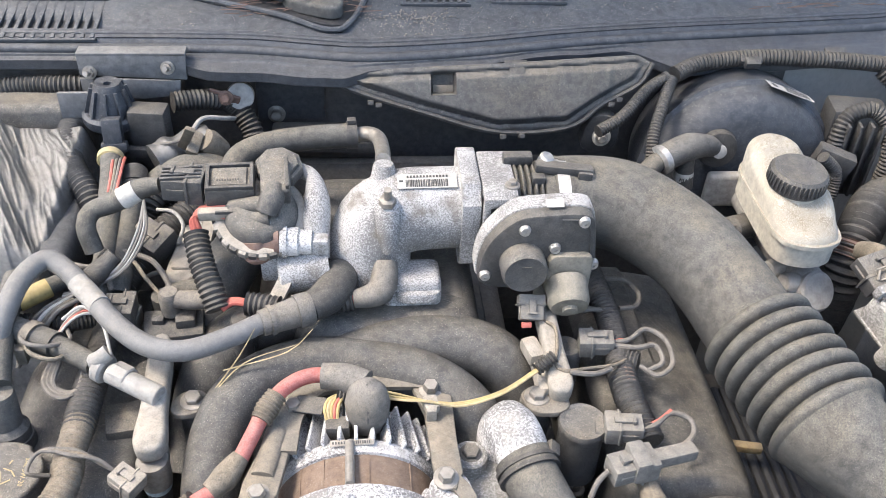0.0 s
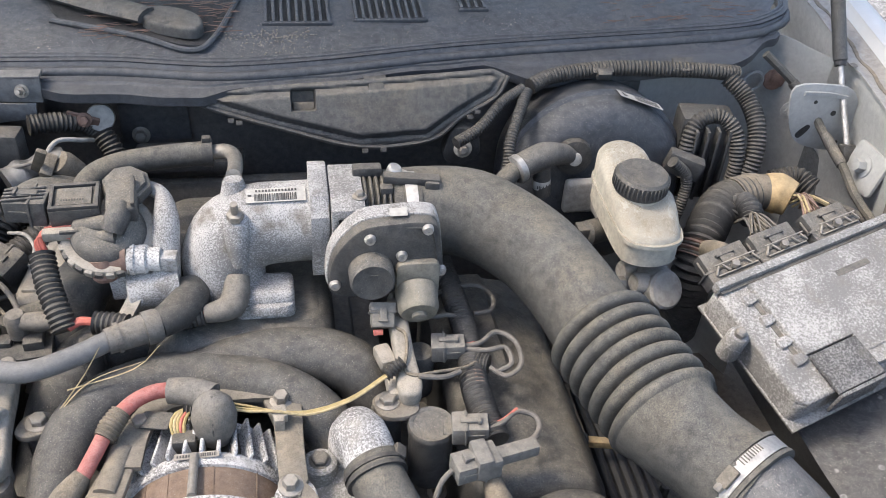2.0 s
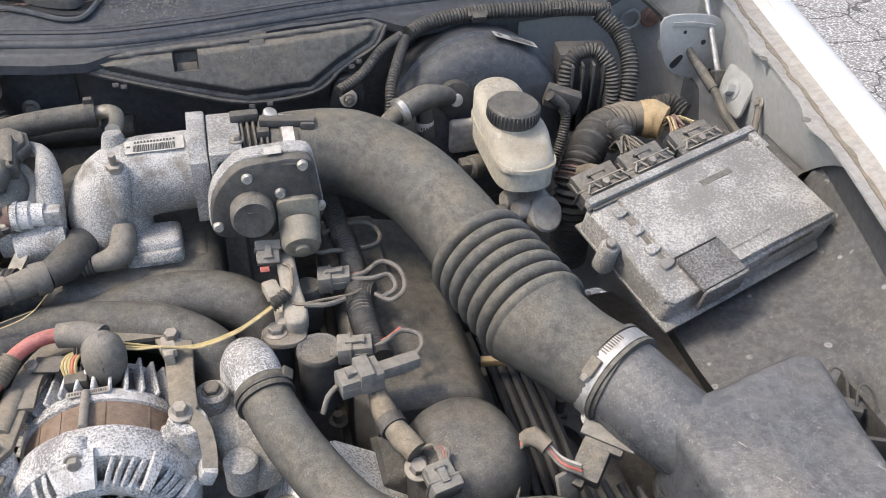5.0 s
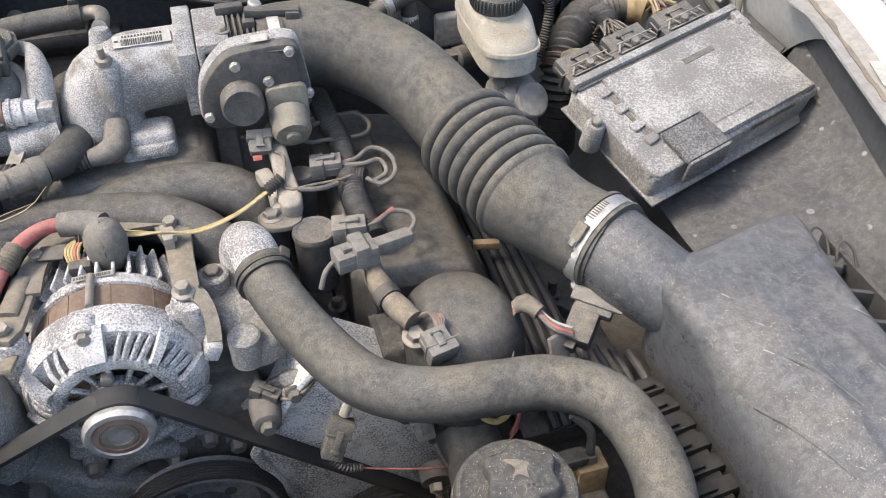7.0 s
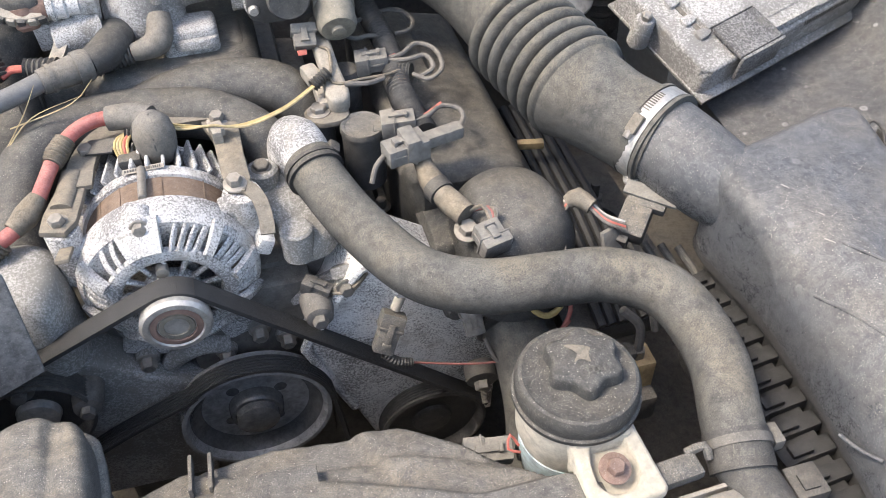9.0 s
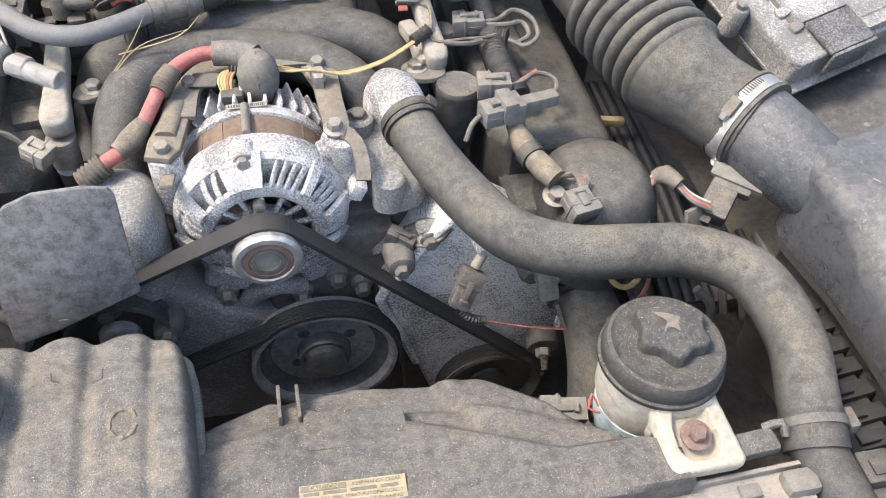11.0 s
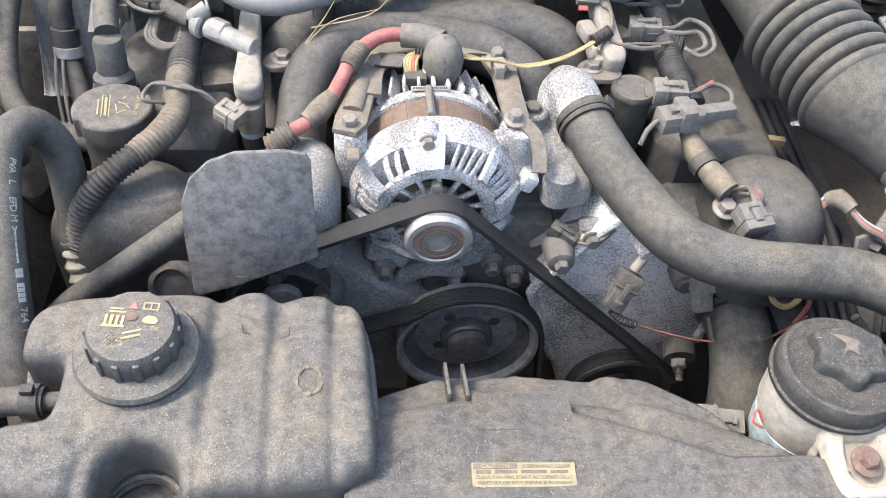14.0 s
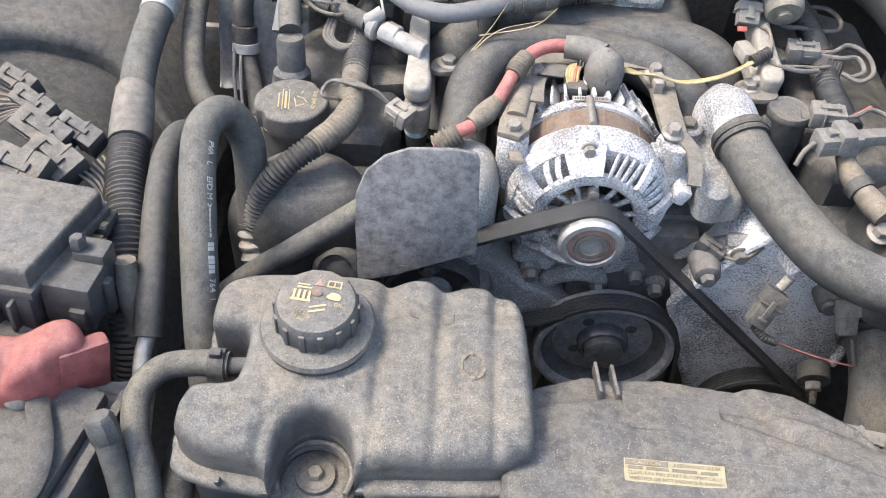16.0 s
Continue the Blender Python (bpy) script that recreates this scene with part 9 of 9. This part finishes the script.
part("boot", join(rod((-0.200, 0.715, 0.862), (-0.160, 0.726, 0.862), 0.012, 16), lathe([(0.012, -0.02), (0.0125, 0.006), (0.009, 0.012)], pose(-0.160, 0.726, 0.862), 18), lathe([(0.012, -0.02), (0.0125, 0.004)], pose(-0.203, 0.714, 0.86), 18)), RUBBER, lb)
blkc = thing("coil_pack_plug", (-0.19, 0.70, 0.81), "black ribbed plug housing near the oil cap", "connector")
part("body", box((0.060, 0.045, 0.03), pose(-0.190, 0.685, 0.838, 0, 0, 8), 0.004), PLASTIC, blkc)
part("top", join(box((0.020, 0.030, 0.014), pose(-0.178, 0.690, 0.856, 0, 0, 8), 0.003), box((0.012, 0.014, 0.01), pose(-0.205, 0.688, 0.854), 0.002)), PLASTIC, blkc)
plug("twin_wire_injector_plug", (-0.270, 0.705, 0.842), (-0.228, 0.702, 0.838), 0.026, 0.020, GREY_CONN, "grey injector plug with thin wires near the oil cap")
for k in range(4):
    wire("injector_lead", [(-0.270, 0.702 + 0.003 * k, 0.842), (-0.288, 0.700 + 0.003 * k, 0.846), (-0.295, 0.715, 0.850), (-0.285, 0.735, 0.846)], 0.0016, (OLD_RED, LABEL, GREY_WIRE, TAPE)[k], "thin pale injector lead at the plug", group="left bank wires")
wire("rail_lead", [(-0.258, 0.74, 0.842), (-0.225, 0.765, 0.85), (-0.195, 0.76, 0.852), (-0.175, 0.735, 0.85), (-0.168, 0.70, 0.848)], 0.0026, GREY_WIRE, "dusty lead across the fuel rail", group="left bank wires")
stra = thing("dry_straw", (-0.09, 0.61, 0.85), "dry straw blades caught by the intake", "straw")
for p in ([(-0.145, 0.585, 0.845), (-0.11, 0.605, 0.872), (-0.06, 0.622, 0.878)], [(-0.14, 0.59, 0.85), (-0.115, 0.612, 0.875), (-0.10, 0.628, 0.895)], [(-0.13, 0.60, 0.868), (-0.07, 0.615, 0.875), (-0.045, 0.63, 0.89)]):
    part("blade", tube(p, [0.0009, 0.0008, 0.0003], 4, 0.01), STRAW, stra)

# ---------------------------------------------------------------- firewall: valves, looms, foil, cowl bracket
egr = thing("egr_valve", (-0.10, 0.745, 0.90), "dusty grey-black round valve with grey plug", "valve")
EM = axis_m((-0.098, 0.746, 0.944), (0.05, -0.42, 0.9))
part("flange", lathe([(0.044, -0.012), (0.048, -0.009), (0.048, -0.003), (0.046, 0.001), (0.040, 0.002), (0.036, 0.0)], EM, 48), RAIL, egr, "tan-dusted round flange")
for k in range(16):
    part("clip", box((0.008, 0.005, 0.009), EM @ Matrix.Rotation(radians(180 + 12.5 * k), 4, "Z") @ pose(0.0472, 0, -0.004, 0, 0, 90), 0.001), RAIL if k % 2 else PLASTIC, egr)
part("dome", lathe([(0.038, 0.0), (0.036, 0.008), (0.030, 0.014), (0.022, 0.017)], EM, 36), PLASTIC_DUSTY, egr)
part("head", prism([(0.025 * math.cos(radians(45 * k + 22)), 0.025 * math.sin(radians(45 * k + 22))) for k in range(8)], 0, 0.012, axis_m((-0.080, 0.787, 0.968), (0.05, -0.2, 1)), 0.002), PLASTIC_DUSTY, egr)
part("head_step", prism([(0.021 * math.cos(radians(45 * k + 22)), 0.021 * math.sin(radians(45 * k + 22))) for k in range(8)], 0, 0.006, axis_m((-0.080, 0.784, 0.979), (0.05, -0.2, 1)), 0.002), PLASTIC_DUSTY, egr)
part("neck", box((0.030, 0.044, 0.024), pose(-0.082, 0.762, 0.972, 14, 0, 4), 0.005, 3), PLASTIC_DUSTY, egr)
part("neck_rib", box((0.004, 0.040, 0.006), pose(-0.070, 0.760, 0.985, 14, 0, 4), 0.001), PLASTIC, egr)
part("nozzle", tube([(-0.082, 0.750, 0.972), (-0.085, 0.736, 0.968), (-0.090, 0.728, 0.958)], [0.012, 0.0125, 0.011], 16), PLASTIC, egr)
part("pipe_stub", tube([(-0.088, 0.738, 0.962), (-0.108, 0.742, 0.958), (-0.128, 0.746, 0.954)], [0.010, 0.0085, 0.0075], 14), PLASTIC_DUSTY, egr)
part("pipe_stub", tube([(-0.086, 0.728, 0.952), (-0.106, 0.732, 0.948), (-0.124, 0.735, 0.945)], [0.0095, 0.008, 0.0072], 14), PLASTIC_DUSTY, egr)
part("spout", join(rod((-0.102, 0.722, 0.926), (-0.076, 0.720, 0.926), 0.0125, 22), lathe([(0.0140, 0), (0.0136, 0.020), (0.010, 0.024)], axis_m((-0.103, 0.722, 0.930), (0.1, -0.35, -1)), 24), lathe([(0.0150, 0), (0.0150, 0.005)], axis_m((-0.084, 0.721, 0.929), (1, 0, 0)), 24)), RUST, egr, "rust-stained pipe below the valve")
part("collar", join(lathe([(0.0150, 0), (0.0150, 0.018), (0.0125, 0.020), (0.0125, 0.032)], axis_m((-0.078, 0.7205, 0.928), (1, -0.05, -0.02)), 24), lathe([(0.0168, 0.003), (0.0168, 0.007)], axis_m((-0.078, 0.7205, 0.928), (1, -0.05, -0.02)), 24)), ALU_WHITE, egr, "pale sensor collar")
part("collar_lug", box((0.022, 0.016, 0.018), pose(-0.040, 0.717, 0.926, 0, 0, -4), 0.003), ALU, egr)
es = thing("pressure_sensor", (-0.14, 0.775, 0.95), "dusty grey pressure sensor block", "sensor")
ESM = pose(-0.128, 0.766, 0.966, 8, 0, 3)
part("body", box((0.050, 0.040, 0.022), ESM, 0.003), PLASTIC_DUSTY, es)
part("face", box((0.034, 0.026, 0.003), ESM @ pose(0, 0, 0.0118), 0.001), PLASTIC_DUSTY, es, "dusty flat lid of the sensor")
for dx, dy, w, h in ((0, 0.017, 0.048, 0.004), (0, -0.017, 0.048, 0.004), (0.022, 0, 0.004, 0.036), (-0.022, 0, 0.004, 0.036)):
    part("rim_bar", box((w, h, 0.005), ESM @ pose(dx, dy, 0.0125), 0.001), PLASTIC, es)
part("print", join(*[bar(0.0014, 0.0024, ESM @ pose(-0.012 + 0.0026 * k, -0.006, 0.0136)) for k in range(9)]), INK, es)
part("base", box((0.080, 0.010, 0.012), pose(-0.120, 0.740, 0.950, 8, 0, 2), 0.003), RAIL, es)
part("base_slot", box((0.020, 0.003, 0.004), pose(-0.132, 0.7345, 0.955, 8, 0, 2), 0.001), PLASTIC, es)
plug("pressure_plug", (-0.196, 0.770, 0.968), (-0.152, 0.766, 0.967), 0.030, 0.024, PLASTIC_DUSTY, "ribbed dark plug on the pressure sensor")
prib = thing("plug_ribs", (-0.176, 0.768, 0.975), "raised ribs on the dark sensor plug", "connector rib")
for k in range(4):
    part("rib", box((0.040, 0.0026, 0.004), pose(-0.176, 0.758 + 0.0062 * k, 0.9815, 4, 0, 3), 0.001, 1), PLASTIC_DUSTY, prib)
wl = thing("white_tagged_lead", (-0.24, 0.77, 0.92), "taped lead with a white tag", "cable")
part("lead", tube([(-0.200, 0.775, 0.962), (-0.222, 0.778, 0.955), (-0.250, 0.772, 0.942), (-0.272, 0.768, 0.935), (-0.278, 0.755, 0.925), (-0.272, 0.745, 0.90)], [0.008, 0.011, 0.0105, 0.010, 0.010, 0.010], 16), RUBBER, wl)
part("tag", tube([(-0.226, 0.778, 0.953), (-0.242, 0.774, 0.945)], 0.0120, 16), LABEL, wl, "white paper tag")
for k in range(4):
    wire("pale_wire", [(-0.218, 0.768, 0.948), (-0.225 + 0.003 * k, 0.745, 0.925), (-0.242 + 0.003 * k, 0.722, 0.90), (-0.268 + 0.003 * k, 0.712, 0.885), (-0.30, 0.695 + 0.004 * k, 0.875)], 0.0013, (PALE, GREY_WIRE, PALE, GREY_WIRE)[k], "pale wire fanning out of the taped lead", group="rear wires")

vv = thing("vent_valve", (-0.285, 0.94, 0.90), "dark blue-black round vent solenoid with plug", "solenoid")
VM = axis_m((-0.292, 0.970, 0.934), (0.05, 0.0, 1)) @ Matrix.Scale(0.92, 4)
part("base", lathe([(0.034, -0.014), (0.037, -0.008), (0.037, 0.0), (0.033, 0.004)], VM, 36), BOOSTER, vv)
part("cone", lathe([(0.030, 0.0), (0.024, 0.020), (0.018, 0.040), (0.016, 0.044), (0.010, 0.043), (0.005, 0.042), (0.0045, 0.036)], VM, 24), BOOSTER, vv)
for k in range(10):
    part("fin", box((0.014, 0.004, 0.038), VM @ Matrix.Rotation(radians(36 * k), 4, "Z") @ pose(0.022, 0, 0.018, 0, -16, 0), 0.001), BOOSTER, vv)
part("plug_body", join(box((0.022, 0.018, 0.034), pose(-0.284, 0.931, 0.930, -15, 0, 5), 0.003), box((0.030, 0.014, 0.012), pose(-0.283, 0.924, 0.914, -15, 0, 5), 0.003)), BOOSTER, vv)
part("side_case", join(box((0.045, 0.03, 0.055), pose(-0.246, 0.958, 0.920, 0, 0, -6), 0.005), box((0.05, 0.010, 0.012), pose(-0.250, 0.936, 0.898, 0, 0, -6), 0.002)), PLASTIC, vv)
part("mount_tab", box((0.05, 0.005, 0.035), pose(-0.325, 0.968, 0.945), 0.006), PAINT_MID, vv)
cbk = thing("cowl_bracket", (-0.27, 1.02, 0.92), "dusty grey sheet metal bracket with two studs", "bracket")
part("sheet", prism([(-0.335, 0.984), (-0.205, 0.986), (-0.207, 0.951), (-0.335, 0.958)], 0, 0.004, face_m(1.022), 0.001), PAINT_MID, cbk)
part("lower_sheet", prism([(-0.335, 0.955), (-0.215, 0.951), (-0.216, 0.938), (-0.224, 0.930), (-0.262, 0.926), (-0.335, 0.930)], 0, 0.003, face_m(1.018), 0.001), PAINT_MID, cbk)
for x, z in ((-0.322, 0.962), (-0.228, 0.968)):
    part("stud", join(lathe([(0.0085, 0), (0.0085, 0.003)], axis_m((x, 1.018, z), (0, -1, 0.3)), 18), lathe([(0.006, 0.002), (0.006, 0.009)], axis_m((x, 1.018, z), (0, -1, 0.3)), 6), rod((x, 1.01, z + 0.002), (x, 0.998, z + 0.008), 0.0032)), STEEL, cbk)
part("fold", box((0.13, 0.02, 0.004), pose(-0.27, 1.028, 0.985), 0.001), PAINT_MID, cbk)
rr = thing("rusty_relay", (-0.155, 1.03, 0.90), "rusty bolt on a round pale grommet", "grommet")
part("cup", lathe([(0.016, 0), (0.018, 0.010), (0.017, 0.022), (0.012, 0.024)], axis_m((-0.147, 1.045, 0.915), (0.1, -0.9, 0.4)), 24), LABEL, rr)
part("strap", box((0.04, 0.004, 0.018), pose(-0.165, 1.02, 0.925, 20, 20, 0), 0.002), RUST, rr)
bolt((-0.162, 1.015, 0.927), (0, -1, 0.3), 0.006, 0.006, RUST, rr)
loom("rear_loom", [(-0.46, 1.03, 0.928), (-0.41, 1.035, 0.935), (-0.36, 1.03, 0.938), (-0.33, 1.035, 0.935)], 0.0125, LOOM, "black corrugated loom along the firewall")
loom("rear_loom", [(-0.34, 0.96, 0.918), (-0.338, 0.925, 0.912), (-0.322, 0.885, 0.905), (-0.30, 0.85, 0.895), (-0.285, 0.82, 0.87)], 0.0145, LOOM, "thick black corrugated loom dropping past the foil shield", 0.0062)
loom("rear_loom", [(-0.225, 1.0, 0.93), (-0.19, 1.015, 0.925), (-0.16, 1.03, 0.91), (-0.14, 1.03, 0.88)], 0.0125, LOOM, "black corrugated loom under the cowl")
loom("rear_loom", [(-0.145, 1.02, 0.905), (-0.132, 1.005, 0.885), (-0.128, 0.985, 0.86), (-0.14, 0.955, 0.845), (-0.155, 0.935, 0.85)], 0.0135, LOOM, "black corrugated loom curving down the firewall", 0.0058)
hh = thing("twin_heater_pipes", (-0.26, 0.85, 0.85), "dusty vertical hoses with a yellow band", "hose")
part("hose", tube([(-0.284, 0.905, 0.915), (-0.277, 0.87, 0.912), (-0.272, 0.82, 0.90), (-0.268, 0.77, 0.882), (-0.268, 0.71, 0.865)], 0.0125, 16), RUBBER, hh)
part("hose", tube([(-0.255, 0.885, 0.905), (-0.252, 0.84, 0.895), (-0.250, 0.78, 0.88), (-0.252, 0.72, 0.86)], 0.0130, 16), RUBBER, hh)
part("yellow_band", lathe([(0.0132, -0.005), (0.0150, -0.004), (0.0150, 0.004), (0.0132, 0.005)], axis_m((-0.283, 0.898, 0.914), (0.1, -0.95, -0.1)), 22), GOLD, hh, "yellow plastic band")
part("nozzle", join(lathe([(0.0145, -0.006), (0.0150, 0.0), (0.0150, 0.014), (0.0145, 0.016)], axis_m((-0.254, 0.878, 0.904), (0.1, -0.9, -0.2)), 20)), LOOM, hh)
for k in range(4):
    wire("valve_wire", [(-0.278 + 0.004 * k, 0.896, 0.916), (-0.274 + 0.004 * k, 0.872, 0.925), (-0.272 + 0.003 * k, 0.84, 0.918), (-0.276 + 0.003 * k, 0.80, 0.90)], 0.0019, (RED_WIRE, TAPE, GREY_WIRE, RED_WIRE)[k], "thin wire below the solenoid", group="rear wires")
    wire("valve_wire", [(-0.300 + 0.006 * k, 0.70, 0.875), (-0.318 + 0.005 * k, 0.685, 0.87), (-0.335 + 0.005 * k, 0.67, 0.85), (-0.345, 0.66, 0.82)], 0.0024, (GREY_WIRE, LABEL, TAPE, GREY_WIRE)[k], "grey wire dropping behind the hose", group="rear wires")
sleeve = thing("wire_cuff", (-0.255, 0.725, 0.88), "black taped cuff on the rear wires", "tape")
part("cuff", tube([(-0.248, 0.732, 0.905), (-0.266, 0.718, 0.892), (-0.285, 0.708, 0.880)], [0.009, 0.0115, 0.010], 14, wobble=0.1), LOOM, sleeve)
uh = thing("upper_heater_hose", (-0.20, 0.90, 0.85), "dusty thick hose behind the pressure sensor", "hose")
part("hose", tube([(-0.245, 0.86, 0.875), (-0.225, 0.885, 0.89), (-0.195, 0.895, 0.90), (-0.160, 0.895, 0.895), (-0.135, 0.885, 0.87), (-0.12, 0.875, 0.83)], 0.0185, 20), RUBBER, uh)
part("ribs", tube([(-0.255, 0.835, 0.855), (-0.245, 0.86, 0.875), (-0.238, 0.872, 0.883)], 0.0195, 18, 0.004, (0.0068, 0.0022)), LOOM, uh)
th = thing("booster_vacuum_line", (-0.06, 0.885, 0.91), "dusty hose with clip joining a bare metal pipe", "hose")
part("hose", tube([(-0.142, 0.84, 0.925), (-0.130, 0.862, 0.938), (-0.10, 0.878, 0.944), (-0.05, 0.888, 0.946), (0.002, 0.89, 0.948)], 0.0142, 18), RUBBER, th)
hose_clip((-0.004, 0.89, 0.948), (1, 0.05, 0), 0.0142, RUBBER_DARK, th, 0.012)
part("pipe", tube([(0.0, 0.89, 0.948), (0.014, 0.887, 0.952), (0.026, 0.872, 0.955), (0.0295, 0.835, 0.962), (0.029, 0.795, 0.975)], [0.0085, 0.0085, 0.0085, 0.0085, 0.0085], 16), STEEL, th)
cap2 = thing("oil_pressure_plug", (-0.175, 0.94, 0.86), "olive-brown angular sensor plug", "sensor")
part("body", lathe([(0.017, 0), (0.018, 0.022), (0.015, 0.030)], axis_m((-0.165, 0.93, 0.90), (-0.5, -0.3, 0.8)), 20), TAPE, cap2)
part("frame", join(box((0.012, 0.006, 0.05), pose(-0.196, 0.905, 0.935, 25, 25, 0), 0.002), box((0.014, 0.03, 0.008), pose(-0.188, 0.912, 0.925, 25, 25, 0), 0.002)), TAPE, cap2)
foilp = thing("foil_wrap", (-0.20, 0.93, 0.87), "crumpled silver foil sleeve behind the valves", "foil")
part("wrap", tube([(-0.235, 0.905, 0.905), (-0.205, 0.925, 0.912), (-0.175, 0.94, 0.915)], [0.018, 0.021, 0.016], 18, 0.003, wobble=0.35), FOIL, foilp)
fs = thing("foil_heat_shield", (-0.36, 0.80, 0.70), "crumpled dusty silver foil heat shield box", "heat shield")


def foil_fn(u, v):
    x = -0.45 + 0.165 * u - 0.02 * v * u
    y = 0.945 - 0.27 * v
    z = 0.925 - 0.05 * v - 0.11 * step(0.75, 1.0, u) - 0.16 * step(0.70, 1.0, v)
    a = noise.noise(V3(x * 22, y * 9, 3)) + 0.6 * noise.noise(V3(x * 40 + y * 24, y * 12, 7))
    crease = (1 - abs(noise.noise(V3(x * 75 + y * 38, y * 11 - x * 6, 1)))) ** 4 + 0.6 * (1 - abs(noise.noise(V3(x * 150 + y * 60, y * 26, 5)))) ** 4
    ridge = 0.016 * max(0.0, 1 - abs(x + 0.385 + 0.35 * (y - 0.82)) / 0.035)
    return (x + 0.003 * a, y + 0.008 * noise.noise(V3(x * 30, 0, 2)) * step(0.85, 1.0, 1 - v), z + 0.005 * a + 0.0022 * crease + ridge)


part("foil", sheet(foil_fn, 150, 160, 0.002), FOIL, fs, sharp=80)
part("block", box((0.14, 0.20, 0.18), pose(-0.375, 0.85, 0.80), 0.02, 3), BAY, fs)
hb = thing("heater_housing", (-0.40, 0.98, 0.85), "dark plastic heater housing at the firewall", "housing")
part("box", box((0.16, 0.10, 0.18), pose(-0.40, 1.0, 0.845, -12), 0.012, 3), PLASTIC_DUSTY, hb)
fwb = thing("firewall_boss", (-0.08, 1.05, 0.85), "dark plate with flange nut on the firewall", "bracket")
part("plate", box((0.09, 0.006, 0.08), pose(-0.085, 1.068, 0.905), 0.003), BAY, fwb)
bolt((-0.105, 1.063, 0.875), (0, -1, 0.2), 0.008, 0.010, STEEL, fwb, 1.5)
part("ledge", box((0.10, 0.05, 0.02), pose(-0.06, 1.02, 0.865), 0.006), PLASTIC, fwb)
part("step", box((0.06, 0.04, 0.018), pose(0.0, 1.02, 0.858), 0.006), PLASTIC, fwb)

# looms, plugs and loose wires between the fuel rail and the foil shield
plug("rail_plug", (-0.246, 0.812, 0.880), (-0.206, 0.782, 0.872), 0.030, 0.024, PLASTIC_DUSTY, "dark grey plug lying over the rear loom", (0.1, -0.5, 0.85))
plug("rail_plug", (-0.258, 0.690, 0.868), (-0.226, 0.690, 0.866), 0.030, 0.020, PLASTIC_DUSTY, "dark grey plug beside the fuel rail")
loom("rail_loom", [(-0.150, 0.905, 0.872), (-0.180, 0.860, 0.875), (-0.215, 0.820, 0.868), (-0.242, 0.775, 0.858), (-0.258, 0.725, 0.848)], 0.0165, LOOM, "fat black corrugated loom slanting past the fuel rail", 0.0058)
yl = thing("yellow_banded_hose", (-0.32, 0.72, 0.86), "dusty hose with a yellow sleeve beside the long hose", "hose")
part("hose", tube([(-0.385, 0.675, 0.858), (-0.350, 0.700, 0.868), (-0.318, 0.722, 0.872), (-0.290, 0.745, 0.870)], 0.0095, 14), RUBBER, yl)
part("yellow_sleeve", tube([(-0.345, 0.703, 0.869), (-0.318, 0.722, 0.872)], 0.0104, 14), YELLOW, yl, "faded yellow sleeve")
loom("thin_rail_loom", [(-0.375, 0.690, 0.846), (-0.335, 0.695, 0.850), (-0.300, 0.690, 0.850), (-0.272, 0.700, 0.846)], 0.0085, LOOM, "thin corrugated loom under the yellow-banded hose", 0.004)
WIRES = (
    ((-0.268, 0.775, 0.882), (-0.240, 0.758, 0.886), (-0.215, 0.745, 0.884), (-0.198, 0.722, 0.874), (-0.190, 0.700, 0.866)),
    ((-0.262, 0.770, 0.880), (-0.236, 0.748, 0.882), (-0.222, 0.728, 0.878), (-0.206, 0.712, 0.868)),
    ((-0.225, 0.835, 0.886), (-0.205, 0.825, 0.890), (-0.192, 0.805, 0.886), (-0.196, 0.785, 0.876)),
    ((-0.300, 0.745, 0.884), (-0.282, 0.730, 0.892), (-0.262, 0.728, 0.888), (-0.252, 0.710, 0.876)),
    ((-0.330, 0.655, 0.872), (-0.318, 0.635, 0.878), (-0.296, 0.632, 0.876), (-0.282, 0.648, 0.868), (-0.290, 0.668, 0.862)),
    ((-0.326, 0.650, 0.868), (-0.312, 0.628, 0.870), (-0.290, 0.622, 0.868), (-0.276, 0.640, 0.862)),
    ((-0.196, 0.925, 0.925), (-0.182, 0.945, 0.938), (-0.158, 0.960, 0.930), (-0.150, 0.985, 0.915)),
    ((-0.236, 0.915, 0.922), (-0.215, 0.905, 0.930), (-0.196, 0.912, 0.932)),
)
for k, path in enumerate(WIRES):
    wire("loose_lead", path, 0.0022 if k % 3 else 0.0030, (GREY_WIRE, TAPE, PALE, GREY_WIRE)[k % 4], "dusty thin lead curling between the looms", group="rear wires")
for k in range(4):
    wire("plug_lead", [(-0.258, 0.684 + 0.004 * k, 0.868), (-0.276, 0.680 + 0.004 * k, 0.872), (-0.290, 0.668 + 0.003 * k, 0.868), (-0.300, 0.652 + 0.003 * k, 0.858)], 0.0015, (LABEL, RED_WIRE, GREY_WIRE, LABEL)[k], "thin pale lead out of the rail plug", group="left bank wires")
rb2 = thing("red_lead_boot", (-0.165, 0.69, 0.86), "grey rubber boot on the red wire beside the fuel rail", "boot")
part("barrel", tube([(-0.190, 0.694, 0.876), (-0.168, 0.690, 0.878), (-0.150, 0.686, 0.880)], [0.0085, 0.0105, 0.0080], 14), BOOT, rb2)
part("cap", lathe([(0.0105, -0.020), (0.0112, 0.004), (0.0085, 0.008)], pose(-0.192, 0.695, 0.878), 18), BOOT, rb2)
part("lead", tube([(-0.150, 0.686, 0.880), (-0.138, 0.680, 0.882), (-0.126, 0.678, 0.884)], 0.0028, 8), RED_WIRE, rb2)
